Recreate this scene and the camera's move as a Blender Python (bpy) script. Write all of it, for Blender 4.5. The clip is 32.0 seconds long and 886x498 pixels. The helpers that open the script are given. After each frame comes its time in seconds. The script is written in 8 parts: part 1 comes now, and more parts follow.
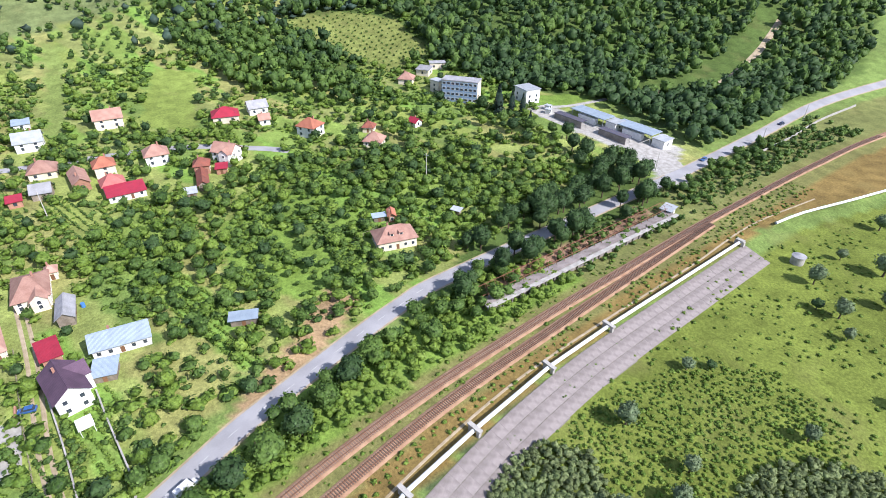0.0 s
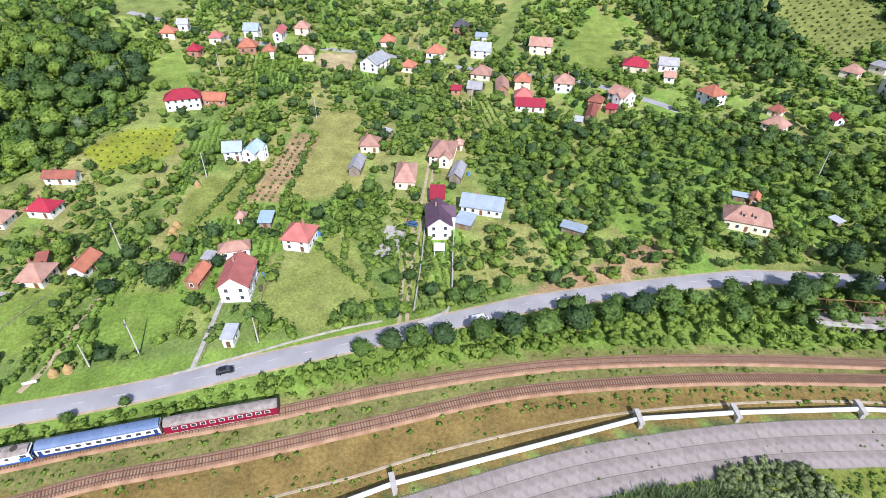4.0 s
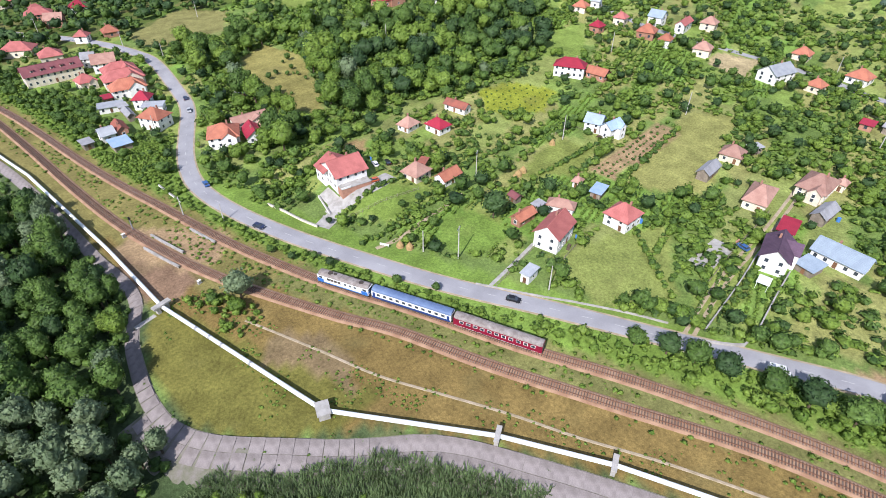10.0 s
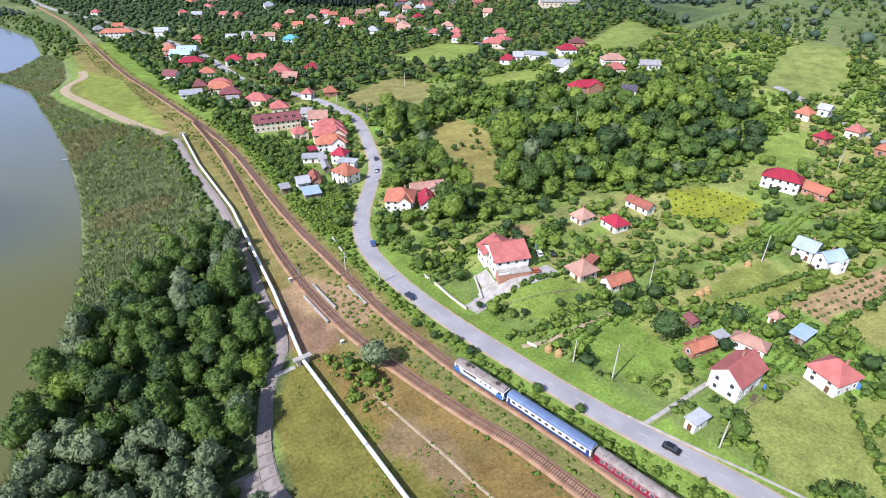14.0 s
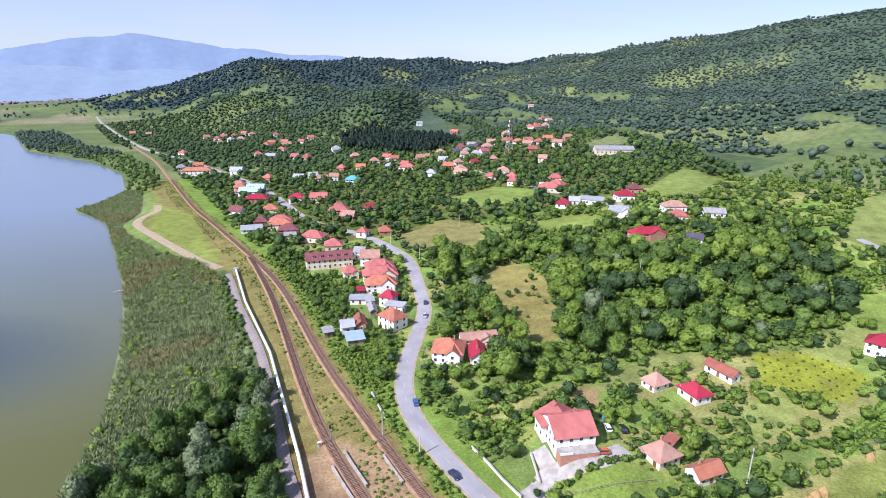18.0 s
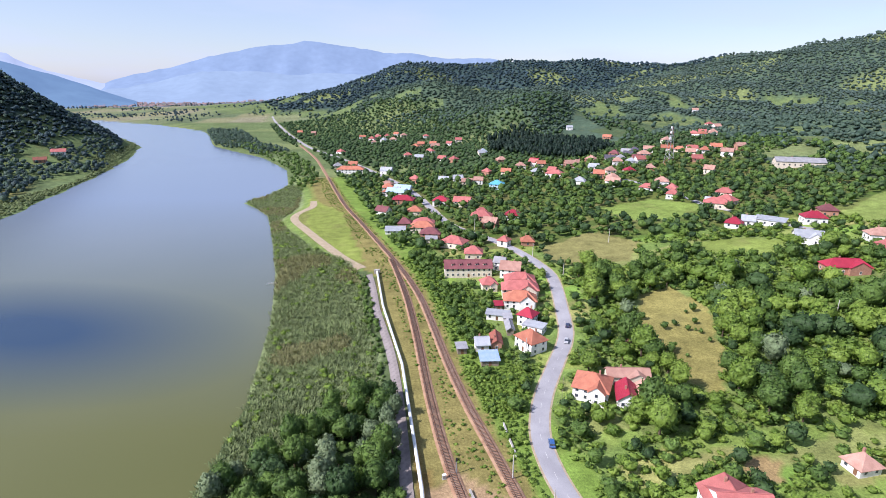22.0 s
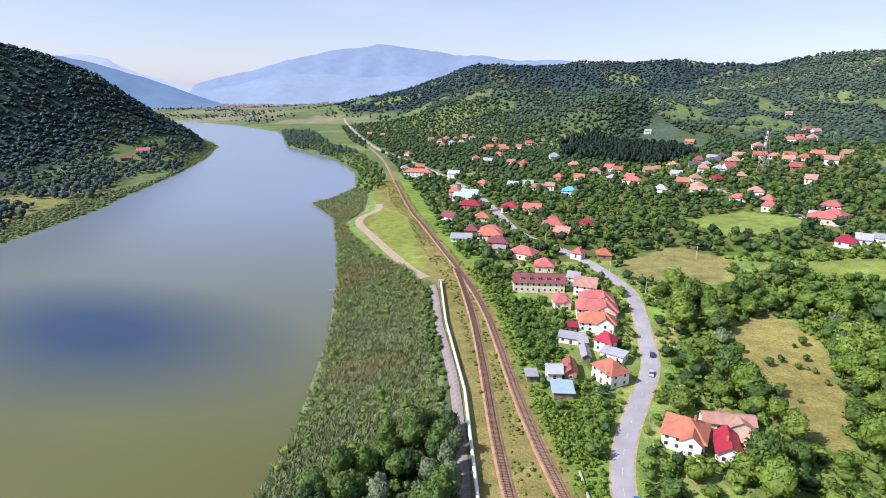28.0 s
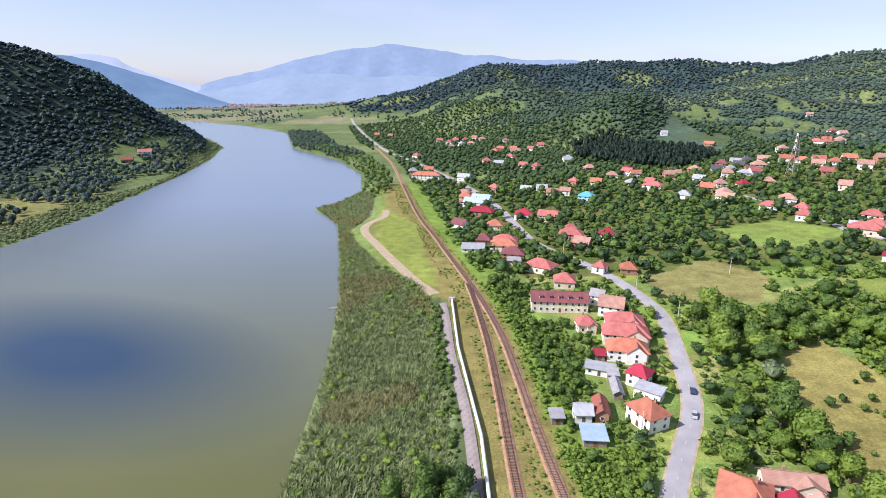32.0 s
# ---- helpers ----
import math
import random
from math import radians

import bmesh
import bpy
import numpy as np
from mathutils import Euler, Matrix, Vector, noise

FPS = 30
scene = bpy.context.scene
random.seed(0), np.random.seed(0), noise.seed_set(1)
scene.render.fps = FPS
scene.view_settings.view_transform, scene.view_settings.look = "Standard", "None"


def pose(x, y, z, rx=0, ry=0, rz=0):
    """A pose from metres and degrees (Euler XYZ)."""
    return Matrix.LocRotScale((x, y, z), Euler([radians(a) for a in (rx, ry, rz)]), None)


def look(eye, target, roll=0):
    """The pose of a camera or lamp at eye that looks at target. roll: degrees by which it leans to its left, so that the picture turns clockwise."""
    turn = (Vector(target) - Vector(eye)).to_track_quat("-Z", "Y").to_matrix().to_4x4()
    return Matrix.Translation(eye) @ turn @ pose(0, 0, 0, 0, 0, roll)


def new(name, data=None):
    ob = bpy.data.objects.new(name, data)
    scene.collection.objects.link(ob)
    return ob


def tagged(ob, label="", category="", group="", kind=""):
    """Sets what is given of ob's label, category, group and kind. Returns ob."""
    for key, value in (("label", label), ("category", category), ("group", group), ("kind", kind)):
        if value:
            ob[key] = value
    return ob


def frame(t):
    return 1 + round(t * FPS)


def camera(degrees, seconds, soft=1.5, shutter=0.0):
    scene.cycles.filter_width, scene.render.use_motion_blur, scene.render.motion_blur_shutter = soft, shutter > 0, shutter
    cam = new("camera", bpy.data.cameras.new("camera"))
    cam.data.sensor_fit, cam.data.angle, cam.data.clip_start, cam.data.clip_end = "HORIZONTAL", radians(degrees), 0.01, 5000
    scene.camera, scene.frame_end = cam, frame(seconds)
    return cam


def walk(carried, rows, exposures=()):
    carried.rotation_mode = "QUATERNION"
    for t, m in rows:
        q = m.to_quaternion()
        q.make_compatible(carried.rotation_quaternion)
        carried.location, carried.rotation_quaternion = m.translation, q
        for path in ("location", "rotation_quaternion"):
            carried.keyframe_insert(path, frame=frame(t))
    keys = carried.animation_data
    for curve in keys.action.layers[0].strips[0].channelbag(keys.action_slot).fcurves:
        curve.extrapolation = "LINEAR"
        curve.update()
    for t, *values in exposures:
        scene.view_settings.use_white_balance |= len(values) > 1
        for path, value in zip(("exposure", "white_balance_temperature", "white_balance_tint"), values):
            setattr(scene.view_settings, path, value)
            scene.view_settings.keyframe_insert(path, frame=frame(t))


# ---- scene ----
cam = camera(77.98, 32.0, soft=0.9)


def drone(t, x, y, z, yaw, pitch, roll):
    """A row of the flight: the place, the turn to the left from +y, the tilt upwards and the roll."""
    a, b = radians(yaw), radians(pitch)
    ahead = Vector((-math.sin(a) * math.cos(b), math.cos(a) * math.cos(b), math.sin(b)))
    return t, look((x, y, z), Vector((x, y, z)) + ahead * 100, roll)


FLIGHT = (
    (0.0, 13.02, -59.90, 110.56, -127.544, -32.970, 0.735),
    (0.5, 11.18, -59.97, 110.34, -123.020, -33.070, 0.891),
    (1.0, 9.21, -59.91, 110.10, -118.438, -33.216, 0.892),
    (1.5, 6.98, -59.54, 109.76, -113.869, -33.339, 1.028),
    (2.0, 4.43, -58.92, 109.34, -108.786, -33.629, 1.018),
    (2.5, 1.63, -58.31, 108.79, -102.669, -34.375, 1.075),
    (3.0, -1.57, -57.82, 108.22, -96.910, -35.044, 1.075),
    (3.5, -5.14, -57.53, 107.79, -91.044, -35.687, 0.945),
    (4.0, -8.92, -57.42, 107.53, -85.532, -36.279, 0.861),
    (4.5, -12.32, -57.66, 107.47, -80.386, -36.901, 0.701),
    (6.5, -22.30, -60.14, 107.85, -61.570, -37.705, 0.270),
    (7.0, -23.31, -60.60, 107.86, -56.738, -37.593, 0.371),
    (7.5, -23.27, -60.98, 107.72, -51.916, -37.485, 0.390),
    (8.0, -22.66, -61.32, 107.55, -50.818, -37.441, 0.417),
    (8.5, -21.82, -61.49, 107.35, -50.977, -37.479, 0.491),
    (9.0, -20.80, -61.33, 107.10, -51.096, -37.513, 0.544),
    (9.5, -19.68, -60.93, 106.84, -50.674, -37.527, 0.497),
    (10.0, -18.46, -60.44, 106.59, -46.578, -37.413, 0.338),
    (10.5, -17.27, -59.68, 106.38, -42.333, -37.317, 0.279),
    (11.0, -16.12, -58.75, 106.24, -38.307, -37.305, 0.374),
    (11.5, -15.10, -57.74, 106.21, -33.945, -37.129, 0.410),
    (12.0, -14.10, -56.62, 106.23, -31.284, -36.681, 0.486),
    (12.5, -13.08, -55.28, 106.32, -30.282, -35.617, 0.532),
    (13.0, -12.02, -53.73, 106.43, -29.525, -33.997, 0.535),
    (13.5, -10.93, -51.85, 106.52, -28.092, -32.228, 0.597),
    (14.0, -9.75, -49.79, 106.59, -26.949, -30.420, 0.643),
    (14.5, -8.53, -47.61, 106.63, -26.745, -28.576, 0.665),
    (16.5, -4.02, -38.23, 106.80, -24.363, -21.346, 0.641),
    (17.0, -3.22, -35.98, 106.75, -23.886, -19.725, 0.548),
    (17.5, -2.63, -33.73, 106.65, -22.780, -18.184, 0.706),
    (18.0, -2.14, -31.47, 106.59, -21.116, -16.836, 0.668),
    (18.5, -1.67, -29.22, 106.55, -18.578, -16.686, 0.721),
    (19.0, -1.20, -26.97, 106.58, -15.427, -16.685, 0.698),
    (19.5, -0.84, -24.74, 106.66, -13.628, -16.706, 0.622),
    (20.0, -0.53, -22.56, 106.76, -11.955, -16.743, 0.622),
    (20.5, -0.28, -20.36, 106.84, -9.853, -16.754, 0.591),
    (21.0, -0.12, -18.11, 106.90, -7.804, -16.770, 0.448),
    (21.5, -0.02, -15.92, 106.92, -6.745, -16.749, 0.496),
    (22.0, 0.05, -13.83, 106.93, -6.114, -16.747, 0.466),
    (22.5, 0.09, -11.86, 106.92, -5.586, -16.710, 0.424),
    (23.0, 0.10, -9.95, 106.88, -4.682, -16.699, 0.400),
    (23.5, 0.11, -8.08, 106.80, -3.231, -16.682, 0.455),
    (24.0, 0.10, -6.29, 106.73, -2.060, -16.642, 0.390),
    (24.5, 0.08, -4.57, 106.64, -1.326, -16.625, 0.355),
    (25.0, 0.06, -2.95, 106.53, -0.930, -16.601, 0.388),
    (25.5, 0.03, -1.45, 106.40, -0.470, -16.594, 0.335),
    (26.0, 0.00, 0.00, 106.25, 0.000, -16.565, 0.327),
    (26.5, -0.05, 1.53, 106.09, 0.355, -16.564, 0.304),
    (28.5, -0.70, 8.73, 105.41, 0.972, -16.550, 0.442),
    (29.0, -1.01, 11.23, 105.34, 1.040, -16.521, 0.474),
    (29.5, -1.41, 14.37, 105.34, 1.179, -16.501, 0.413),
    (30.0, -1.83, 17.89, 105.36, 1.259, -16.505, 0.428),
    (30.5, -2.19, 21.58, 105.36, 1.361, -16.514, 0.407),
    (31.0, -2.47, 25.35, 105.38, 1.480, -16.527, 0.394),
    (31.5, -2.67, 29.10, 105.44, 1.552, -16.576, 0.485),
    (32.0, -2.92, 32.92, 105.51, 1.715, -16.582, 0.404),
)
walk(cam, [drone(*row) for row in FLIGHT], [(0.0, 0.58, 6120, 15), (4.0, 0.45, 6120, 15), (8.0, 0.32, 6120, 15), (12.0, 0.40, 6120, 15), (17.0, 0.46, 6000, 22), (24.0, 0.47, 6200, 20), (32.0, 0.48, 6350, 20)])

# ---- daylight ----
SUN_FROM = Vector((-0.935, -0.354, 0.0)).normalized()
SUN_ELEV = radians(42)
world = bpy.data.worlds.new("daylight")
scene.world = world
world.use_nodes = True
wn, wl = world.node_tree.nodes, world.node_tree.links
sky = wn.new("ShaderNodeTexSky")
sky.sky_type, sky.sun_disc = "NISHITA", False
sky.sun_elevation = SUN_ELEV
sky.sun_rotation = math.atan2(SUN_FROM.x, SUN_FROM.y)
sky.air_density, sky.dust_density, sky.ozone_density = 1.0, 0.5, 2.0
# thin high clouds near the horizon
tc = wn.new("ShaderNodeTexCoord")
mp = wn.new("ShaderNodeMapping")
mp.inputs["Scale"].default_value = (1.0, 1.0, 5.0)
cn = wn.new("ShaderNodeTexNoise")
cn.inputs["Scale"].default_value, cn.inputs["Detail"].default_value = 3.2, 6.0
cr = wn.new("ShaderNodeMapRange")
cr.inputs["From Min"].default_value, cr.inputs["From Max"].default_value = 0.50, 0.85
cr.inputs["To Min"].default_value, cr.inputs["To Max"].default_value = 0.35, 0.85
cm = wn.new("ShaderNodeMix")
cm.data_type = "RGBA"
cm.inputs["B"].default_value = (4.7, 5.4, 7.1, 1)
wl.new(tc.outputs["Generated"], mp.inputs["Vector"])
wl.new(mp.outputs["Vector"], cn.inputs["Vector"])
wl.new(cn.outputs["Fac"], cr.inputs["Value"])
wl.new(cr.outputs["Result"], cm.inputs["Factor"])
wl.new(sky.outputs["Color"], cm.inputs["A"])
wl.new(cm.outputs["Result"], wn["Background"].inputs["Color"])
wn["Background"].inputs["Strength"].default_value = 0.105
sun = new("sun", bpy.data.lights.new("sun", "SUN"))
sun.data.energy, sun.data.angle, sun.data.color = 5.0, radians(0.5), (1.0, 0.96, 0.90)
sun.matrix_world = look(SUN_FROM * math.cos(SUN_ELEV) * 300 + Vector((0, 0, math.sin(SUN_ELEV) * 300)), (0, 0, 0))

# ---- materials ----
def surface(name, base, alt=None, scale=3.0, rough=0.85, bump=0.0, metal=0.0, fine=None, per=0.0, spec=0.3, stain=None):
    """A two-scale noisy material: base and alt mixed by a broad noise, a fine grain over both, and an optional change by object."""
    m = bpy.data.materials.new(name)
    m.use_nodes = True
    n, l = m.node_tree.nodes, m.node_tree.links
    b = n["Principled BSDF"]
    b.inputs["Roughness"].default_value, b.inputs["Metallic"].default_value = rough, metal
    b.inputs["Specular IOR Level"].default_value = spec
    alt = alt or tuple(c * 0.75 for c in base)
    co = n.new("ShaderNodeTexCoord")
    broad, grain = n.new("ShaderNodeTexNoise"), n.new("ShaderNodeTexNoise")
    broad.inputs["Scale"].default_value, broad.inputs["Detail"].default_value = scale, 4
    grain.inputs["Scale"].default_value, grain.inputs["Detail"].default_value = fine or scale * 14, 3
    l.new(co.outputs["Object"], broad.inputs["Vector"])
    l.new(co.outputs["Object"], grain.inputs["Vector"])
    ramp = n.new("ShaderNodeMapRange")
    ramp.inputs["From Min"].default_value, ramp.inputs["From Max"].default_value = 0.35, 0.65
    l.new(broad.outputs["Fac"], ramp.inputs["Value"])
    mix = n.new("ShaderNodeMix")
    mix.data_type = "RGBA"
    mix.inputs["A"].default_value, mix.inputs["B"].default_value = (*base, 1), (*alt, 1)
    l.new(ramp.outputs["Result"], mix.inputs["Factor"])
    hsv = n.new("ShaderNodeHueSaturation")
    val = n.new("ShaderNodeMapRange")
    val.inputs["To Min"].default_value, val.inputs["To Max"].default_value = 0.7, 1.3
    l.new(grain.outputs["Fac"], val.inputs["Value"])
    l.new(val.outputs["Result"], hsv.inputs["Value"])
    l.new(mix.outputs["Result"], hsv.inputs["Color"])
    out = hsv.outputs["Color"]
    if per:
        info, vary, h2 = n.new("ShaderNodeObjectInfo"), n.new("ShaderNodeMapRange"), n.new("ShaderNodeHueSaturation")
        vary.inputs["To Min"].default_value, vary.inputs["To Max"].default_value = 1 - per, 1 + per
        l.new(info.outputs["Random"], vary.inputs["Value"])
        l.new(vary.outputs["Result"], h2.inputs["Value"])
        l.new(out, h2.inputs["Color"])
        out = h2.outputs["Color"]
    l.new(out, b.inputs["Base Color"])
    if bump:
        bm_ = n.new("ShaderNodeBump")
        bm_.inputs["Strength"].default_value, bm_.inputs["Distance"].default_value = bump, 0.05
        l.new(grain.outputs["Fac"], bm_.inputs["Height"])
        l.new(bm_.outputs["Normal"], b.inputs["Normal"])
    return m


def foliage(name, dark, light, translucent=0.32, tint=0.5, spray=1.6):
    """Leaves: each leaf takes its own tone, each plant its own tint from the attribute 'tint'."""
    m = bpy.data.materials.new(name)
    m.use_nodes = True
    n, l = m.node_tree.nodes, m.node_tree.links
    b = n["Principled BSDF"]
    b.inputs["Roughness"].default_value, b.inputs["Specular IOR Level"].default_value = 0.6, 0.25
    geo, at, info = n.new("ShaderNodeNewGeometry"), n.new("ShaderNodeAttribute"), n.new("ShaderNodeObjectInfo")
    at.attribute_name = "tint"
    add = n.new("ShaderNodeMath")
    add.operation = "ADD"
    l.new(at.outputs["Fac"], add.inputs[0])
    l.new(info.outputs["Random"], add.inputs[1])
    frac = n.new("ShaderNodeMath")
    frac.operation = "FRACT"
    l.new(add.outputs[0], frac.inputs[0])
    blend = n.new("ShaderNodeMix")
    blend.inputs["Factor"].default_value = tint
    l.new(geo.outputs["Random Per Island"], blend.inputs["A"])
    l.new(frac.outputs[0], blend.inputs["B"])
    mix = n.new("ShaderNodeMix")
    mix.data_type = "RGBA"
    mix.inputs["A"].default_value, mix.inputs["B"].default_value = (*dark, 1), (*light, 1)
    l.new(blend.outputs["Result"], mix.inputs["Factor"])
    # random tone of leaf sprays; its dark side paints shaded gaps between them
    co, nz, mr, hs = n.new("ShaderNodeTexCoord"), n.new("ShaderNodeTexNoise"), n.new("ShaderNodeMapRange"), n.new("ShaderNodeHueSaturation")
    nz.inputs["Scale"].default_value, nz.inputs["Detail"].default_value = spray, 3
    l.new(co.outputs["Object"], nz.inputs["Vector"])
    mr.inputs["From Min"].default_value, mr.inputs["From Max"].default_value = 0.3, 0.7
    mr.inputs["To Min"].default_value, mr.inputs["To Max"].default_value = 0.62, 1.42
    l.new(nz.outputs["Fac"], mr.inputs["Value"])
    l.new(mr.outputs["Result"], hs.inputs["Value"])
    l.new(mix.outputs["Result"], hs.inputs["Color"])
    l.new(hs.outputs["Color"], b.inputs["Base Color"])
    tr, sh = n.new("ShaderNodeBsdfTranslucent"), n.new("ShaderNodeMixShader")
    l.new(hs.outputs["Color"], tr.inputs["Color"])
    sh.inputs["Fac"].default_value = translucent
    l.new(b.outputs["BSDF"], sh.inputs[1])
    l.new(tr.outputs["BSDF"], sh.inputs[2])
    l.new(sh.outputs["Shader"], n["Material Output"].inputs["Surface"])
    return m


def ground_material():
    """Land cover from the attribute 'cover', broken up by tufts, dry patches and soil."""
    m = bpy.data.materials.new("meadow_and_soil")
    m.use_nodes = True
    n, l = m.node_tree.nodes, m.node_tree.links
    b = n["Principled BSDF"]
    b.inputs["Roughness"].default_value, b.inputs["Specular IOR Level"].default_value = 0.95, 0.1
    at, co = n.new("ShaderNodeAttribute"), n.new("ShaderNodeTexCoord")
    at.attribute_name = "cover"
    col = at.outputs["Color"]
    for scale, lo, hi, detail in ((0.02, 0.8, 1.2, 3), (0.15, 0.70, 1.34, 6), (1.1, 0.68, 1.36, 6), (4.0, 0.74, 1.28, 3)):
        nz, mr, hs = n.new("ShaderNodeTexNoise"), n.new("ShaderNodeMapRange"), n.new("ShaderNodeHueSaturation")
        nz.inputs["Scale"].default_value, nz.inputs["Detail"].default_value = scale, detail
        l.new(co.outputs["Object"], nz.inputs["Vector"])
        mr.inputs["From Min"].default_value, mr.inputs["From Max"].default_value = 0.25, 0.75
        mr.inputs["To Min"].default_value, mr.inputs["To Max"].default_value = lo, hi
        l.new(nz.outputs["Fac"], mr.inputs["Value"])
        l.new(mr.outputs["Result"], hs.inputs["Value"])
        l.new(col, hs.inputs["Color"])
        col = hs.outputs["Color"]
    nz, mr, mix = n.new("ShaderNodeTexNoise"), n.new("ShaderNodeMapRange"), n.new("ShaderNodeMix")
    nz.inputs["Scale"].default_value, nz.inputs["Detail"].default_value = 0.06, 6
    l.new(co.outputs["Object"], nz.inputs["Vector"])
    mr.inputs["From Min"].default_value, mr.inputs["From Max"].default_value = 0.56, 0.78
    mr.inputs["To Max"].default_value = 0.42
    l.new(nz.outputs["Fac"], mr.inputs["Value"])
    mix.data_type = "RGBA"
    mix.inputs["B"].default_value = (0.19, 0.17, 0.07, 1)
    l.new(mr.outputs["Result"], mix.inputs["Factor"])
    l.new(col, mix.inputs["A"])
    l.new(mix.outputs["Result"], b.inputs["Base Color"])
    bp = n.new("ShaderNodeBump")
    bp.inputs["Strength"].default_value, bp.inputs["Distance"].default_value = 0.8, 0.25
    tuft = n.new("ShaderNodeTexNoise")
    tuft.inputs["Scale"].default_value, tuft.inputs["Detail"].default_value = 1.6, 5
    l.new(co.outputs["Object"], tuft.inputs["Vector"])
    l.new(tuft.outputs["Fac"], bp.inputs["Height"])
    l.new(bp.outputs["Normal"], b.inputs["Normal"])
    return m


M_GROUND = ground_material()
M_ASPHALT = surface("asphalt", (0.34, 0.335, 0.35), (0.27, 0.265, 0.28), 0.12, 0.9, 0.2, fine=11)
M_LINE = surface("road_paint", (0.55, 0.55, 0.53), (0.4, 0.4, 0.4), 1.0, 0.8)
M_DIRT = surface("dry_dirt", (0.42, 0.34, 0.24), (0.3, 0.24, 0.15), 0.4, 0.95, 0.3, fine=4)
M_BALLAST = surface("ballast", (0.37, 0.235, 0.150), (0.27, 0.155, 0.095), 0.35, 0.95, 0.8, fine=6)
M_SLEEPER = surface("sleeper_wood", (0.13, 0.085, 0.065), (0.2, 0.15, 0.12), 2.0, 0.9, 0.3, per=0.35)
M_RAIL = surface("rusty_rail", (0.25, 0.12, 0.075), (0.17, 0.085, 0.055), 2.0, 0.6, 0.1, metal=0.4)
M_CONCRETE = surface("old_concrete", (0.285, 0.250, 0.240), (0.185, 0.160, 0.150), 0.35, 0.9, 0.4, fine=3.2, per=0.06)
M_CONCRETE2 = surface("pale_concrete", (0.42, 0.40, 0.375), (0.29, 0.275, 0.25), 0.5, 0.9, 0.3, fine=4)
M_PIPE = surface("white_painted_pipe", (0.80, 0.82, 0.80), (0.66, 0.68, 0.65), 0.25, 0.5, 0.05, fine=5)
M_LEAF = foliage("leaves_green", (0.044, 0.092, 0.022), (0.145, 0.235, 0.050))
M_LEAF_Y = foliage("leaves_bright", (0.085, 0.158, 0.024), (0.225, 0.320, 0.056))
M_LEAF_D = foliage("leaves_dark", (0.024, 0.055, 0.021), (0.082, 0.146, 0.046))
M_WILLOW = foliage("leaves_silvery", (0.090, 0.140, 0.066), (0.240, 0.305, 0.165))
M_REED2 = foliage("reed_blades_brown", (0.15, 0.155, 0.065), (0.28, 0.28, 0.125), 0.4, spray=0.5)
M_REED = foliage("reed_blades", (0.120, 0.165, 0.065), (0.265, 0.320, 0.140), 0.4, spray=0.35)
M_REED3 = foliage("reed_blades_fresh", (0.085, 0.135, 0.050), (0.185, 0.255, 0.105), 0.4, spray=0.35)
# Far leaves carry painted haze; the bluish one also the ridge's cloud shade.
M_LEAF_B = foliage("leaves_haze_blue", (0.030, 0.060, 0.074), (0.050, 0.088, 0.102), tint=0.3, spray=0.1)
M_LEAF_R = foliage("leaves_upland_haze", (0.062, 0.102, 0.086), (0.108, 0.158, 0.126), tint=0.4, spray=0.1)
M_LEAF_H = foliage("leaves_hill_haze", (0.048, 0.088, 0.064), (0.098, 0.150, 0.104), tint=0.4, spray=0.15)
# Western hill forest: cloud shade and haze mixed into the leaf colour.
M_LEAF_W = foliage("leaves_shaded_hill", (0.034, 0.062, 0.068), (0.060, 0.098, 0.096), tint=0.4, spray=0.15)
M_SPRUCE = foliage("needles_dark", (0.010, 0.026, 0.020), (0.030, 0.055, 0.036), spray=0.8)
M_BARK = surface("bark", (0.12, 0.09, 0.06), (0.07, 0.05, 0.035), 3.0, 0.95, 0.6)
M_WATER = bpy.data.materials.new("lake_water")
M_WATER.use_nodes = True

# ---- the lie of the land ----
def part(name, bm, material, parent, label=""):
    """Links a bmesh, or a mesh, as one object under a thing."""
    if isinstance(bm, bmesh.types.BMesh):
        me = bpy.data.meshes.new(name)
        bm.to_mesh(me)
        bm.free()
    else:
        me = bm
    if material is not None and not me.materials:
        me.materials.append(material)
    ob = new(name, me)
    ob.parent = parent
    if label:
        ob["label"] = label
    return ob


def smooth_line(points, step=4.0):
    """A Catmull-Rom curve through the points, about one vertex a step."""
    p = np.array(points, float)
    p = np.vstack([2 * p[0] - p[1], p, 2 * p[-1] - p[-2]])
    out = []
    for a, b, c, d in zip(p[:-3], p[1:-2], p[2:-1], p[3:]):
        n = max(1, int(np.linalg.norm(c - b) / step))
        for t in np.arange(n) / n:
            out.append(0.5 * (2 * b + (c - a) * t + (2 * a - 5 * b + 4 * c - d) * t**2 + (3 * b - a - 3 * c + d) * t**3))
    out.append(p[-2])
    return np.array(out)


def along(line, step):
    """Points at even steps along a line, with the unit direction at each."""
    seg = np.linalg.norm(np.diff(line[:, :2], axis=0), axis=1)
    s = np.r_[0, np.cumsum(seg)]
    at = np.arange(0, s[-1], step)
    pts = np.stack([np.interp(at, s, line[:, k]) for k in range(line.shape[1])], 1)
    d = np.gradient(pts[:, :2], axis=0)
    return pts, d / np.linalg.norm(d, axis=1)[:, None]


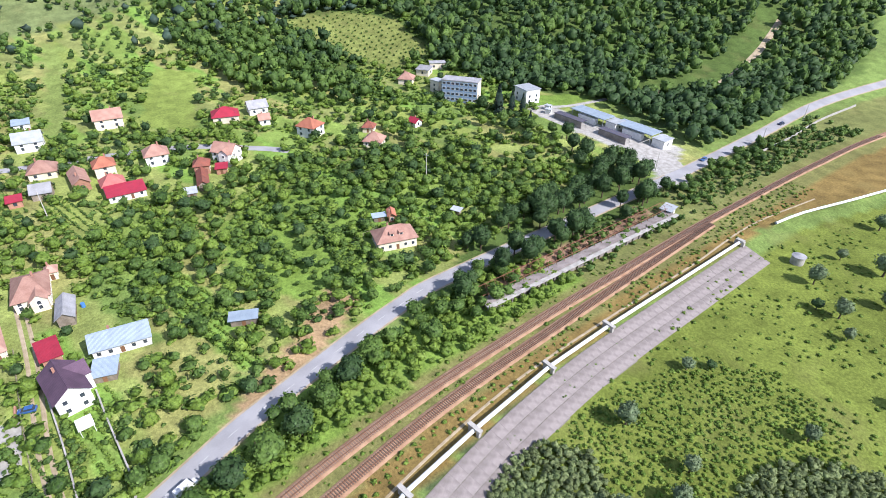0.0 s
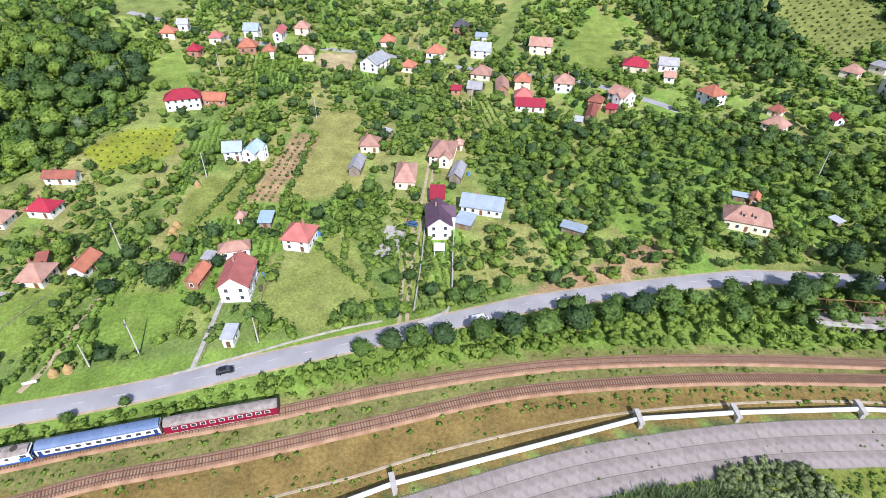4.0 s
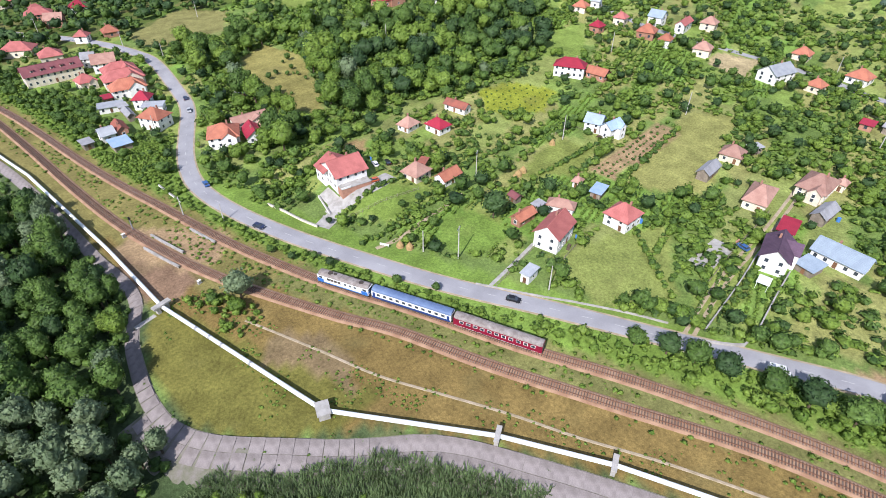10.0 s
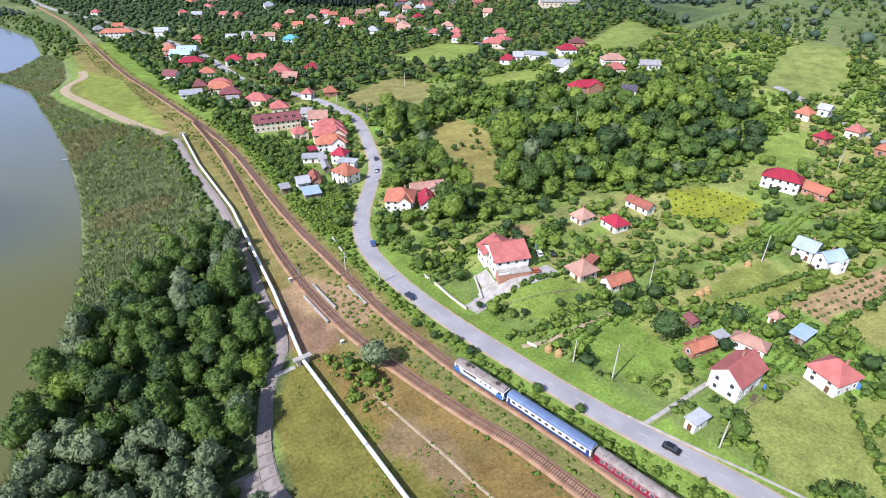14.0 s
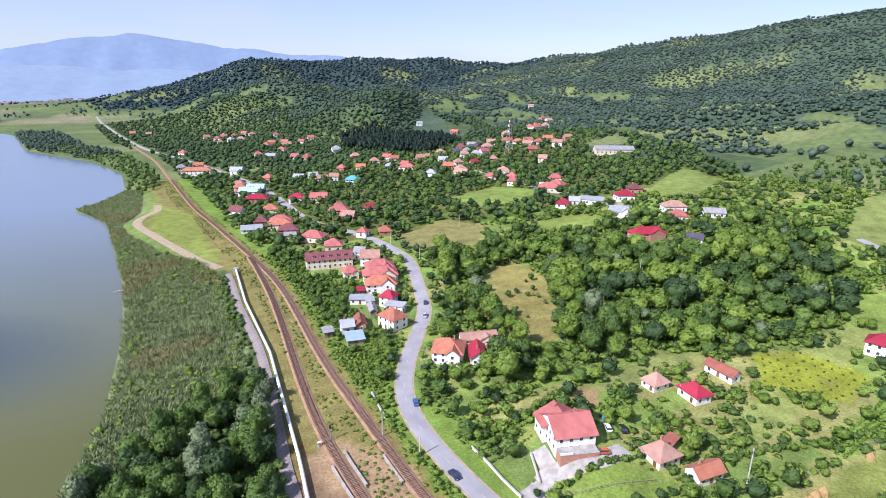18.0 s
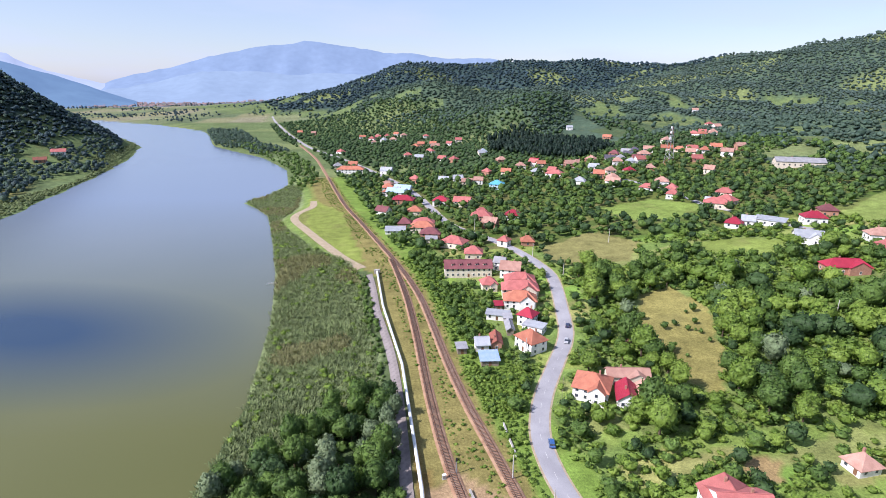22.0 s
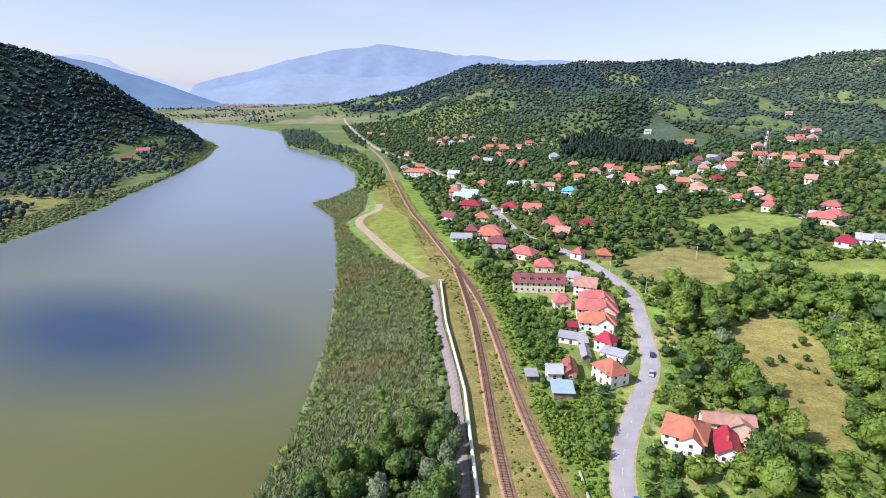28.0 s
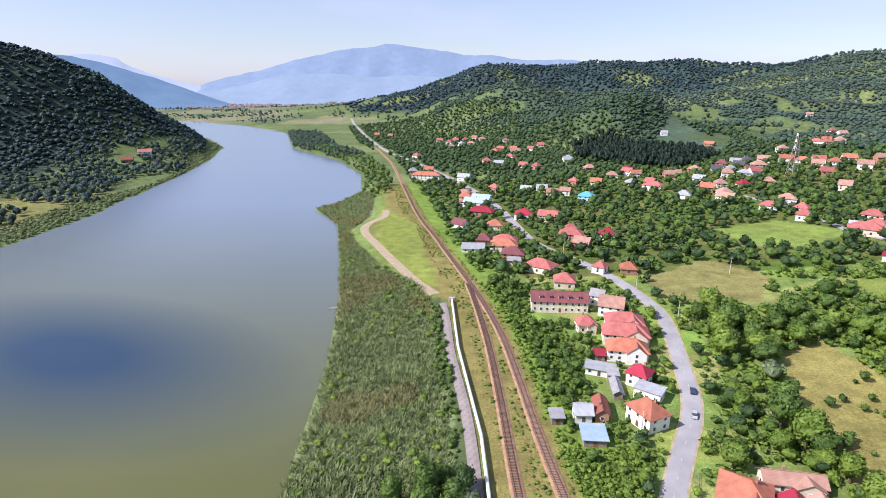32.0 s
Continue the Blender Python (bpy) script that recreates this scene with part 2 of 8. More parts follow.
def line_distance(x, y, line):
    """Signed distance to a line, positive on its left."""
    best, sign = np.full(np.shape(x), 1e9), np.ones(np.shape(x))
    for (ax, ay), (bx, by) in zip(line[:-1, :2], line[1:, :2]):
        ux, uy = bx - ax, by - ay
        t = np.clip(((x - ax) * ux + (y - ay) * uy) / (ux * ux + uy * uy), 0, 1)
        d = np.hypot(x - ax - t * ux, y - ay - t * uy)
        near = d < best
        best = np.where(near, d, best)
        sign = np.where(near, np.sign(ux * (y - ay) - uy * (x - ax)), sign)
    return best * sign


RAIL_R = smooth_line([(10, -900), (75, -600), (96, -432), (100, -362), (101, -308), (101, -257), (99.5, -205), (98, -160), (95, -117), (89, -77),
                      (78, -39), (66, -7), (57, 21), (48, 45), (43, 62), (37, 87), (31, 125), (27, 150), (23.5, 180), (20, 222), (17, 252), (12, 282), (5, 315),
                      (-7, 364), (-20, 417), (-38, 489), (-64, 625), (-88, 751), (-106, 835), (-150, 1000)])
RAIL_L = smooth_line([(99, -262), (96, -215), (93, -169), (90, -130), (86, -100), (79, -67), (67, -35), (56, -6), (48, 19), (41, 34),
                      (33, 54), (27, 71), (21.5, 92), (16.5, 123), (14, 160), (12.5, 204), (10, 251), (5.5, 297), (2.5, 320)])
ROAD = smooth_line([(60, -1000), (110, -640), (129, -536), (139, -452), (137, -374), (135, -319), (134, -288), (134, -230), (133, -156), (131, -138), (124, -110),
                    (113, -74), (107, -60), (93, -27.5), (83, -4), (72.5, 19), (66, 36), (60, 54), (54, 73), (49, 95), (46.5, 116),
                    (48, 135), (56, 157), (67, 178), (78, 200), (85, 228), (92, 262), (93.5, 285), (86, 322), (73, 355), (58, 382), (48, 408),
                    (39, 464), (31, 516), (10, 600), (-30, 720), (-75, 840), (-134, 981), (-234, 1329), (-330, 1700)])
BANK = smooth_line([(-60, -900), (40, -480), (68, -357), (84, -290), (84, -256), (82.5, -177), (81, -152), (76.5, -120), (72, -97), (51, -43), (39.5, -21),
                    (27, 0), (14, 9), (2, 18), (-4, 33), (-5, 50), (-1, 62), (7, 75), (7, 100), (4.5, 180), (-3, 240), (-8, 293),
                    (-19, 308), (-41, 345), (-68, 407), (-77, 440), (-68, 487), (-78, 560), (-97, 640), (-112, 720), (-167, 850), (-287, 1020),
                    (-398, 1320), (-600, 1560), (-900, 1790), (-1600, 2300)], 12.0)
SHORE_Y = [-900, -300, 40, 82, 113, 161, 233, 301, 395, 458, 490, 515, 540, 605, 719, 851, 1020, 1346, 1574, 1790, 2300]
SHORE_E = [-70, -62, -64, -61, -55, -51, -56, -66, -86, -101, -118, -135, -120, -108, -128, -186, -305, -414, -612, -905, -1600]
SHORE_W = [-330, -330, -325, -322, -320, -318, -316, -315, -314, -315, -318, -322, -326, -334, -350, -378, -432, -640, -775, -930, -1620]
RX, RY = RAIL_R[:, 0], RAIL_R[:, 1]
CRESTS = (  # crest lines of the hills and how far their slopes reach
    (((-1500, 300, 200), (-1100, 520, 200), (-900, 700, 190), (-760, 806, 172), (-668, 874, 156), (-636, 898, 148), (-596, 925, 124), (-553, 951, 90), (-520, 970, 64), (-484, 988, 34), (-450, 1004, 8)), 150),
    (((-350, 1990, 0), (-228, 1950, 45), (-89, 1950, 90), (21, 2000, 131), (60, 2150, 155), (100, 2298, 168)), 170),
    (((-130, 1750, 8), (-53, 1700, 36), (-10, 1640, 60), (49, 1560, 99), (99, 1500, 114), (147, 1460, 116), (185, 1440, 100), (282, 1420, 86), (404, 1440, 103), (578, 1450, 97), (814, 1400, 97)), 190),
    (((199, 1150, 30), (223, 1120, 59), (260, 1090, 80), (292, 1070, 82), (327, 1060, 72), (359, 1040, 48), (382, 1020, 32)), 125),
    (((-330, 2400, 40), (-195, 2292, 79), (-13, 2300, 134), (100, 2298, 176), (167, 2294, 183), (300, 2280, 172), (451, 2255, 183), (595, 2222, 195), (734, 2180, 190),
      (826, 2147, 200), (890, 2121, 188), (1035, 2000, 172), (1090, 1800, 186), (1208, 1566, 216), (1436, 1364, 255), (1570, 1211, 295), (1800, 800, 310), (1900, 0, 300), (1800, -900, 280)), 430),
    (((330, -900, 120), (520, -560, 90), (640, -420, 80), (760, -200, 90), (900, 0, 90), (1000, 400, 120)), 230),
)


def bank_distance(x, y):
    """How far a place lies outside the bank line, towards the lake; negative on the railway side."""
    rough = np.interp(y, BANK[:, 1], BANK[:, 0]) - x
    out, near = np.clip(rough, -200, 200), np.abs(rough) < 70
    out[near] = line_distance(x[near], y[near], BANK)
    return out


def ground_z(x, y):
    """The height of the ground."""
    x, y = np.asarray(x, float), np.asarray(y, float)
    out = bank_distance(x, y)
    z = np.where(out < 0, 0.0, -2.6 * np.clip((out - 1.2) / 11.0, 0, 1))
    lake = np.minimum(x - np.interp(y, SHORE_Y, SHORE_W), np.interp(y, SHORE_Y, SHORE_E) - x)
    z = np.where(lake > -6, np.minimum(z, -2.6 - np.clip((lake + 2) * 0.2, -0.2, 2.5)), z)
    west = np.clip(np.interp(y, SHORE_Y, SHORE_W) - x, 0, 600)
    z = np.where(west > 6, -2.4 + west * 0.012, z)
    e = x - np.interp(y, RY, RX)
    north = np.clip((y - 30) / 150, 0, 1)
    rise = np.clip(e - 32, 0, 120) * (0.012 + 0.03 * north) + np.clip(e - 152, 0, 900) * (0.035 + 0.075 * north * (1 - np.clip((y - 600) / 500, 0, 0.75)))
    knoll = 5.0 * np.exp(-(((x - 88) / 20) ** 2 + ((y - 84) / 26) ** 2)) * np.clip((e - 30) / 12, 0, 1)
    z = z + np.where(out < 0, np.clip(rise, 0, 75) + knoll, 0)
    for crest, reach in CRESTS:
        c = np.array(crest, float)
        best, high = np.full(x.shape, 1e9), np.zeros(x.shape)
        for a, b in zip(c[:-1], c[1:]):
            u = b[:2] - a[:2]
            t = np.clip(((x - a[0]) * u[0] + (y - a[1]) * u[1]) / (u @ u), 0, 1)
            d = np.hypot(x - a[0] - t * u[0], y - a[1] - t * u[1])
            near = d < best
            best, high = np.where(near, d, best), np.where(near, a[2] + t * (b[2] - a[2]), high)
        hill = high * np.exp(-((best / reach) ** 2)) * np.clip(-lake / 40, 0, 1)
        hill = np.where(y < -150, hill * np.clip((e - 10) / 60, 0, 1), hill)
        z = np.where(hill > 1.0, np.maximum(z, 0) * np.exp(-hill / 60) + np.minimum(z, 0) * np.exp(-hill) + hill - 1.0, z)
    # spurs and gullies on the high ground
    fold = np.sin(x / 52 + 1.8 * np.sin(y / 95)) * np.sin(y / 64 + 1.5 * np.sin(x / 110)) + 0.5 * np.sin(x / 27 + y / 41)
    return z + np.where(out < 0, 8.0, 4.0) * fold * np.clip((z - 16) / 45, 0, 1)

# ---- ground, water, distance ----
def mesh_of(name, verts, faces, material=None, smooth=False):
    """A mesh from arrays: verts n x 3, faces m x k."""
    me = bpy.data.meshes.new(name)
    verts, faces = np.asarray(verts, np.float32), np.asarray(faces, np.int32)
    me.vertices.add(len(verts))
    me.vertices.foreach_set("co", verts.ravel())
    k = faces.shape[1]
    me.loops.add(faces.size)
    me.loops.foreach_set("vertex_index", faces.ravel())
    me.polygons.add(len(faces))
    me.polygons.foreach_set("loop_start", np.arange(len(faces), dtype=np.int32) * k)
    me.polygons.foreach_set("use_smooth", np.full(len(faces), smooth))
    me.update(calc_edges=True)
    if material is not None:
        me.materials.append(material)
    return me


def graded(lo, hi, fine, a, b, grow=1.07):
    """Coordinates with a fine even step between a and b that widens outside."""
    mid = list(np.arange(a, b + 0.01, fine))
    s, v = fine, mid[-1]
    while v < hi:
        s *= grow
        v += s
        mid.append(min(v, hi))
    s, v = fine, mid[0]
    while v > lo:
        s *= grow
        v -= s
        mid.insert(0, max(v, lo))
    return np.array(mid)


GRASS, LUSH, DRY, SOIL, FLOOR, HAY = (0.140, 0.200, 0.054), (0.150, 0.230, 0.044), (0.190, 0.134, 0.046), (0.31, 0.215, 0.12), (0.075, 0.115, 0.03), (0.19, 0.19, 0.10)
FIELDS = []


def field(colour, *corners):
    """A patch of land cover within the corners."""
    FIELDS.append((colour, np.array(corners, float)))


def inside(x, y, poly):
    hit = np.zeros(np.shape(x), bool)
    for (ax, ay), (bx, by) in zip(poly, np.roll(poly, -1, 0)):
        cross = ((ay > y) != (by > y)) & (x < (bx - ax) * (y - ay) / (by - ay + 1e-9) + ax)
        hit ^= cross
    return hit


def wobble(x, y, s, a):
    return a * (np.sin(x / s + 1.7 * np.sin(y / s * 0.7)) + np.sin(y / s * 1.3 + 1.3 * np.sin(x / s * 0.9)))


field((0.235, 0.235, 0.075), (237, 22), (246, 6), (170, -14), (158, 14))
field(SOIL, (216, 29), (214, 17), (156, 17), (158, 28))
field((0.36, 0.29, 0.16), (320, 45), (325, 22), (293, 20), (300, 42))
field((0.17, 0.20, 0.05), (173, 52), (176, 33), (149, 31), (133, 44), (151, 51))
field((0.26, 0.185, 0.085), (98, 108), (109, 115), (116, 110), (109, 100), (99, 101))
field(LUSH, (94, 47), (109, 42), (105, 24), (88, 25), (79, 37))
field((0.22, 0.25, 0.03), (184, 109), (205, 104), (212, 80), (190, 72), (170, 91))
field((0.14, 0.20, 0.04), (74, 75), (95, 73), (106, 61), (78, 57))
field((0.205, 0.240, 0.065), (123, 3), (144, -12), (112, -29), (93, -14), (103, 7))
field((0.19, 0.18, 0.065), (101, 326), (148, 358), (169, 322), (148, 291), (104, 290))
field((0.16, 0.22, 0.05), (177, 413), (224, 421), (250, 384), (211, 362), (185, 372))
field((0.17, 0.22, 0.05), (193, 309), (231, 308), (248, 292), (231, 270), (199, 288))
field((0.17, 0.195, 0.055), (444, -228), (435, -277), (395, -304), (338, -300), (325, -254), (403, -240))
field((0.17, 0.22, 0.05), (412, -129), (389, -150), (310, -124), (327, -98))
field((0.17, 0.22, 0.06), (487, -78), (481, -89), (337, -68), (342, -59))
field((0.19, 0.22, 0.06), (564, -64), (524, -116), (503, -97), (523, -58))
field((0.185, 0.225, 0.050), (-74, 520), (-38, 457), (-14, 318), (-25, 322), (-59, 399))
field((0.165, 0.230, 0.050), (254, 122), (276, 126), (295, 118), (271, 102), (254, 96), (243, 110))
field((0.175, 0.215, 0.062), (332, 177), (411, 216), (475, 217), (381, 151), (330, 146), (331, 160))
field((0.165, 0.215, 0.055), (312, 324), (403, 379), (398, 322), (336, 293), (315, 304))
field((0.16, 0.215, 0.058), (391, 530), (448, 551), (460, 528), (426, 486), (380, 484))
field(SOIL, (364, 878), (401, 919), (400, 862), (361, 812))
field((0.15, 0.20, 0.055), (290, 893), (382, 1075), (380, 939), (370, 813), (329, 753), (311, 817))

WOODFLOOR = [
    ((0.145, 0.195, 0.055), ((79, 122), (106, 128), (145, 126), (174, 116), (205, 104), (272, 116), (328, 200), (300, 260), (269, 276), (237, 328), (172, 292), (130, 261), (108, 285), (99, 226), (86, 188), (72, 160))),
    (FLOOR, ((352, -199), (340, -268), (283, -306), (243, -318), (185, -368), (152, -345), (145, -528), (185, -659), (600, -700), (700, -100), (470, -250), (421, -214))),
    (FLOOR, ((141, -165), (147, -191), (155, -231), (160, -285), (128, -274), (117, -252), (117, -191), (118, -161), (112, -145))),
    ((0.240, 0.215, 0.070), ((128, 240), (154, 247), (152, 213), (137, 176), (116, 145), (106, 160), (113, 183), (108, 194))),
    (SOIL, ((10, 112), (20, 118), (40, 92), (32, 82), (17, 84), (9, 98))),
    (LUSH, ((213, -101), (224, -144), (187, -152), (153, -132), (146, -111), (174, -92))),
    ((0.25, 0.16, 0.105), ((115, -158), (122, -160), (125, -250), (116, -252))),
    ((0.34, 0.33, 0.31), ((226, -290), (228, -305), (199, -305), (186, -316), (151, -320), (126, -286), (130, -274), (152, -291), (203, -290))),
    (LUSH, ((243, -311), (238, -324), (221, -337), (224, -309), (235, -303))),
    ((0.10, 0.145, 0.045), ((204, -334), (189, -336), (172, -345), (156, -325), (166, -326), (193, -321))),
    ((0.21, 0.135, 0.085), ((11.4, 106), (16, 92), (21, 78), (10.4, 74.6), (7, 82), (7, 100))),
    ((0.20, 0.145, 0.075), ((28, 42.7), (33.6, 21.6), (26.8, 10.4), (21.9, 25.3), (18.1, 37.6))),
    (SOIL, ((106, -62), (116, -70), (140, -104), (150, -118), (142, -126), (124, -102), (110, -72))),
]


def noise2(x, y, s, k=0):
    """A smooth value noise about 0 to 1."""
    r = np.random.default_rng(900 + k)
    g = r.uniform(0, 1, (64, 64))
    u, v = x / s + 31.4, y / s + 17.2
    i, j = np.floor(u).astype(int), np.floor(v).astype(int)
    a, b = u - i, v - j
    a, b = a * a * (3 - 2 * a), b * b * (3 - 2 * b)
    q = lambda m, n: g[m % 64, n % 64]
    return (q(i, j) * (1 - a) + q(i + 1, j) * a) * (1 - b) + (q(i, j + 1) * (1 - a) + q(i + 1, j + 1) * a) * b


def wooded(x, y):
    """Steep or high ground carries forest, with a few clearings."""
    z = ground_z(x, y)
    return (z > 24) & (noise2(x, y, 90, 7) * 0.6 + noise2(x, y, 35, 8) * 0.4 + np.clip((z - 60) / 150, -0.2, 0.25) > 0.40)


def plot_of(x, y):
    """The number of the garden strip at a place, and a fixed draw between 0 and 1 for it."""
    u, v = x * 0.97 + y * 0.24, y * 0.97 - x * 0.24
    plot = np.floor(v / 13 + 0.6 * np.sin(u / 90)) * 57 + np.floor(u / 46 + 0.37 * np.floor(v / 13)) * 131
    return plot, np.abs(np.sin(plot * 12.9898) * 43758.5453) % 1


def land_cover(x, y):
    """The colour of what covers the ground."""
    c = np.empty((*np.shape(x), 3))
    c[...] = GRASS
    wx, wy = x + wobble(x, y, 7, 0.8), y + wobble(y, x, 6, 0.8)
    e = x - np.interp(y, RY, RX)
    out = bank_distance(x, y)
    # garden plots run back from the road in strips, each with its own sward
    plots = (e > 34) & (e < 430) & (y > -330) & (y < 640)
    plot, pick = plot_of(x, y)
    for k, tone in enumerate(((0.170, 0.240, 0.055), (0.220, 0.262, 0.075), (0.155, 0.255, 0.050), (0.205, 0.232, 0.075), (0.245, 0.250, 0.085), (0.135, 0.200, 0.050), (0.195, 0.240, 0.060))):
        c[plots & (pick >= k / 7) & (pick < (k + 1) / 7)] = tone
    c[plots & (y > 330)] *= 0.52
    c[(out < 0) & (e < -4) & (e > -80)] = DRY
    c[(out < 0) & (e < -30) & (y > 5) & (y < 80)] = (0.150, 0.140, 0.035)
    off = np.interp(y, SHORE_Y, SHORE_W) - x
    c[off > 0] = (0.105, 0.145, 0.060)
    c[off > 34] = (0.060, 0.085, 0.035)
    c[(off > 38) & (off < 130) & (y < 700) & (np.sin(x / 23) + np.sin(y / 61) > 0.3)] = (0.17, 0.17, 0.06)
    c[(out < 0) & (e < -4) & (e > -80) & (y > 150)] = (0.175, 0.190, 0.052)
    c[(np.abs(e) < 9)] = (0.160, 0.160, 0.055)
    c[(e > -22) & (e < 5) & (y > 60) & (out < 0)] = (0.195, 0.170, 0.058)
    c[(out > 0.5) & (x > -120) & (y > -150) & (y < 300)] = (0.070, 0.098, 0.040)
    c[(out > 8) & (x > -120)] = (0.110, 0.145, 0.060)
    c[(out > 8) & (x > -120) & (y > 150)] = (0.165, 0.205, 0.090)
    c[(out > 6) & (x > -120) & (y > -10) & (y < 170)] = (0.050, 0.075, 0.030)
    c[(out > 8) & (y < -90) & (x > -120)] = (0.132, 0.164, 0.032)
    c[(e > 5) & (e < 26)] = LUSH
    c[(e > 5) & (e < 34) & (y < -190)] = (0.150, 0.165, 0.055)
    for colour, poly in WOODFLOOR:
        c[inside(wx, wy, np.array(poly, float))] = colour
    for colour, poly in FIELDS:
        c[inside(wx, wy, poly)] = colour
    far = (e > 420) | (y > 640)
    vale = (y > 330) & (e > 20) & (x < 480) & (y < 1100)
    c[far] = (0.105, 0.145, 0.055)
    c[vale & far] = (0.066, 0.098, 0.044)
    # Wooded ground takes the trees' painted haze tint, bluer on the ridge.
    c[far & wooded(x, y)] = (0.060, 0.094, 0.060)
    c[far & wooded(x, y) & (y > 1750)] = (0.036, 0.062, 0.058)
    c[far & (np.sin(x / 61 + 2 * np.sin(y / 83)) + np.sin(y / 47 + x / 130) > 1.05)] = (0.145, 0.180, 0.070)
    # Western hill ground is kept as dark as its forest.
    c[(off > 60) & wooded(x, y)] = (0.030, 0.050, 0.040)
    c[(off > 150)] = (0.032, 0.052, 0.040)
    plain = (y > 1560) & (x < 350 - 0.25 * y) & (ground_z(x, y) < 14)
    strip = (np.floor(x / 90 + 0.4 * np.sin(y / 300)) * 7 + np.floor(y / 170) * 13) % 5
    c[plain] = GRASS
    # Field tones on the plain are greyed to stand in for haze.
    for k, tone in enumerate((HAY, (0.13, 0.16, 0.08), (0.20, 0.19, 0.12), (0.09, 0.12, 0.06), (0.16, 0.18, 0.09))):
        c[plain & (strip == k)] = tone
    return c


gx = graded(-3200, 3200, 2.5, -85, 330, 1.04)
gy = graded(-1800, 4300, 2.5, -320, 420, 1.035)
X, Y = np.meshgrid(gx, gy)
Z = ground_z(X, Y)
nx, ny = len(gx), len(gy)
idx = np.arange(nx * ny).reshape(ny, nx)
quads = np.stack([idx[:-1, :-1], idx[:-1, 1:], idx[1:, 1:], idx[1:, :-1]], -1).reshape(-1, 4)
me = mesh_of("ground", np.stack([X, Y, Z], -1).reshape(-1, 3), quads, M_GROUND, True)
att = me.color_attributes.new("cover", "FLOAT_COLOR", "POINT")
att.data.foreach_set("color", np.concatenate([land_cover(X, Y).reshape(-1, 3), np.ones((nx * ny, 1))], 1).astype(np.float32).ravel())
tagged(new("ground", me), "sunlit meadows, gardens and wooded hills along a lake", "ground", kind="structure")


def zg(x, y):
    return float(ground_z(np.array([x]), np.array([y]))[0])


n, l = M_WATER.node_tree.nodes, M_WATER.node_tree.links
b = n["Principled BSDF"]
b.inputs["Base Color"].default_value = (0.085, 0.095, 0.045, 1)
b.inputs["Roughness"].default_value, b.inputs["IOR"].default_value = 0.2, 1.33
wv, bp, co = n.new("ShaderNodeTexNoise"), n.new("ShaderNodeBump"), n.new("ShaderNodeTexCoord")
wv.inputs["Scale"].default_value, wv.inputs["Detail"].default_value = 0.9, 4
bp.inputs["Strength"].default_value, bp.inputs["Distance"].default_value = 0.22, 0.08
l.new(co.outputs["Object"], wv.inputs["Vector"])
l.new(wv.outputs["Fac"], bp.inputs["Height"])
l.new(bp.outputs["Normal"], b.inputs["Normal"])
wb, mr, mx = n.new("ShaderNodeTexNoise"), n.new("ShaderNodeMapRange"), n.new("ShaderNodeMix")
wb.inputs["Scale"].default_value = 0.006
mr.inputs["From Min"].default_value, mr.inputs["From Max"].default_value = 0.4, 0.65
mx.data_type = "RGBA"
mx.inputs["A"].default_value, mx.inputs["B"].default_value = (0.098, 0.105, 0.033, 1), (0.122, 0.126, 0.046, 1)
l.new(co.outputs["Object"], wb.inputs["Vector"])
l.new(wb.outputs["Fac"], mr.inputs["Value"])
l.new(mr.outputs["Result"], mx.inputs["Factor"])
# a dark blue patch on the lake: cloud shade and sky reflection painted in
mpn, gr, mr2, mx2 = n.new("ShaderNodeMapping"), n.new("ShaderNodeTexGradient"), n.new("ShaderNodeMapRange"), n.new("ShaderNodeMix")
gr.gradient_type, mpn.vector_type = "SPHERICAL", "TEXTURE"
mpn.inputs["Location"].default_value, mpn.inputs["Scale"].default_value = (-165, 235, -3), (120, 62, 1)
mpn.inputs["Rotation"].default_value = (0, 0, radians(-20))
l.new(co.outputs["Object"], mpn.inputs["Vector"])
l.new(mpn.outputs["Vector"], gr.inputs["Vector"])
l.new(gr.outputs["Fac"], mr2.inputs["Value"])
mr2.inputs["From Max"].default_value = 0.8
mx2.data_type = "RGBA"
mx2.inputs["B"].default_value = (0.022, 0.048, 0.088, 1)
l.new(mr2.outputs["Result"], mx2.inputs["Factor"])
# turbid olive by the near shore; further out, sky reflection painted as grey-blue
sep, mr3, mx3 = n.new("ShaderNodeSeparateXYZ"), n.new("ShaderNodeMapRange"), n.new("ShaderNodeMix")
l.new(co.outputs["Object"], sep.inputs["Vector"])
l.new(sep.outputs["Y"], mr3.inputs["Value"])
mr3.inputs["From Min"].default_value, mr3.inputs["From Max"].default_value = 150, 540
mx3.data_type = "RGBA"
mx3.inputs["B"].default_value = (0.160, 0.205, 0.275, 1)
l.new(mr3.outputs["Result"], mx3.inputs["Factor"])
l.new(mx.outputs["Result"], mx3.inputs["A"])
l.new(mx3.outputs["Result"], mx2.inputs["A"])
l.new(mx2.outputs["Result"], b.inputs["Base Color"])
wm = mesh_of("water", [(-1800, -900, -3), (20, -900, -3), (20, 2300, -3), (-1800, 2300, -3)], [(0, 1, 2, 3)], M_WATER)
tagged(new("water", wm), "calm olive-green lake with faint ripples", "lake", kind="structure")


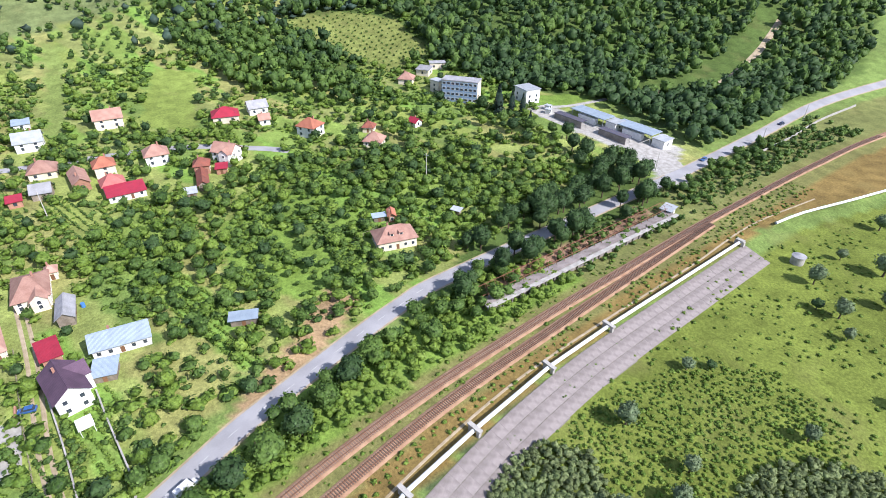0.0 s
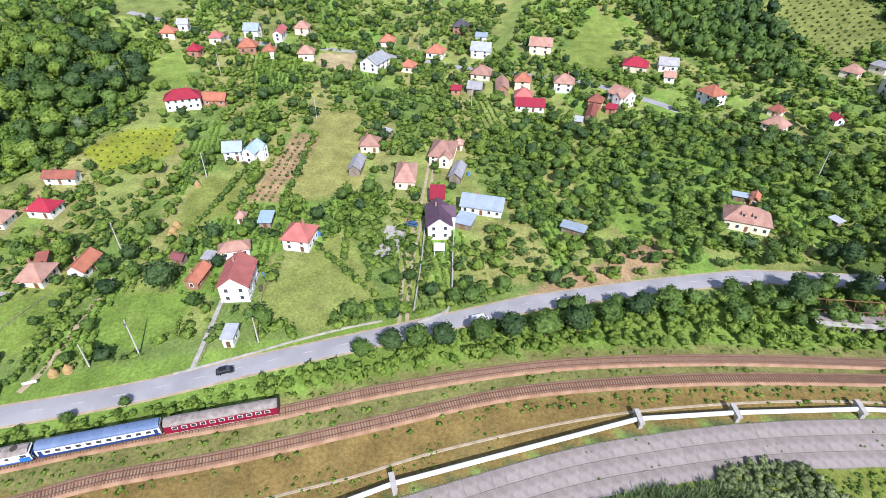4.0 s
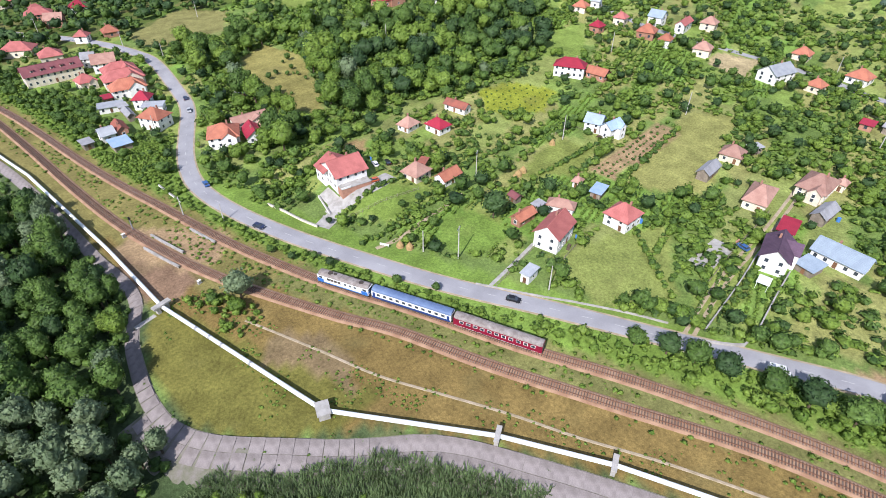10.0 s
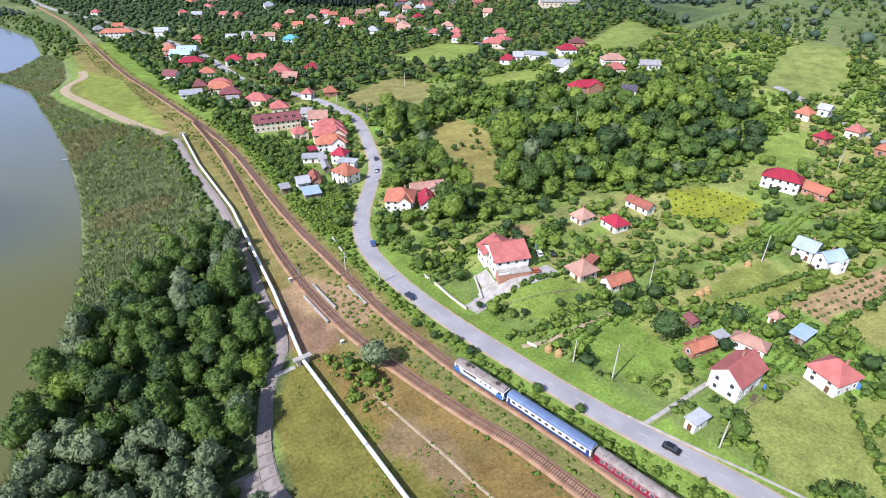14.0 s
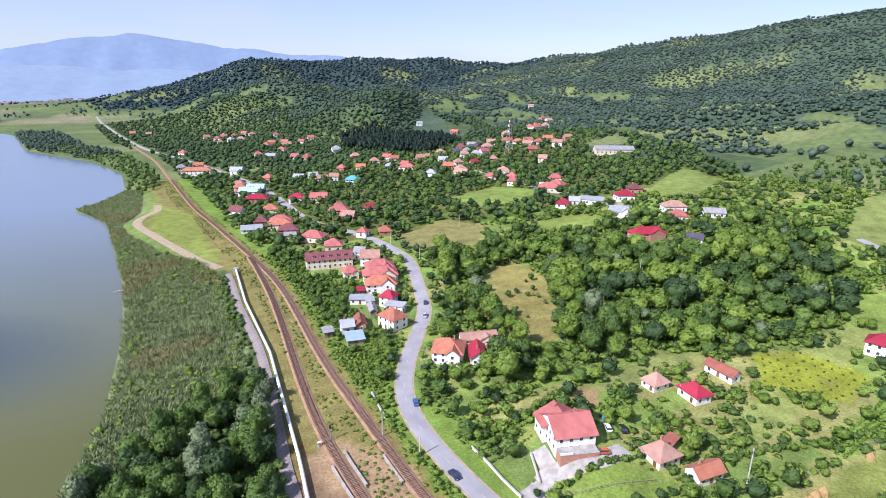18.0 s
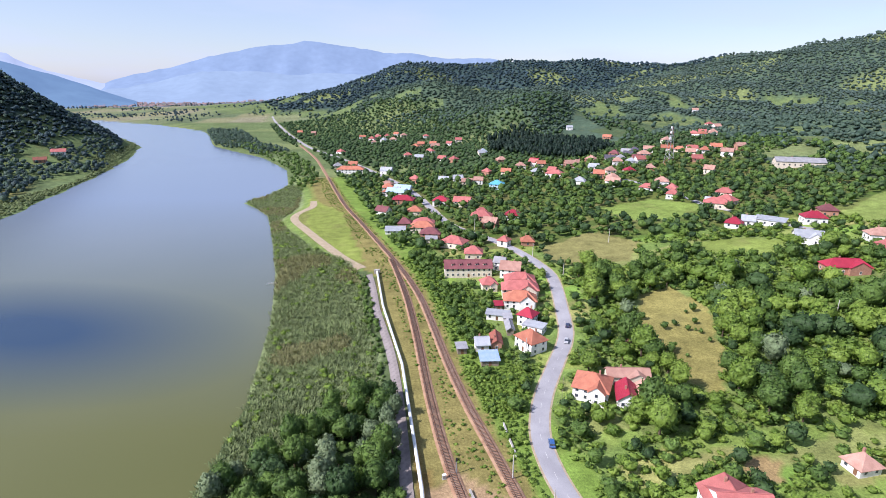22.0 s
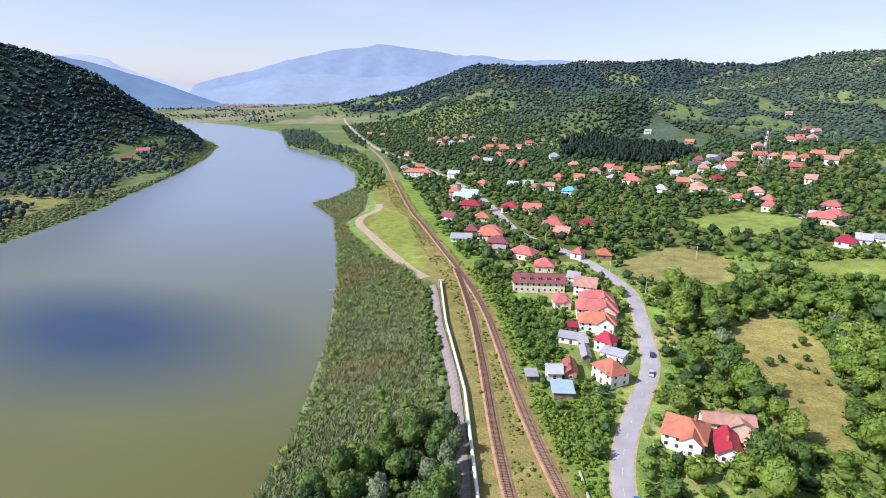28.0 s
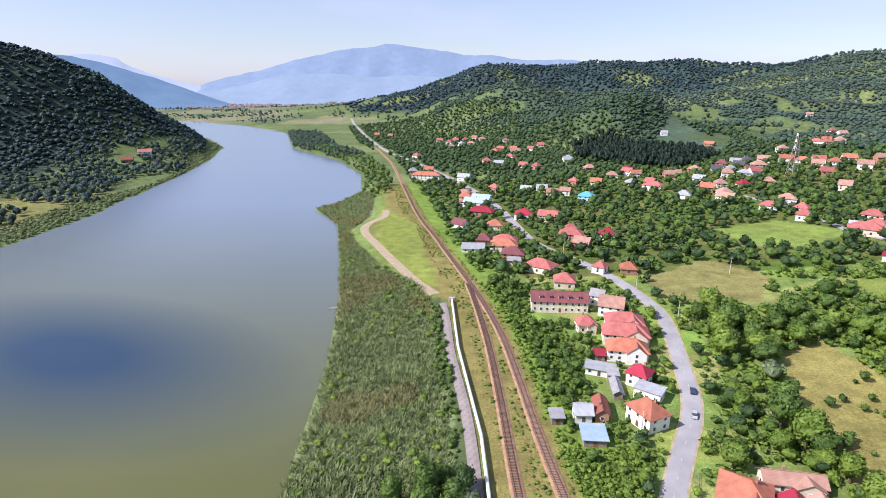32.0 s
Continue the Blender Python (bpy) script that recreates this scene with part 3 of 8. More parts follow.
def mountain(name, crest, low, material, label):
    """A far range: its crest, with a face that falls towards the viewer."""
    line = smooth_line(crest, 40)
    k = len(line)
    rng = np.random.default_rng(5)
    jag = np.convolve(rng.normal(0, 15, k + 8), np.ones(5) / 5, "same")[4:k + 4]
    rings = []
    run = np.r_[0, np.cumsum(np.linalg.norm(np.diff(line[:, :2], axis=0), axis=1))]
    for f in np.linspace(0, 1, 17):
        r = line.copy()
        r[:, :2] *= 1 - 0.16 * f
        spur = np.sin(run / 95 + 2.2 * np.sin(run / 210 + f)) + 0.6 * np.sin(run / 41 + 3 * f)
        r[:, 2] = line[:, 2] * (1 - f) ** 1.35 + low * f + jag * (1 - f) + 0.035 * line[:, 2] * spur * np.sin(f * 3.1) + 22 * (noise2(run, np.full(k, f * 900.0), 170, 50) - 0.5) * np.sin(f * 3.1)
        rings.append(r)
    v = np.concatenate(rings)
    i = np.arange(k * 17).reshape(17, k)
    q = np.stack([i[:-1, :-1], i[:-1, 1:], i[1:, 1:], i[1:, :-1]], -1).reshape(-1, 4)
    tagged(new(name, mesh_of(name, v, q, material, True)), label, "mountain", kind="structure")


def haze_material(name, colour, glow):
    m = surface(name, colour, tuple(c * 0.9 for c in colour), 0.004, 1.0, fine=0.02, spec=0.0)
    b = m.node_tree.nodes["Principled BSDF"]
    # Emission paints the blue haze that lies over the far ranges.
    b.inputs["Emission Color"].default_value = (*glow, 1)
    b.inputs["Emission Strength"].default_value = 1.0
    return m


M_FAR1 = haze_material("blue_distance", (0.10, 0.13, 0.18), (0.138, 0.200, 0.320))
M_FAR2 = haze_material("pale_distance", (0.12, 0.14, 0.18), (0.30, 0.36, 0.50))
M_FAR4 = haze_material("hazy_foothills", (0.10, 0.13, 0.17), (0.172, 0.238, 0.350))
M_FAR3 = haze_material("near_distance", (0.06, 0.10, 0.12), (0.09, 0.15, 0.28))
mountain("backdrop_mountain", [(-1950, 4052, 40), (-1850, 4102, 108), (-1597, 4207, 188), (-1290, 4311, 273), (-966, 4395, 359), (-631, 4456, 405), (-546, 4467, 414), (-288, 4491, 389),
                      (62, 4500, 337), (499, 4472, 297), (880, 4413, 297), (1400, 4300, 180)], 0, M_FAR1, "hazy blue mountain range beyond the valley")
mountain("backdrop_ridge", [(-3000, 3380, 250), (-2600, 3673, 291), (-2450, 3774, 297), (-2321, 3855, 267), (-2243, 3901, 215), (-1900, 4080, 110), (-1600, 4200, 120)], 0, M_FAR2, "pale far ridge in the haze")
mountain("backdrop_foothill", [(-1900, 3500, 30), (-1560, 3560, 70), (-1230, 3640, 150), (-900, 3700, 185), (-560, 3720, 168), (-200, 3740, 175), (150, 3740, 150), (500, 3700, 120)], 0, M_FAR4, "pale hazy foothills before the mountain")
mountain("backdrop_hill", [(-2700, 2000, 250), (-2200, 2480, 250), (-1906, 2694, 242), (-1800, 2766, 221), (-1705, 2825, 198), (-1521, 2928, 120), (-1263, 3049, 20)], 0, M_FAR3, "wooded hill across the lake, blue with painted haze")

# ---- road, railway, pipeline, bank ----
def sweep(name, line, profile, material, parent=None, label="", dz=None, closed=False, smooth=False):
    """A profile of (offset to the left, height) drawn along a line; heights come from the line's third column or the ground."""
    d = np.gradient(line[:, :2], axis=0)
    d /= np.linalg.norm(d, axis=1)[:, None]
    left = np.stack([-d[:, 1], d[:, 0]], 1)
    base = line[:, 2] if line.shape[1] > 2 else None
    rings = []
    for off, h in profile:
        p = line[:, :2] + left * off
        z = (base if base is not None else ground_z(p[:, 0], p[:, 1])) + h
        rings.append(np.column_stack([p, z]))
    v = np.stack(rings, 1)
    k, m = v.shape[:2]
    i = np.arange(k * m).reshape(k, m)
    j = np.concatenate([i, i[:, :1]], 1) if closed else i
    q = np.stack([j[:-1, :-1], j[1:, :-1], j[1:, 1:], j[:-1, 1:]], -1).reshape(-1, 4)
    ob = new(name, mesh_of(name, v.reshape(-1, 3), q, material, smooth))
    if parent:
        ob.parent = parent
    if label:
        ob["label"] = label
    return ob


def flat(line, z):
    return np.column_stack([line[:, :2], np.full(len(line), z)])


road = sweep("road", smooth_line(ROAD[::3], 3.0), [(3.15, -0.3), (3.0, 0.10), (2.4, 0.14), (0, 0.2), (-2.4, 0.14), (-3.0, 0.10), (-3.15, -0.3)][::-1], M_ASPHALT)
tagged(road, "grey worn two-lane asphalt road through the village", "road", kind="structure")
sweep("road_shoulder", smooth_line(ROAD[::3], 3.0), [(3.8, -0.1), (3.65, 0.05), (2.9, 0.07), (-2.9, 0.07), (-3.65, 0.05), (-3.8, -0.1)][::-1], M_DIRT)
tagged(bpy.data.objects["road_shoulder"], "dry dusty shoulder beside the road", "shoulder", kind="structure")

for nm, line in (("ballast", RAIL_R), ("ballast", RAIL_L)):
    ob = sweep(nm, flat(line, 0.0), [(2.4, -0.3), (2.05, 0.05), (1.5, 0.32), (0, 0.34), (-1.5, 0.32), (-2.05, 0.05), (-2.4, -0.3)][::-1], M_BALLAST)
    tagged(ob, "brown stained track ballast of gravel", "ballast", kind="structure")
for line in (RAIL_R, RAIL_L):
    track = tagged(new("railway_track"), "rusty railway track on dark wooden sleepers", "railway track", "railway tracks")
    for side in (0.755, -0.755):
        sweep("rail", flat(line, 0.5), [(side + 0.07, -0.02), (side + 0.07, 0.0), (side + 0.036, 0.02), (side + 0.036, 0.15), (side - 0.036, 0.15), (side - 0.036, 0.02), (side - 0.07, 0.0), (side - 0.07, -0.02)][::-1], M_RAIL, track, "rusty brown steel rail")
    pts, dirs = along(line, 0.66)
    near = np.flatnonzero((pts[:, 1] > -45) & (pts[:, 1] < 130))[:290]
    bm = bmesh.new()
    bmesh.ops.create_cube(bm, size=1.0, matrix=Matrix.Diagonal((2.5, 0.26, 0.2, 1)))
    bmesh.ops.bevel(bm, geom=bm.edges[:], offset=0.015, segments=1)
    sm = bpy.data.meshes.new("sleeper")
    bm.to_mesh(sm)
    bm.free()
    sm.materials.append(M_SLEEPER)
    for k in near:
        o = new("sleeper", sm)
        o.parent = track
        o.matrix_basis = pose(pts[k, 0], pts[k, 1], 0.40, 0, 0, math.degrees(math.atan2(dirs[k, 1], dirs[k, 0])) + 90)
    rest = np.array([k for k in range(len(pts)) if k not in set(near) and pts[k, 1] < 640 and pts[k, 1] > -430])
    box = np.array([(sx * 1.25, sy * 0.13, sz) for sx in (-1, 1) for sy in (-1, 1) for sz in (0.28, 0.50)])
    fc = np.array([(0, 1, 3, 2), (4, 6, 7, 5), (0, 4, 5, 1), (2, 3, 7, 6), (1, 5, 7, 3)])
    vs, fs = [], []
    for j, k in enumerate(rest):
        dx, dy = dirs[k]
        vs.append(np.column_stack([pts[k, 0] - dy * box[:, 0] + dx * box[:, 1], pts[k, 1] + dx * box[:, 0] + dy * box[:, 1], box[:, 2]]))
        fs.append(fc + 8 * j)
    o = part("sleepers_rest", mesh_of("sleepers_rest", np.concatenate(vs), np.concatenate(fs)), M_SLEEPER, track)
    o["kind"] = "stuff"

PIPE_A = [(-6, 293, 1.5), (-2.5, 240, 1.5), (5, 180, 1.5), (8, 110, 1.5), (8.3, 72, 1.5), (18.6, 12, 1.5), (41, -21, 1.5), (52.5, -43, 1.5), (73.7, -97, 1.5),
          (77.6, -120, 1.5), (81.5, -150, 1.5), (82.7, -177, 1.5), (84, -256, 1.5)]
ring = [(0.55 * math.cos(a), 0.55 * math.sin(a)) for a in np.linspace(0, 2 * math.pi, 14, endpoint=False)]
pipeline = tagged(new("pipeline"), "long white painted water pipe on concrete supports", "pipeline")
run = np.array(PIPE_A, float)
fine = np.concatenate([np.linspace(a, b, max(2, int(np.linalg.norm(b - a) / 6)))[:-1] for a, b in zip(run[:-1], run[1:])] + [run[-1:]])
sweep("pipe", fine, ring, M_PIPE, pipeline, "white painted steel pipe", closed=True, smooth=True)

# ---- houses ----
def roof_material(name, base, alt, metal=0.0, rough=0.8):
    """Rows of tiles or sheet ribs as fine relief, with weathered patches."""
    m = surface(name, base, alt, 0.35, rough, 0.0, metal, fine=5, per=0.16)
    n, l = m.node_tree.nodes, m.node_tree.links
    co, wv, bp = n.new("ShaderNodeTexCoord"), n.new("ShaderNodeTexWave"), n.new("ShaderNodeBump")
    wv.inputs["Scale"].default_value, wv.inputs["Distortion"].default_value = 1.1, 0.4
    wv.bands_direction = "X" if metal else "Y"
    l.new(co.outputs["Object"], wv.inputs["Vector"])
    l.new(wv.outputs["Fac"], bp.inputs["Height"])
    bp.inputs["Strength"].default_value, bp.inputs["Distance"].default_value = 0.5, 0.06
    l.new(bp.outputs["Normal"], n["Principled BSDF"].inputs["Normal"])
    return m


ROOFS = {
    "red": roof_material("red_roof_tiles", (0.42, 0.140, 0.125), (0.33, 0.105, 0.095)),
    "crimson": roof_material("crimson_sheet_roof", (0.37, 0.030, 0.055), (0.30, 0.026, 0.048), 0.1, 0.5),
    "orange": roof_material("orange_roof_tiles", (0.44, 0.17, 0.105), (0.35, 0.125, 0.08)),
    "pink": roof_material("faded_clay_tiles", (0.43, 0.255, 0.20), (0.33, 0.18, 0.14)),
    "rust": roof_material("rusty_sheet_roof", (0.30, 0.10, 0.07), (0.20, 0.08, 0.06), 0.1, 0.8),
    "maroon": roof_material("maroon_roof_tiles", (0.20, 0.07, 0.075), (0.15, 0.055, 0.06)),
    "purple": roof_material("dark_purple_roof_tiles", (0.125, 0.075, 0.115), (0.09, 0.055, 0.085)),
    "darkblue": roof_material("dark_slate_roof", (0.07, 0.07, 0.10), (0.10, 0.09, 0.11)),
    "blue": roof_material("blue_sheet_roof", (0.28, 0.40, 0.58), (0.36, 0.46, 0.60), 0.1, 0.5),
    "paleblue": roof_material("pale_blue_sheet_roof", (0.33, 0.40, 0.47), (0.27, 0.33, 0.40), 0.1, 0.5),
    "palegrey": roof_material("pale_sheet_roof", (0.42, 0.44, 0.46), (0.33, 0.35, 0.38), 0.1, 0.5),
    "grey": roof_material("grey_asbestos_roof", (0.34, 0.34, 0.36), (0.25, 0.25, 0.26)),
    "cyan": roof_material("turquoise_sheet_roof", (0.10, 0.42, 0.52), (0.12, 0.35, 0.45), 0.1, 0.5),
}
ROOF_WORDS = {"red": "red tile", "crimson": "crimson sheet-metal", "orange": "orange tile", "pink": "faded pinkish tile", "rust": "rusty", "maroon": "maroon tile", "purple": "dark purple tile",
              "darkblue": "dark slate", "blue": "blue sheet-metal", "paleblue": "pale blue sheet-metal", "palegrey": "pale sheet-metal", "grey": "weathered grey", "cyan": "turquoise"}
WALLS = {
    "white": surface("white_plaster", (0.80, 0.79, 0.77), (0.70, 0.69, 0.66), 0.5, 0.9, fine=6, per=0.06),
    "cream": surface("cream_plaster", (0.74, 0.66, 0.54), (0.62, 0.54, 0.43), 0.5, 0.9, fine=6, per=0.1),
    "brick": surface("red_brick_wall", (0.42, 0.22, 0.15), (0.33, 0.17, 0.12), 1.2, 0.95, fine=12, per=0.15),
    "wood": surface("weathered_planks", (0.30, 0.25, 0.20), (0.20, 0.165, 0.13), 1.0, 0.95, fine=14, per=0.25),
    "paleblue": surface("pale_blue_plaster", (0.55, 0.72, 0.80), (0.48, 0.64, 0.72), 0.5, 0.9, fine=6),
}
M_GLASS = surface("window_glass", (0.035, 0.045, 0.06), (0.06, 0.07, 0.09), 0.8, 0.08, spec=0.6)
M_FRAME = surface("window_frame_paint", (0.78, 0.77, 0.74), (0.66, 0.64, 0.6), 2.0, 0.7)
M_DOOR = surface("brown_door_wood", (0.22, 0.11, 0.06), (0.16, 0.08, 0.045), 2.0, 0.7, per=0.3)
M_CHIMNEY = surface("chimney_brick", (0.40, 0.21, 0.15), (0.30, 0.16, 0.12), 2.0, 0.95)
HOUSES = []


def box_into(bm, x0, x1, y0, y1, z0, z1):
    bmesh.ops.create_cube(bm, size=1.0, matrix=Matrix.Translation(((x0 + x1) / 2, (y0 + y1) / 2, (z0 + z1) / 2)) @ Matrix.Diagonal((x1 - x0, y1 - y0, z1 - z0, 1)))


def box_mesh(name, *boxes, material=None, bevel=0.0):
    bm = bmesh.new()
    for b in boxes:
        box_into(bm, *b)
    if bevel:
        bmesh.ops.bevel(bm, geom=bm.edges[:], offset=bevel, segments=1)
    me = bpy.data.meshes.new(name)
    bm.to_mesh(me)
    bm.free()
    if material:
        me.materials.append(material)
    return me


def ring_mesh(name, w, h, rim, depth, material):
    """One closed rectangular frame."""
    bm = bmesh.new()
    loops = []
    for y in (-depth, 0.04):
        for k in (0.0, rim):
            loops.append([bm.verts.new((sx * (w / 2 - k), y, sz * (h / 2 - k))) for sx, sz in ((-1, -1), (1, -1), (1, 1), (-1, 1))])
    fo, fi, bo, bi = loops
    for i in range(4):
        j = (i + 1) % 4
        for a, b in ((fo, fi), (fi, bi), (bi, bo), (bo, fo)):
            bm.faces.new((a[i], a[j], b[j], b[i]))
    me = bpy.data.meshes.new(name)
    bm.to_mesh(me)
    bm.free()
    me.materials.append(material)
    return me


W_FRAME = ring_mesh("window", 1.24, 1.5, 0.11, 0.10, M_FRAME)
W_PANE = box_mesh("pane", (-0.51, 0.51, -0.03, 0.01, -0.64, 0.64), material=M_GLASS)
W_FAR = box_mesh("window", (-0.62, 0.62, -0.04, 0.05, -0.75, 0.75), material=M_GLASS)
DOOR = box_mesh("door", (-0.55, 0.55, -0.06, 0.05, 0, 2.1), material=M_DOOR)


def roof_shape(kind, L, W, h, over=0.65, thick=0.16):
    """The roof slab for a plan of L by W with eaves at h; its ridge runs along x."""
    a, b = L / 2 + over, W / 2 + over
    if kind == "flat":
        return [(-a + 0.25, a - 0.25, -b + 0.25, b - 0.25, h, h + 0.3)], None, 0.3
    if kind == "mono":
        r = min(0.12 * W, 0.9)
        v = [(-a, -b, h - 0.05), (a, -b, h - 0.05), (a, b, h + r), (-a, b, h + r)]
        top = [(x, y, z + thick) for x, y, z in v]
        return None, (v + top, [(3, 2, 1, 0), (4, 5, 6, 7), (0, 1, 5, 4), (1, 2, 6, 5), (2, 3, 7, 6), (3, 0, 4, 7)]), r
    r = min(0.40 * W, 3.6)
    k = a if kind == "gable" else max(a - b, 0.12 * a)
    e = h - 0.4 * r / (W / 2) - 0.02
    v = [(-a, -b, e), (a, -b, e), (a, b, e), (-a, b, e), (-k, 0, h + r), (k, 0, h + r)]
    top = [(x, y, z + thick) for x, y, z in v]
    f = [(6, 7, 11, 10), (8, 9, 10, 11), (0, 4, 5, 1), (2, 5, 4, 3), (0, 1, 7, 6), (2, 3, 9, 8)]
    if kind == "gable":
        f += [(1, 5, 11, 7), (5, 2, 8, 11), (3, 4, 10, 9), (4, 0, 6, 10)]
    else:
        f += [(7, 8, 11), (9, 6, 10), (1, 5, 2), (3, 4, 0), (1, 2, 8, 7), (3, 0, 6, 9)]
    return None, (v + top, f), r


def house(x, y, ang, L, W, h, kind, roof, wall, storeys, name):
    """A house with its walls, roof, chimney, windows and door; L runs along the ridge."""
    h = h * 0.92 if kind in ("gable", "hip") and h > 3.4 else h
    near = x < 270 and -220 < y < 300
    words = {1: "single-storey", 2: "two-storey", 3: "three-storey"}[storeys]
    label = f"{wall.replace('wood', 'grey plank').replace('paleblue', 'pale blue')} {words} {name} with a {ROOF_WORDS[roof]} {'lean-to' if kind == 'mono' else kind} roof"
    cname = name.replace(" ", "_")
    root = tagged(new(cname), label, name.split()[-1], "village houses")
    c, s = math.cos(radians(ang)), math.sin(radians(ang))
    corners = [zg(x + c * i * L / 2 - s * j * W / 2, y + s * i * L / 2 + c * j * W / 2) for i in (-1, 1) for j in (-1, 1)]
    z0 = sum(corners) / 4
    root.matrix_basis = pose(x, y, z0, 0, 0, ang)
    HOUSES.append((x, y, max(L, W) / 2 + 1.5))
    slabs, shape, r = roof_shape(kind, L, W, h)
    bm = bmesh.new()
    a, b, low = L / 2, W / 2, min(corners) - z0 - 0.6
    box_into(bm, -a, a, -b, b, low, h - 0.02)
    if kind == "gable":
        for sx in (-a, a - 0.25):
            t = [bm.verts.new(p) for p in ((sx, -b, h - 0.02), (sx, b, h - 0.02), (sx, 0, h + r - 0.06), (sx + 0.25, -b, h - 0.02), (sx + 0.25, b, h - 0.02), (sx + 0.25, 0, h + r - 0.06))]
            for f in ((0, 2, 1), (3, 4, 5), (0, 3, 5, 2), (1, 2, 5, 4)):
                bm.faces.new([t[i] for i in f])
    if kind == "mono":
        box_into(bm, -a, a, b - 0.3, b, h - 0.02, h + r - 0.08)
    part("wall", bm, WALLS[wall], root)
    if slabs:
        part("roof", box_mesh("roof", *slabs), ROOFS[roof], root)
    else:
        me = bpy.data.meshes.new("roof")
        me.from_pydata(shape[0], [], shape[1])
        part("roof", me, ROOFS[roof], root)
        if kind != "mono" and near:
            k = a + 0.45 if kind == "gable" else max(a - b, 0.12 * a)
            part("ridge_cap", box_mesh("ridge_cap", (-k, k, -0.14, 0.14, h + r + 0.10, h + r + 0.24)), ROOFS[roof], root)
    if kind in ("gable", "hip") and wall != "wood":
        cx = a * (0.35 if storeys > 1 else -0.3)
        part("chimney", box_mesh("chimney", (cx - 0.3, cx + 0.3, 0.5, 1.1, h + 0.3 * r, h + r + 0.9), bevel=0.04), M_CHIMNEY, root)
    if near and kind in ("gable", "hip") and wall != "wood" and name not in ("villa", "inn") and L >= 8 and W > 5 and int(x * 7 + y * 3) % 2 == 0:
        # a cross wing with its own gable
        w, cx, reach = 0.24 * L, 0.2 * L, b + 1.9
        rise = min(0.8 * w, r * 0.85)
        bm = bmesh.new()
        box_into(bm, cx - w, cx + w, -reach, -b + 0.1, low, h - 0.05)
        t = [bm.verts.new(q) for q in ((cx - w, -reach, h - 0.05), (cx + w, -reach, h - 0.05), (cx, -reach, h + rise - 0.1), (cx - w, -reach + 0.2, h - 0.05), (cx + w, -reach + 0.2, h - 0.05), (cx, -reach + 0.2, h + rise - 0.1))]
        for f in ((0, 1, 2), (4, 3, 5), (0, 2, 5, 3), (2, 1, 4, 5)):
            bm.faces.new([t[i] for i in f])
        part("wing_wall", bm, WALLS[wall], root)
        v = [(cx - w - 0.35, -reach - 0.35, h - 0.3), (cx, -reach - 0.35, h + rise), (cx + w + 0.35, -reach - 0.35, h - 0.3), (cx - w - 0.35, -b * 0.3, h - 0.3), (cx, -b * 0.1, h + rise), (cx + w + 0.35, -b * 0.3, h - 0.3)]
        me = bpy.data.meshes.new("wing_roof")
        me.from_pydata(v + [(i, j, k + 0.15) for i, j, k in v], [], [(6, 7, 10, 9), (7, 8, 11, 10), (0, 3, 4, 1), (1, 4, 5, 2), (0, 1, 7, 6), (1, 2, 8, 7), (0, 6, 9, 3), (2, 5, 11, 8)])
        part("wing_roof", me, ROOFS[roof], root)
        for floor in range(storeys):
            o = part("window", W_FRAME, None, root)
            o.matrix_basis = pose(cx, -reach, min(1.65 + 2.75 * floor, h - 0.95))
            part("pane", W_PANE, None, o)
    if name in ("inn", "manor"):
        for k in range(5 if name == "inn" else 2):
            u = (k - 2) * 4.6 if name == "inn" else (k - 0.5) * 3.6
            d = part("dormer", box_mesh("dormer", (u - 0.7, u + 0.7, -b * 0.72, -b * 0.2, h + 0.2 * r, h + 0.62 * r)), WALLS[wall], root, "small roof dormer")
            part("dormer_roof", box_mesh("dormer_roof", (u - 0.95, u + 0.95, -b * 0.8, -b * 0.15, h + 0.62 * r, h + 0.70 * r)), ROOFS[roof], d)
            part("pane", box_mesh("pane", (u - 0.45, u + 0.45, -b * 0.72 - 0.05, -b * 0.72 + 0.02, h + 0.3 * r, h + 0.58 * r)), M_GLASS, d)
    if wall == "wood":
        if near:
            o = part("door", DOOR, None, root)
            o.matrix_basis = pose(0, -b, 0.0)
        return root
    for floor in range(storeys):
        zc = min(1.65 + 2.75 * floor, h - 0.95)
        for side, length, depth, turn in ((-1, L, b, 0), (1, L, b, 180), (-1, W, a, 90), (1, W, a, -90)):
            count = max(1, int(length / (2.9 if near else 4.5)))
            for i in range(count):
                u = (i + 0.5) / count * length - length / 2
                if turn in (0, 180):
                    m = pose(u, side * depth, zc, 0, 0, turn)
                else:
                    m = pose(depth if turn == 90 else -depth, u, zc, 0, 0, turn)
                if floor == 0 and turn == 0 and i == count // 2 and near:
                    o = part("door", DOOR, None, root)
                    o.matrix_basis = pose(u, -depth, 0.1)
                    continue
                if near:
                    o = part("window", W_FRAME, None, root)
                    o.matrix_basis = m
                    part("pane", W_PANE, None, o)
                elif turn in (0, 90, -90):
                    o = part("window", W_FAR, None, root)
                    o.matrix_basis = m
    return root


house(84.3, 87.0, -10, 12.2, 12.6, 5.9, "gable", "red", "white", 2, "villa")
house(83.6, 91.2, 80, 7.0, 12.0, 5.2, "gable", "red", "white", 2, "villa")
house(105.9, 71.3, -85, 7.1, 8.2, 3.2, "hip", "pink", "cream", 1, "bungalow")
house(113.3, 62.1, 1, 8.9, 5.1, 3.0, "gable", "orange", "white", 1, "small house")
house(113.9, 75.9, -66, 2.4, 4.8, 2.4, "mono", "rust", "wood", 1, "shack")
house(141.5, 94.4, -90, 8.6, 6.7, 3.6, "hip", "crimson", "white", 1, "house")
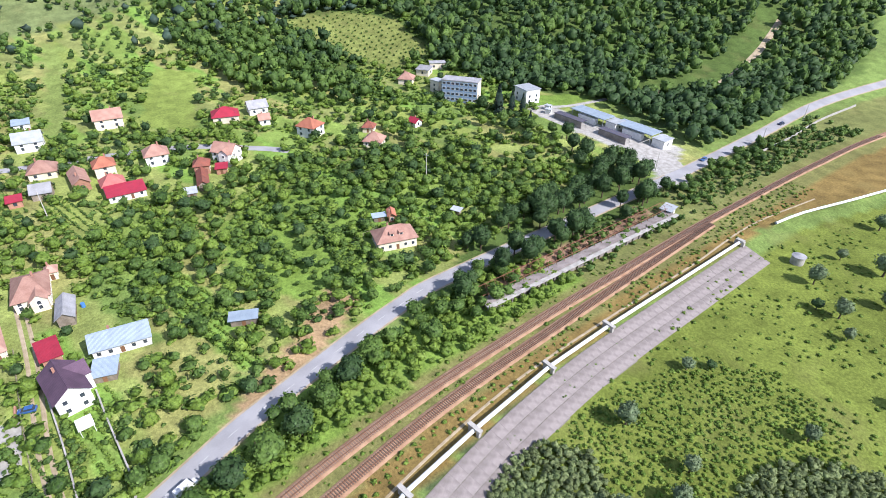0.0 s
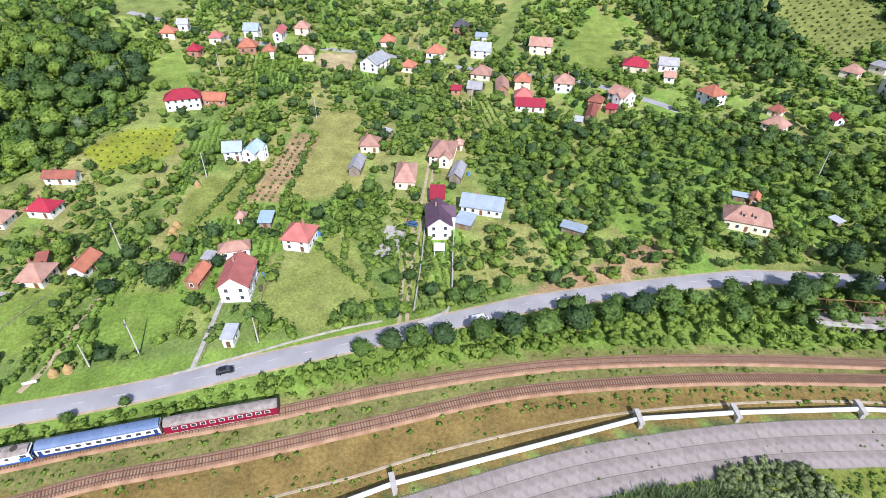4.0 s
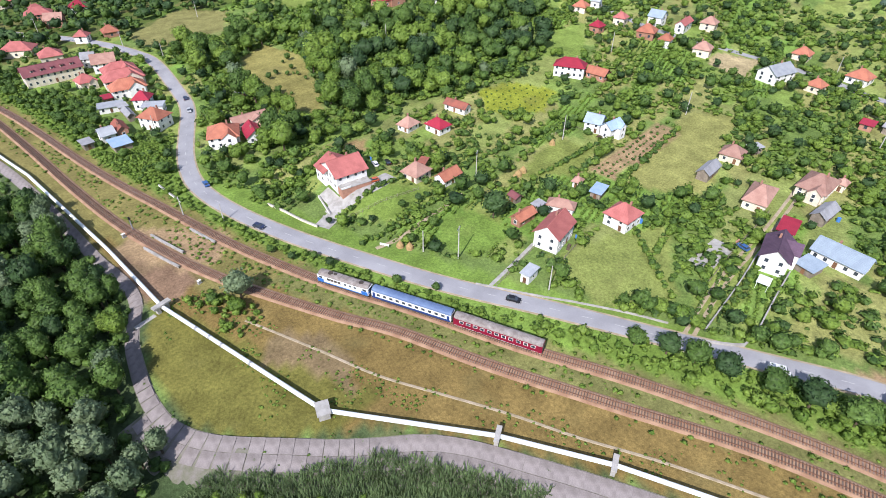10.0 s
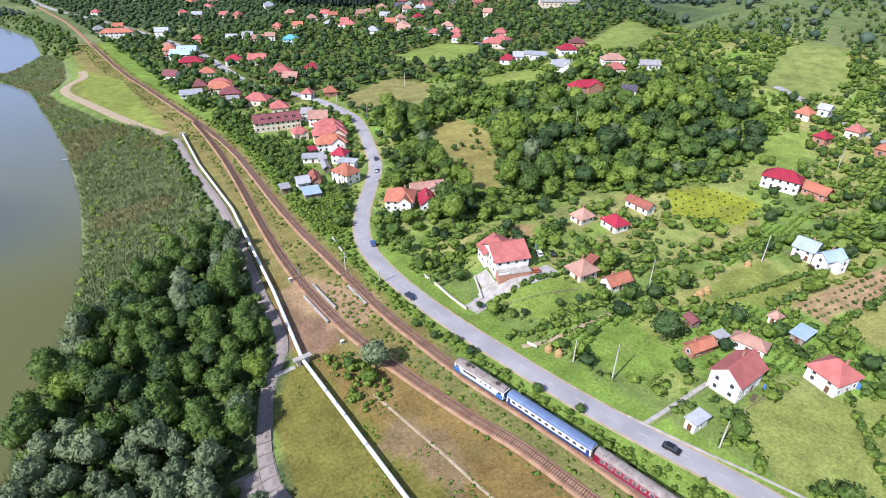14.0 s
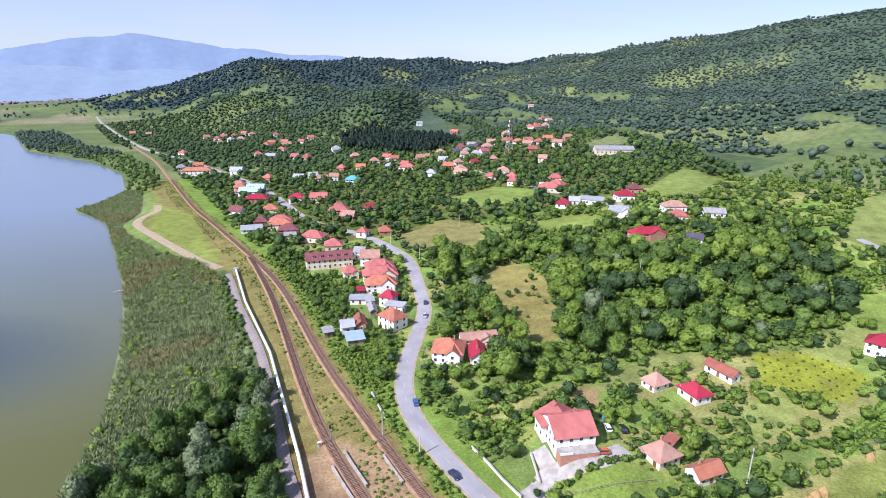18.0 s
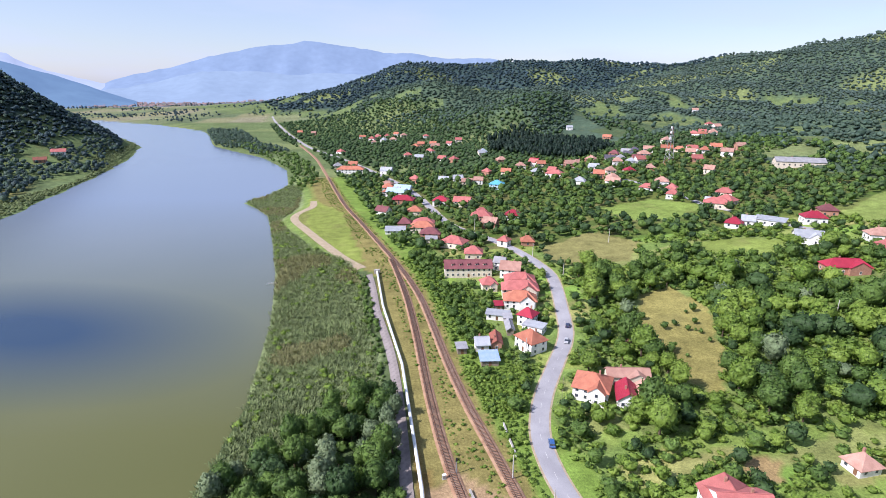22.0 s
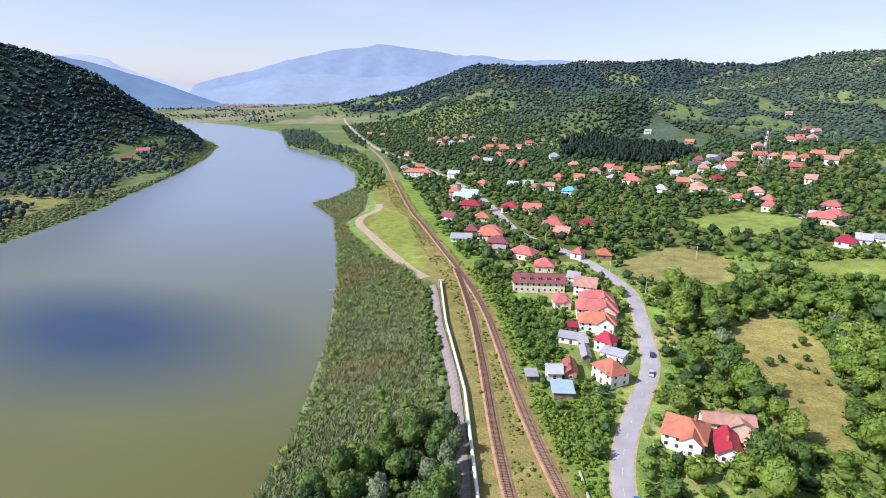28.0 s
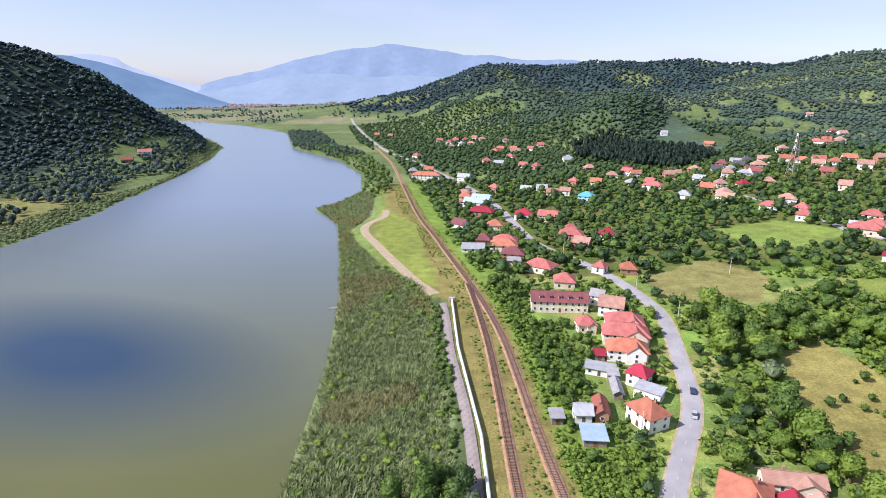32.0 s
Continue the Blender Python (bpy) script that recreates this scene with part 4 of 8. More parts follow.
house(110.6, 12.4, 9, 12.1, 8.2, 6.4, "gable", "red", "white", 2, "house")
house(134.8, 1.2, -94, 8.6, 9.1, 5.0, "hip", "red", "white", 2, "house")
house(126.7, 20.3, -68, 8.8, 4.3, 3.4, "hip", "pink", "white", 1, "house")
house(112.8, 26.3, -2, 8.2, 3.7, 2.8, "gable", "orange", "brick", 1, "barn")
house(121.7, 26.5, -97, 2.5, 3.1, 2.8, "mono", "grey", "wood", 1, "shed")
house(121.0, 36.0, -101, 3.5, 2.6, 2.4, "gable", "maroon", "wood", 1, "shed")
house(145.2, 25.4, -80, 2.6, 3.2, 2.8, "hip", "pink", "white", 1, "cottage")
house(144.8, 16.3, -83, 3.7, 5.7, 2.6, "mono", "blue", "wood", 1, "shed")
house(90.0, 6.8, -84, 2.8, 5.3, 3.2, "flat", "palegrey", "white", 1, "garage")
house(190.4, 46.0, -77, 6.9, 6.9, 5.0, "gable", "paleblue", "white", 2, "house")
house(190.3, 37.6, -7, 8.5, 5.4, 5.6, "gable", "blue", "white", 2, "house")
house(232.0, 86.6, -67, 15.3, 8.2, 6.0, "hip", "crimson", "white", 2, "house")
house(238.8, 73.9, -87, 10.2, 6.2, 3.0, "gable", "orange", "brick", 1, "barn")
house(162.2, 101.8, -84, 11.5, 4.7, 3.0, "gable", "rust", "white", 1, "farmhouse")
house(133.8, 105.1, -84, 6.0, 7.4, 2.8, "hip", "pink", "white", 1, "cottage")
house(148.1, -43.4, 9, 12.6, 7.8, 6.0, "gable", "purple", "white", 2, "house")
house(167.1, -41.3, -86, 4.5, 7.8, 3.0, "mono", "crimson", "brick", 1, "shed")
house(161.8, -58.4, -99, 14.6, 7.4, 3.6, "gable", "paleblue", "white", 1, "house")
house(151.5, -52.5, -108, 5.3, 5.7, 2.5, "mono", "paleblue", "wood", 1, "shed")
house(184.7, -47.6, -8, 10.7, 4.3, 3.6, "gable", "grey", "wood", 1, "barn")
house(201.4, -40.5, -94, 9.4, 15.2, 4.6, "hip", "pink", "cream", 2, "house")
house(210.0, -46.7, -95, 2.9, 3.7, 3.4, "hip", "pink", "cream", 1, "annex")
house(180.7, -27.6, -86, 7.3, 15.2, 3.8, "hip", "pink", "cream", 1, "house")
house(205.8, -8.4, -84, 7.9, 7.7, 3.4, "hip", "pink", "cream", 1, "house")
house(217.8, -12.9, -123, 3.6, 4.2, 2.8, "mono", "grey", "wood", 1, "shed")
house(186.3, -6.7, 0, 10.7, 4.3, 3.6, "gable", "grey", "wood", 1, "barn")
house(150.7, -89.9, -114, 7.5, 3.1, 2.6, "mono", "paleblue", "wood", 1, "shed")
house(302.4, 7.5, -19, 15.2, 10.7, 5.2, "gable", "palegrey", "white", 2, "house")
house(369.4, -37.5, -98, 9.1, 8.6, 5.6, "hip", "darkblue", "brick", 2, "house")
house(330.0, -52.4, -97, 11.2, 10.3, 5.0, "gable", "palegrey", "white", 2, "house")
house(357.2, -51.5, -94, 6.9, 6.9, 3.0, "mono", "paleblue", "white", 1, "shed")
house(326.2, -25.3, -100, 10.0, 9.3, 3.8, "hip", "orange", "white", 1, "house")
house(301.2, -12.1, -101, 7.2, 7.1, 3.8, "hip", "orange", "cream", 1, "house")
house(342.3, 6.7, -91, 8.5, 8.1, 3.6, "hip", "orange", "cream", 1, "house")
house(296.7, -53.8, -100, 10.5, 9.8, 3.6, "hip", "pink", "cream", 1, "house")
house(279.3, -65.2, 1, 15.2, 6.0, 3.6, "gable", "pink", "brick", 1, "barn")
house(283.9, -76.1, -93, 8.2, 7.9, 5.6, "hip", "orange", "cream", 2, "house")
house(267.7, -76.1, -91, 8.7, 8.3, 3.6, "hip", "red", "cream", 1, "annex")
house(258.0, -79.2, -93, 14.0, 9.0, 2.8, "mono", "crimson", "white", 1, "annex")
house(272.3, -41.2, -92, 4.7, 5.1, 2.8, "mono", "crimson", "brick", 1, "shed")
house(274.9, -51.1, -101, 7.0, 6.9, 3.6, "gable", "grey", "wood", 1, "barn")
house(283.9, -98.0, -97, 9.9, 9.2, 5.6, "hip", "pink", "white", 2, "house")
house(268.2, -125.7, -142, 10.5, 8.2, 6.2, "gable", "pink", "white", 2, "house")
house(263.5, -112.4, -109, 6.4, 6.5, 4.6, "hip", "rust", "brick", 1, "house")
house(258.1, -119.4, -110, 4.4, 4.9, 2.8, "mono", "crimson", "brick", 1, "shed")
house(241.8, -101.0, -101, 4.0, 4.5, 2.8, "mono", "palegrey", "wood", 1, "shed")
house(251.7, -108.9, -14, 15.2, 4.0, 2.8, "gable", "rust", "wood", 1, "shed")
house(339.3, -88.5, -97, 13.0, 11.2, 5.6, "gable", "pink", "cream", 2, "house")
house(315.6, -141.4, -105, 13.2, 11.2, 3.8, "hip", "crimson", "cream", 1, "house")
house(316.2, -159.5, -97, 10.1, 8.0, 4.0, "gable", "grey", "white", 1, "house")
house(299.9, -156.9, -103, 5.4, 5.7, 3.2, "gable", "pink", "white", 1, "cottage")
house(161.9, -151.3, -106, 14.6, 9.2, 4.4, "hip", "pink", "cream", 1, "manor")
house(284.9, -262.8, -170, 7.1, 5.5, 7.0, "flat", "palegrey", "cream", 2, "annex")
house(114.5, -255.1, -171, 4.1, 4.7, 2.8, "mono", "palegrey", "white", 1, "hut")
house(253.1, -223.9, -172, 5.6, 4.6, 2.6, "gable", "crimson", "white", 1, "hut")
house(244.9, -193.0, -137, 9.2, 8.7, 3.6, "hip", "pink", "cream", 1, "house")
house(261.0, -199.4, -135, 5.7, 5.9, 3.0, "hip", "rust", "cream", 1, "house")
house(179.2, -155.2, -108, 4.5, 2.2, 2.4, "mono", "paleblue", "wood", 1, "shed")
house(177.3, -159.8, -26, 5.1, 2.4, 3.2, "gable", "orange", "brick", 1, "shed")
house(165.6, -183.9, -155, 3.3, 2.2, 2.2, "mono", "palegrey", "wood", 1, "shed")
house(306.9, -254.7, -136, 8.8, 8.4, 3.6, "hip", "pink", "cream", 1, "house")
house(311.7, -272.1, -145, 8.4, 8.1, 3.4, "mono", "grey", "cream", 1, "shed")
house(314.7, -284.8, -119, 10.4, 6.2, 3.6, "flat", "grey", "cream", 1, "store")
house(273.8, -171.6, -152, 10.3, 9.6, 6.2, "hip", "orange", "white", 2, "house")
house(312.0, 132.1, -79, 8.3, 8.0, 3.6, "hip", "orange", "cream", 1, "house")
house(324.6, 128.6, -78, 5.6, 5.8, 4.6, "gable", "palegrey", "white", 1, "house")
house(291.3, 107.2, -90, 6.4, 6.5, 4.4, "hip", "crimson", "brick", 1, "house")
house(312.8, 103.8, -83, 6.9, 6.9, 4.6, "hip", "red", "cream", 1, "house")
house(329.1, 88.0, -87, 8.4, 8.1, 5.6, "gable", "paleblue", "white", 2, "house")
house(307.1, 82.9, -77, 9.8, 9.2, 4.2, "hip", "orange", "brick", 1, "house")
house(303.3, 69.2, -82, 6.4, 6.4, 4.6, "hip", "orange", "white", 2, "house")
house(333.2, 72.5, 6, 15.2, 5.3, 5.2, "gable", "red", "white", 2, "house")
house(347.6, 62.7, -83, 8.6, 8.2, 4.8, "hip", "pink", "cream", 2, "house")
house(307.8, 48.9, -80, 8.8, 8.4, 4.6, "hip", "pink", "cream", 1, "house")
house(72.3, 153.5, -29, 12.0, 11.9, 5.4, "hip", "orange", "white", 2, "house")
house(88.1, 160.0, -8, 15.2, 5.2, 3.6, "gable", "pink", "cream", 1, "annex")
house(82.5, 147.4, 72, 10.8, 6.8, 3.6, "gable", "crimson", "white", 1, "annex")
house(89.6, 146.8, 77, 10.7, 5.4, 3.2, "gable", "pink", "cream", 1, "annex")
house(59.4, 190.4, -64, 10.6, 8.5, 6.0, "hip", "orange", "white", 2, "house")
house(65.1, 205.7, -35, 9.1, 6.4, 3.8, "flat", "palegrey", "white", 1, "annex")
house(64.4, 215.1, -40, 7.1, 7.0, 5.6, "hip", "crimson", "white", 2, "house")
house(65.6, 235.6, -10, 15.6, 9.2, 5.2, "hip", "orange", "white", 2, "house")
house(69.1, 250.1, -10, 18.6, 10.0, 5.2, "hip", "red", "cream", 2, "house")
house(71.8, 261.8, -9, 16.0, 10.6, 5.2, "hip", "red", "cream", 2, "house")
house(54.7, 261.9, 3, 8.0, 7.7, 4.4, "hip", "red", "cream", 1, "house")
house(70.9, 279.8, -20, 11.0, 10.2, 5.6, "gable", "pink", "white", 2, "house")
house(46.8, 285.9, -3, 27.0, 10.2, 6.0, "gable", "maroon", "cream", 2, "inn")
house(67.2, 291.8, -27, 6.2, 6.3, 5.6, "gable", "grey", "white", 2, "house")
house(30.0, 190.6, 2, 3.7, 4.3, 2.8, "mono", "grey", "wood", 1, "shed")
house(38.8, 192.6, -1, 5.4, 5.7, 3.4, "gable", "palegrey", "white", 1, "house")
house(45.4, 194.9, 83, 9.8, 4.2, 3.4, "gable", "rust", "brick", 1, "house")
house(39.8, 180.8, -2, 6.9, 6.8, 2.6, "mono", "blue", "wood", 1, "shed")
house(51.9, 222.8, -20, 10.3, 5.0, 2.8, "mono", "palegrey", "white", 1, "shed")
house(54.4, 208.9, 84, 10.2, 2.9, 2.8, "gable", "grey", "wood", 1, "shed")
house(55.6, 218.6, -6, 3.4, 4.1, 2.8, "mono", "grey", "wood", 1, "shed")
house(54.5, 234.5, -6, 3.7, 4.3, 2.6, "mono", "crimson", "wood", 1, "shed")
house(55.2, 317.4, -9, 10.9, 10.1, 4.4, "hip", "red", "cream", 1, "house")
house(45.9, 343.0, -32, 16.7, 11.2, 4.4, "hip", "red", "cream", 1, "house")
house(31.8, 366.5, -11, 14.0, 11.2, 5.2, "hip", "maroon", "brick", 2, "house")
house(27.3, 386.8, -9, 17.5, 11.2, 4.6, "hip", "orange", "cream", 2, "house")
house(79.5, 338.1, -36, 7.0, 6.9, 4.6, "hip", "red", "white", 2, "house")
house(95.4, 336.8, -9, 8.6, 8.2, 3.6, "hip", "orange", "brick", 1, "house")
house(14.4, 400.6, -7, 10.0, 9.3, 4.6, "hip", "maroon", "brick", 1, "house")
house(6.7, 385.3, -3, 14.5, 11.2, 2.6, "mono", "palegrey", "white", 1, "shed")
house(31.5, 357.3, -4, 7.5, 7.3, 2.8, "mono", "grey", "cream", 1, "shed")
house(76.1, 408.4, -17, 16.1, 11.2, 5.0, "hip", "red", "brick", 2, "house")
house(101.3, 406.9, -20, 11.8, 10.8, 4.6, "hip", "crimson", "white", 2, "house")
house(49.7, 470.0, -15, 13.7, 11.2, 5.4, "hip", "crimson", "white", 2, "house")
house(68.2, 462.0, -20, 14.7, 11.2, 5.4, "gable", "red", "cream", 2, "house")
house(112.7, 528.7, -21, 13.8, 11.2, 5.6, "hip", "cyan", "paleblue", 2, "house")
house(178.2, 546.6, -36, 17.6, 11.2, 5.4, "hip", "red", "white", 2, "house")
house(252.4, 461.2, -27, 12.0, 11.0, 4.6, "hip", "pink", "white", 1, "house")
house(247.2, 432.8, -43, 9.6, 9.0, 4.6, "hip", "red", "white", 1, "house")
house(265.6, 382.6, -58, 14.0, 11.2, 4.2, "hip", "red", "cream", 1, "house")
house(254.5, 386.8, -34, 6.5, 6.6, 3.4, "gable", "palegrey", "cream", 1, "annex")
house(249.5, 331.0, -31, 8.0, 7.8, 3.6, "gable", "palegrey", "white", 1, "house")
house(2.9, 548.1, -1, 11.7, 10.7, 5.0, "hip", "orange", "white", 2, "house")
house(11.4, 521.0, -21, 18.8, 11.2, 5.0, "gable", "blue", "white", 2, "house")
house(15.9, 484.7, -17, 20.2, 11.2, 5.0, "hip", "crimson", "brick", 2, "house")
house(24.6, 441.6, -6, 11.7, 10.7, 4.0, "hip", "orange", "cream", 1, "house")
house(28.9, 397.4, -6, 16.0, 11.2, 4.6, "hip", "red", "cream", 2, "house")
house(241.8, 238.0, -10, 22.0, 8.6, 4.6, "hip", "crimson", "brick", 1, "house")
house(258.5, 286.4, -28, 15.0, 11.0, 4.2, "gable", "palegrey", "white", 1, "hall")
house(261.7, 325.3, -46, 18.2, 11.2, 3.6, "mono", "palegrey", "white", 1, "hall")
house(254.7, 376.9, -32, 18.9, 11.2, 4.6, "hip", "red", "cream", 1, "house")
house(239.9, 416.9, -34, 9.7, 9.1, 4.6, "hip", "red", "white", 1, "house")
house(238.5, 329.7, -40, 10.5, 9.7, 3.6, "hip", "crimson", "white", 1, "house")
house(-42.3, 672.5, -7, 32.9, 11.2, 6.0, "hip", "orange", "white", 2, "house")
house(8.4, 523.3, -14, 21.3, 11.2, 5.0, "hip", "orange", "white", 2, "house")
house(2.1, 658.1, -19, 13.4, 11.2, 5.0, "gable", "palegrey", "white", 1, "house")
house(17.6, 535.5, -21, 16.7, 11.2, 5.0, "gable", "blue", "white", 2, "house")
house(103.6, 191.7, 35, 6.5, 4.0, 2.0, "mono", "grey", "brick", 1, "ruined shed")
house(296.0, 274.0, -20, 16.0, 10.0, 4.6, "hip", "pink", "white", 1, "house")
house(283.0, 256.0, -24, 12.0, 9.0, 4.2, "hip", "red", "cream", 1, "house")
house(308.0, 249.0, -28, 14.0, 7.0, 3.8, "gable", "grey", "white", 1, "barn")
house(258.0, 215.0, -40, 9.0, 7.0, 3.8, "gable", "darkblue", "white", 1, "cottage")
house(287.0, 318.0, -18, 14.0, 10.0, 4.6, "hip", "crimson", "white", 1, "house")
house(304.0, 327.0, -20, 11.0, 9.0, 4.6, "hip", "maroon", "brick", 1, "house")
house(390.7, 469.1, -20, 42.0, 12.0, 5.0, "gable", "grey", "cream", 1, "hall")
house(-438, 782, 20, 17.0, 9.0, 5.0, "gable", "red", "white", 2, "house")
house(-440, 742, 25, 14.0, 8.0, 4.0, "gable", "rust", "brick", 1, "house")
house(139, 762, 7, 11.0, 9.5, 5.2, "hip", "paleblue", "white", 1, "house")
house(232, 531, -2, 9.7, 9.2, 5.2, "hip", "pink", "cream", 2, "house")
house(216, 521, -21, 10.7, 9.1, 5.2, "gable", "orange", "brick", 2, "house")
house(250, 526, 6, 9.7, 8.7, 3.6, "hip", "crimson", "cream", 2, "house")
house(275, 532, -10, 9.5, 8.5, 3.6, "hip", "pink", "brick", 2, "house")
house(340, 571, -29, 9.9, 8.5, 5.2, "gable", "pink", "cream", 2, "house")
house(360, 576, -15, 10.1, 9.4, 3.6, "hip", "orange", "white", 1, "house")
house(368, 547, -37, 11.8, 9.0, 5.2, "gable", "pink", "white", 1, "house")
house(441, 722, -28, 9.7, 7.9, 5.2, "gable", "red", "white", 1, "house")
house(451, 713, -6, 9.2, 9.3, 5.2, "hip", "pink", "cream", 2, "house")
house(227, 564, -33, 10.5, 8.2, 3.6, "gable", "palegrey", "white", 1, "house")
house(220, 597, 7, 12.6, 8.3, 3.6, "hip", "pink", "white", 2, "house")
house(182, 641, -44, 10.6, 9.3, 3.6, "gable", "crimson", "white", 1, "house")
house(167, 576, -3, 11.5, 8.0, 3.6, "hip", "palegrey", "cream", 1, "house")
house(158, 615, -8, 11.1, 8.9, 5.2, "hip", "pink", "white", 1, "house")
house(135, 588, -20, 10.3, 8.8, 5.2, "gable", "orange", "cream", 2, "house")
house(116, 603, -46, 9.9, 7.6, 5.2, "hip", "red", "brick", 1, "house")
house(87, 562, -10, 10.9, 8.5, 3.6, "gable", "pink", "cream", 2, "house")
house(99, 560, -15, 9.4, 7.8, 5.2, "gable", "pink", "white", 2, "house")
house(64, 580, -19, 10.5, 9.0, 3.6, "gable", "palegrey", "white", 1, "house")
house(79, 741, -32, 10.7, 9.3, 3.6, "gable", "red", "white", 2, "house")
house(92, 718, -50, 10.1, 8.5, 5.2, "hip", "red", "brick", 1, "house")
house(49, 770, -17, 12.4, 8.2, 3.6, "gable", "palegrey", "brick", 2, "house")
house(61, 912, -12, 10.9, 7.7, 5.2, "gable", "orange", "brick", 2, "house")
house(124, 916, -0, 10.4, 8.8, 5.2, "gable", "red", "cream", 2, "house")
house(341, 810, -45, 12.8, 8.0, 3.6, "gable", "orange", "brick", 1, "house")
house(259, 598, -18, 12.3, 9.5, 3.6, "gable", "darkblue", "white", 1, "house")
house(266, 586, -5, 10.5, 9.4, 5.2, "hip", "grey", "brick", 1, "house")
house(283, 583, -3, 9.3, 9.4, 3.6, "gable", "maroon", "brick", 2, "house")
house(305, 636, -3, 11.5, 9.3, 3.6, "hip", "darkblue", "white", 1, "house")
house(291, 630, -28, 10.1, 8.5, 3.6, "gable", "grey", "white", 2, "house")
house(296, 592, -3, 12.9, 8.8, 5.2, "hip", "pink", "white", 2, "house")
house(241, 610, -49, 11.7, 9.5, 3.6, "hip", "pink", "brick", 1, "house")
house(221, 498, 8, 9.7, 9.2, 5.2, "hip", "pink", "white", 1, "house")
house(318, 495, -42, 9.1, 9.0, 5.2, "gable", "pink", "cream", 2, "house")
house(343, 600, -35, 12.6, 7.8, 3.6, "hip", "orange", "cream", 2, "house")
house(374, 579, -18, 11.7, 9.1, 5.2, "gable", "orange", "cream", 1, "house")
house(382, 707, 5, 11.0, 9.3, 5.2, "hip", "pink", "cream", 2, "house")
house(6, 1084, 7, 9.4, 9.2, 3.6, "hip", "red", "white", 1, "house")
house(24, 1084, -22, 9.6, 9.1, 5.2, "gable", "orange", "white", 1, "house")
house(-12, 1079, -2, 10.5, 9.3, 3.6, "gable", "red", "brick", 2, "house")
house(37, 1056, 10, 11.9, 8.1, 5.2, "hip", "pink", "cream", 2, "house")
house(76, 1003, 5, 10.0, 8.0, 3.6, "hip", "red", "white", 1, "house")
house(80, 902, -8, 10.3, 9.2, 5.2, "gable", "orange", "white", 2, "house")
house(107, 899, -30, 9.1, 7.8, 3.6, "gable", "red", "white", 1, "house")
house(34, 798, 10, 10.7, 8.8, 3.6, "hip", "red", "cream", 1, "house")
house(-18, 975, 4, 9.1, 8.3, 5.2, "hip", "pink", "white", 2, "house")
house(-1, 1009, -50, 9.4, 8.0, 5.2, "hip", "palegrey", "white", 2, "house")
house(16, 1019, -5, 12.7, 8.3, 3.6, "hip", "pink", "white", 2, "house")
house(82, 884, 4, 12.8, 9.0, 3.6, "gable", "pink", "brick", 2, "house")
house(80, 584, 0, 10.3, 9.0, 3.6, "gable", "palegrey", "white", 2, "house")
house(325, 943, -9, 10.0, 7.6, 5.2, "gable", "palegrey", "white", 1, "house")
house(503, 789, 4, 11.1, 9.0, 3.6, "gable", "pink", "white", 2, "house")
house(661, 1128, -16, 12.0, 9.4, 5.2, "gable", "pink", "white", 2, "house")
house(507, 816, 7, 10.0, 7.6, 5.2, "hip", "red", "cream", 2, "house")
house(423, 712, -38, 12.9, 8.4, 5.2, "hip", "red", "white", 1, "house")
house(334, 613, -24, 12.9, 8.4, 5.2, "gable", "orange", "white", 1, "house")
house(394, 565, -8, 9.6, 8.5, 5.2, "gable", "pink", "brick", 1, "house")
house(-181, 1222, -7, 10.1, 8.7, 5.2, "gable", "orange", "brick", 1, "house")
house(-150, 1200, -6, 9.6, 8.2, 5.2, "gable", "pink", "brick", 2, "house")
house(-69, 874, -44, 11.7, 9.3, 3.6, "hip", "red", "white", 1, "house")
house(-42, 1081, 7, 11.4, 8.0, 5.2, "gable", "orange", "white", 1, "house")
house(-23, 1040, -24, 11.0, 8.5, 5.2, "hip", "red", "white", 1, "house")
house(-13, 1100, -1, 9.6, 8.8, 3.6, "hip", "pink", "white", 2, "house")
house(51, 898, -24, 11.0, 9.0, 3.6, "hip", "orange", "white", 2, "house")
house(-42, 721, -6, 11.4, 8.9, 5.2, "gable", "orange", "brick", 1, "house")
house(-62, 722, 10, 10.9, 9.3, 3.6, "hip", "grey", "cream", 2, "house")
house(2, 572, -16, 12.8, 8.1, 3.6, "hip", "pink", "white", 2, "house")
house(69, 827, -40, 12.7, 8.0, 3.6, "hip", "red", "white", 1, "house")
house(135, 750, 5, 9.4, 8.5, 5.2, "gable", "palegrey", "cream", 1, "house")
house(33, 588, -46, 11.1, 7.8, 5.2, "hip", "red", "brick", 1, "house")
house(181, 564, -46, 9.0, 9.2, 5.2, "gable", "red", "brick", 2, "house")
house(208, 591, -2, 10.1, 8.7, 5.2, "gable", "pink", "brick", 2, "house")
house(79, 424, -2, 11.1, 8.8, 3.6, "hip", "red", "white", 1, "house")
house(79, 385, -31, 10.4, 9.3, 5.2, "gable", "pink", "brick", 2, "house")
house(-2, 448, -38, 11.6, 9.4, 3.6, "gable", "maroon", "white", 1, "house")
house(191, 507, -30, 11.8, 9.1, 3.6, "hip", "palegrey", "white", 1, "house")
house(149, 682, 8, 12.0, 8.8, 3.6, "hip", "pink", "brick", 1, "house")
house(181, 612, -2, 10.0, 8.0, 5.2, "gable", "orange", "cream", 2, "house")
house(177, 627, -40, 10.3, 9.4, 5.2, "gable", "red", "white", 1, "house")
house(272, 619, -36, 11.4, 9.2, 5.2, "hip", "maroon", "brick", 2, "house")
house(285, 609, -31, 10.1, 8.7, 3.6, "gable", "darkblue", "cream", 2, "house")
house(316, 622, -23, 11.6, 8.4, 5.2, "gable", "pink", "white", 1, "house")
house(282, 569, 4, 12.6, 8.2, 5.2, "gable", "red", "white", 1, "house")
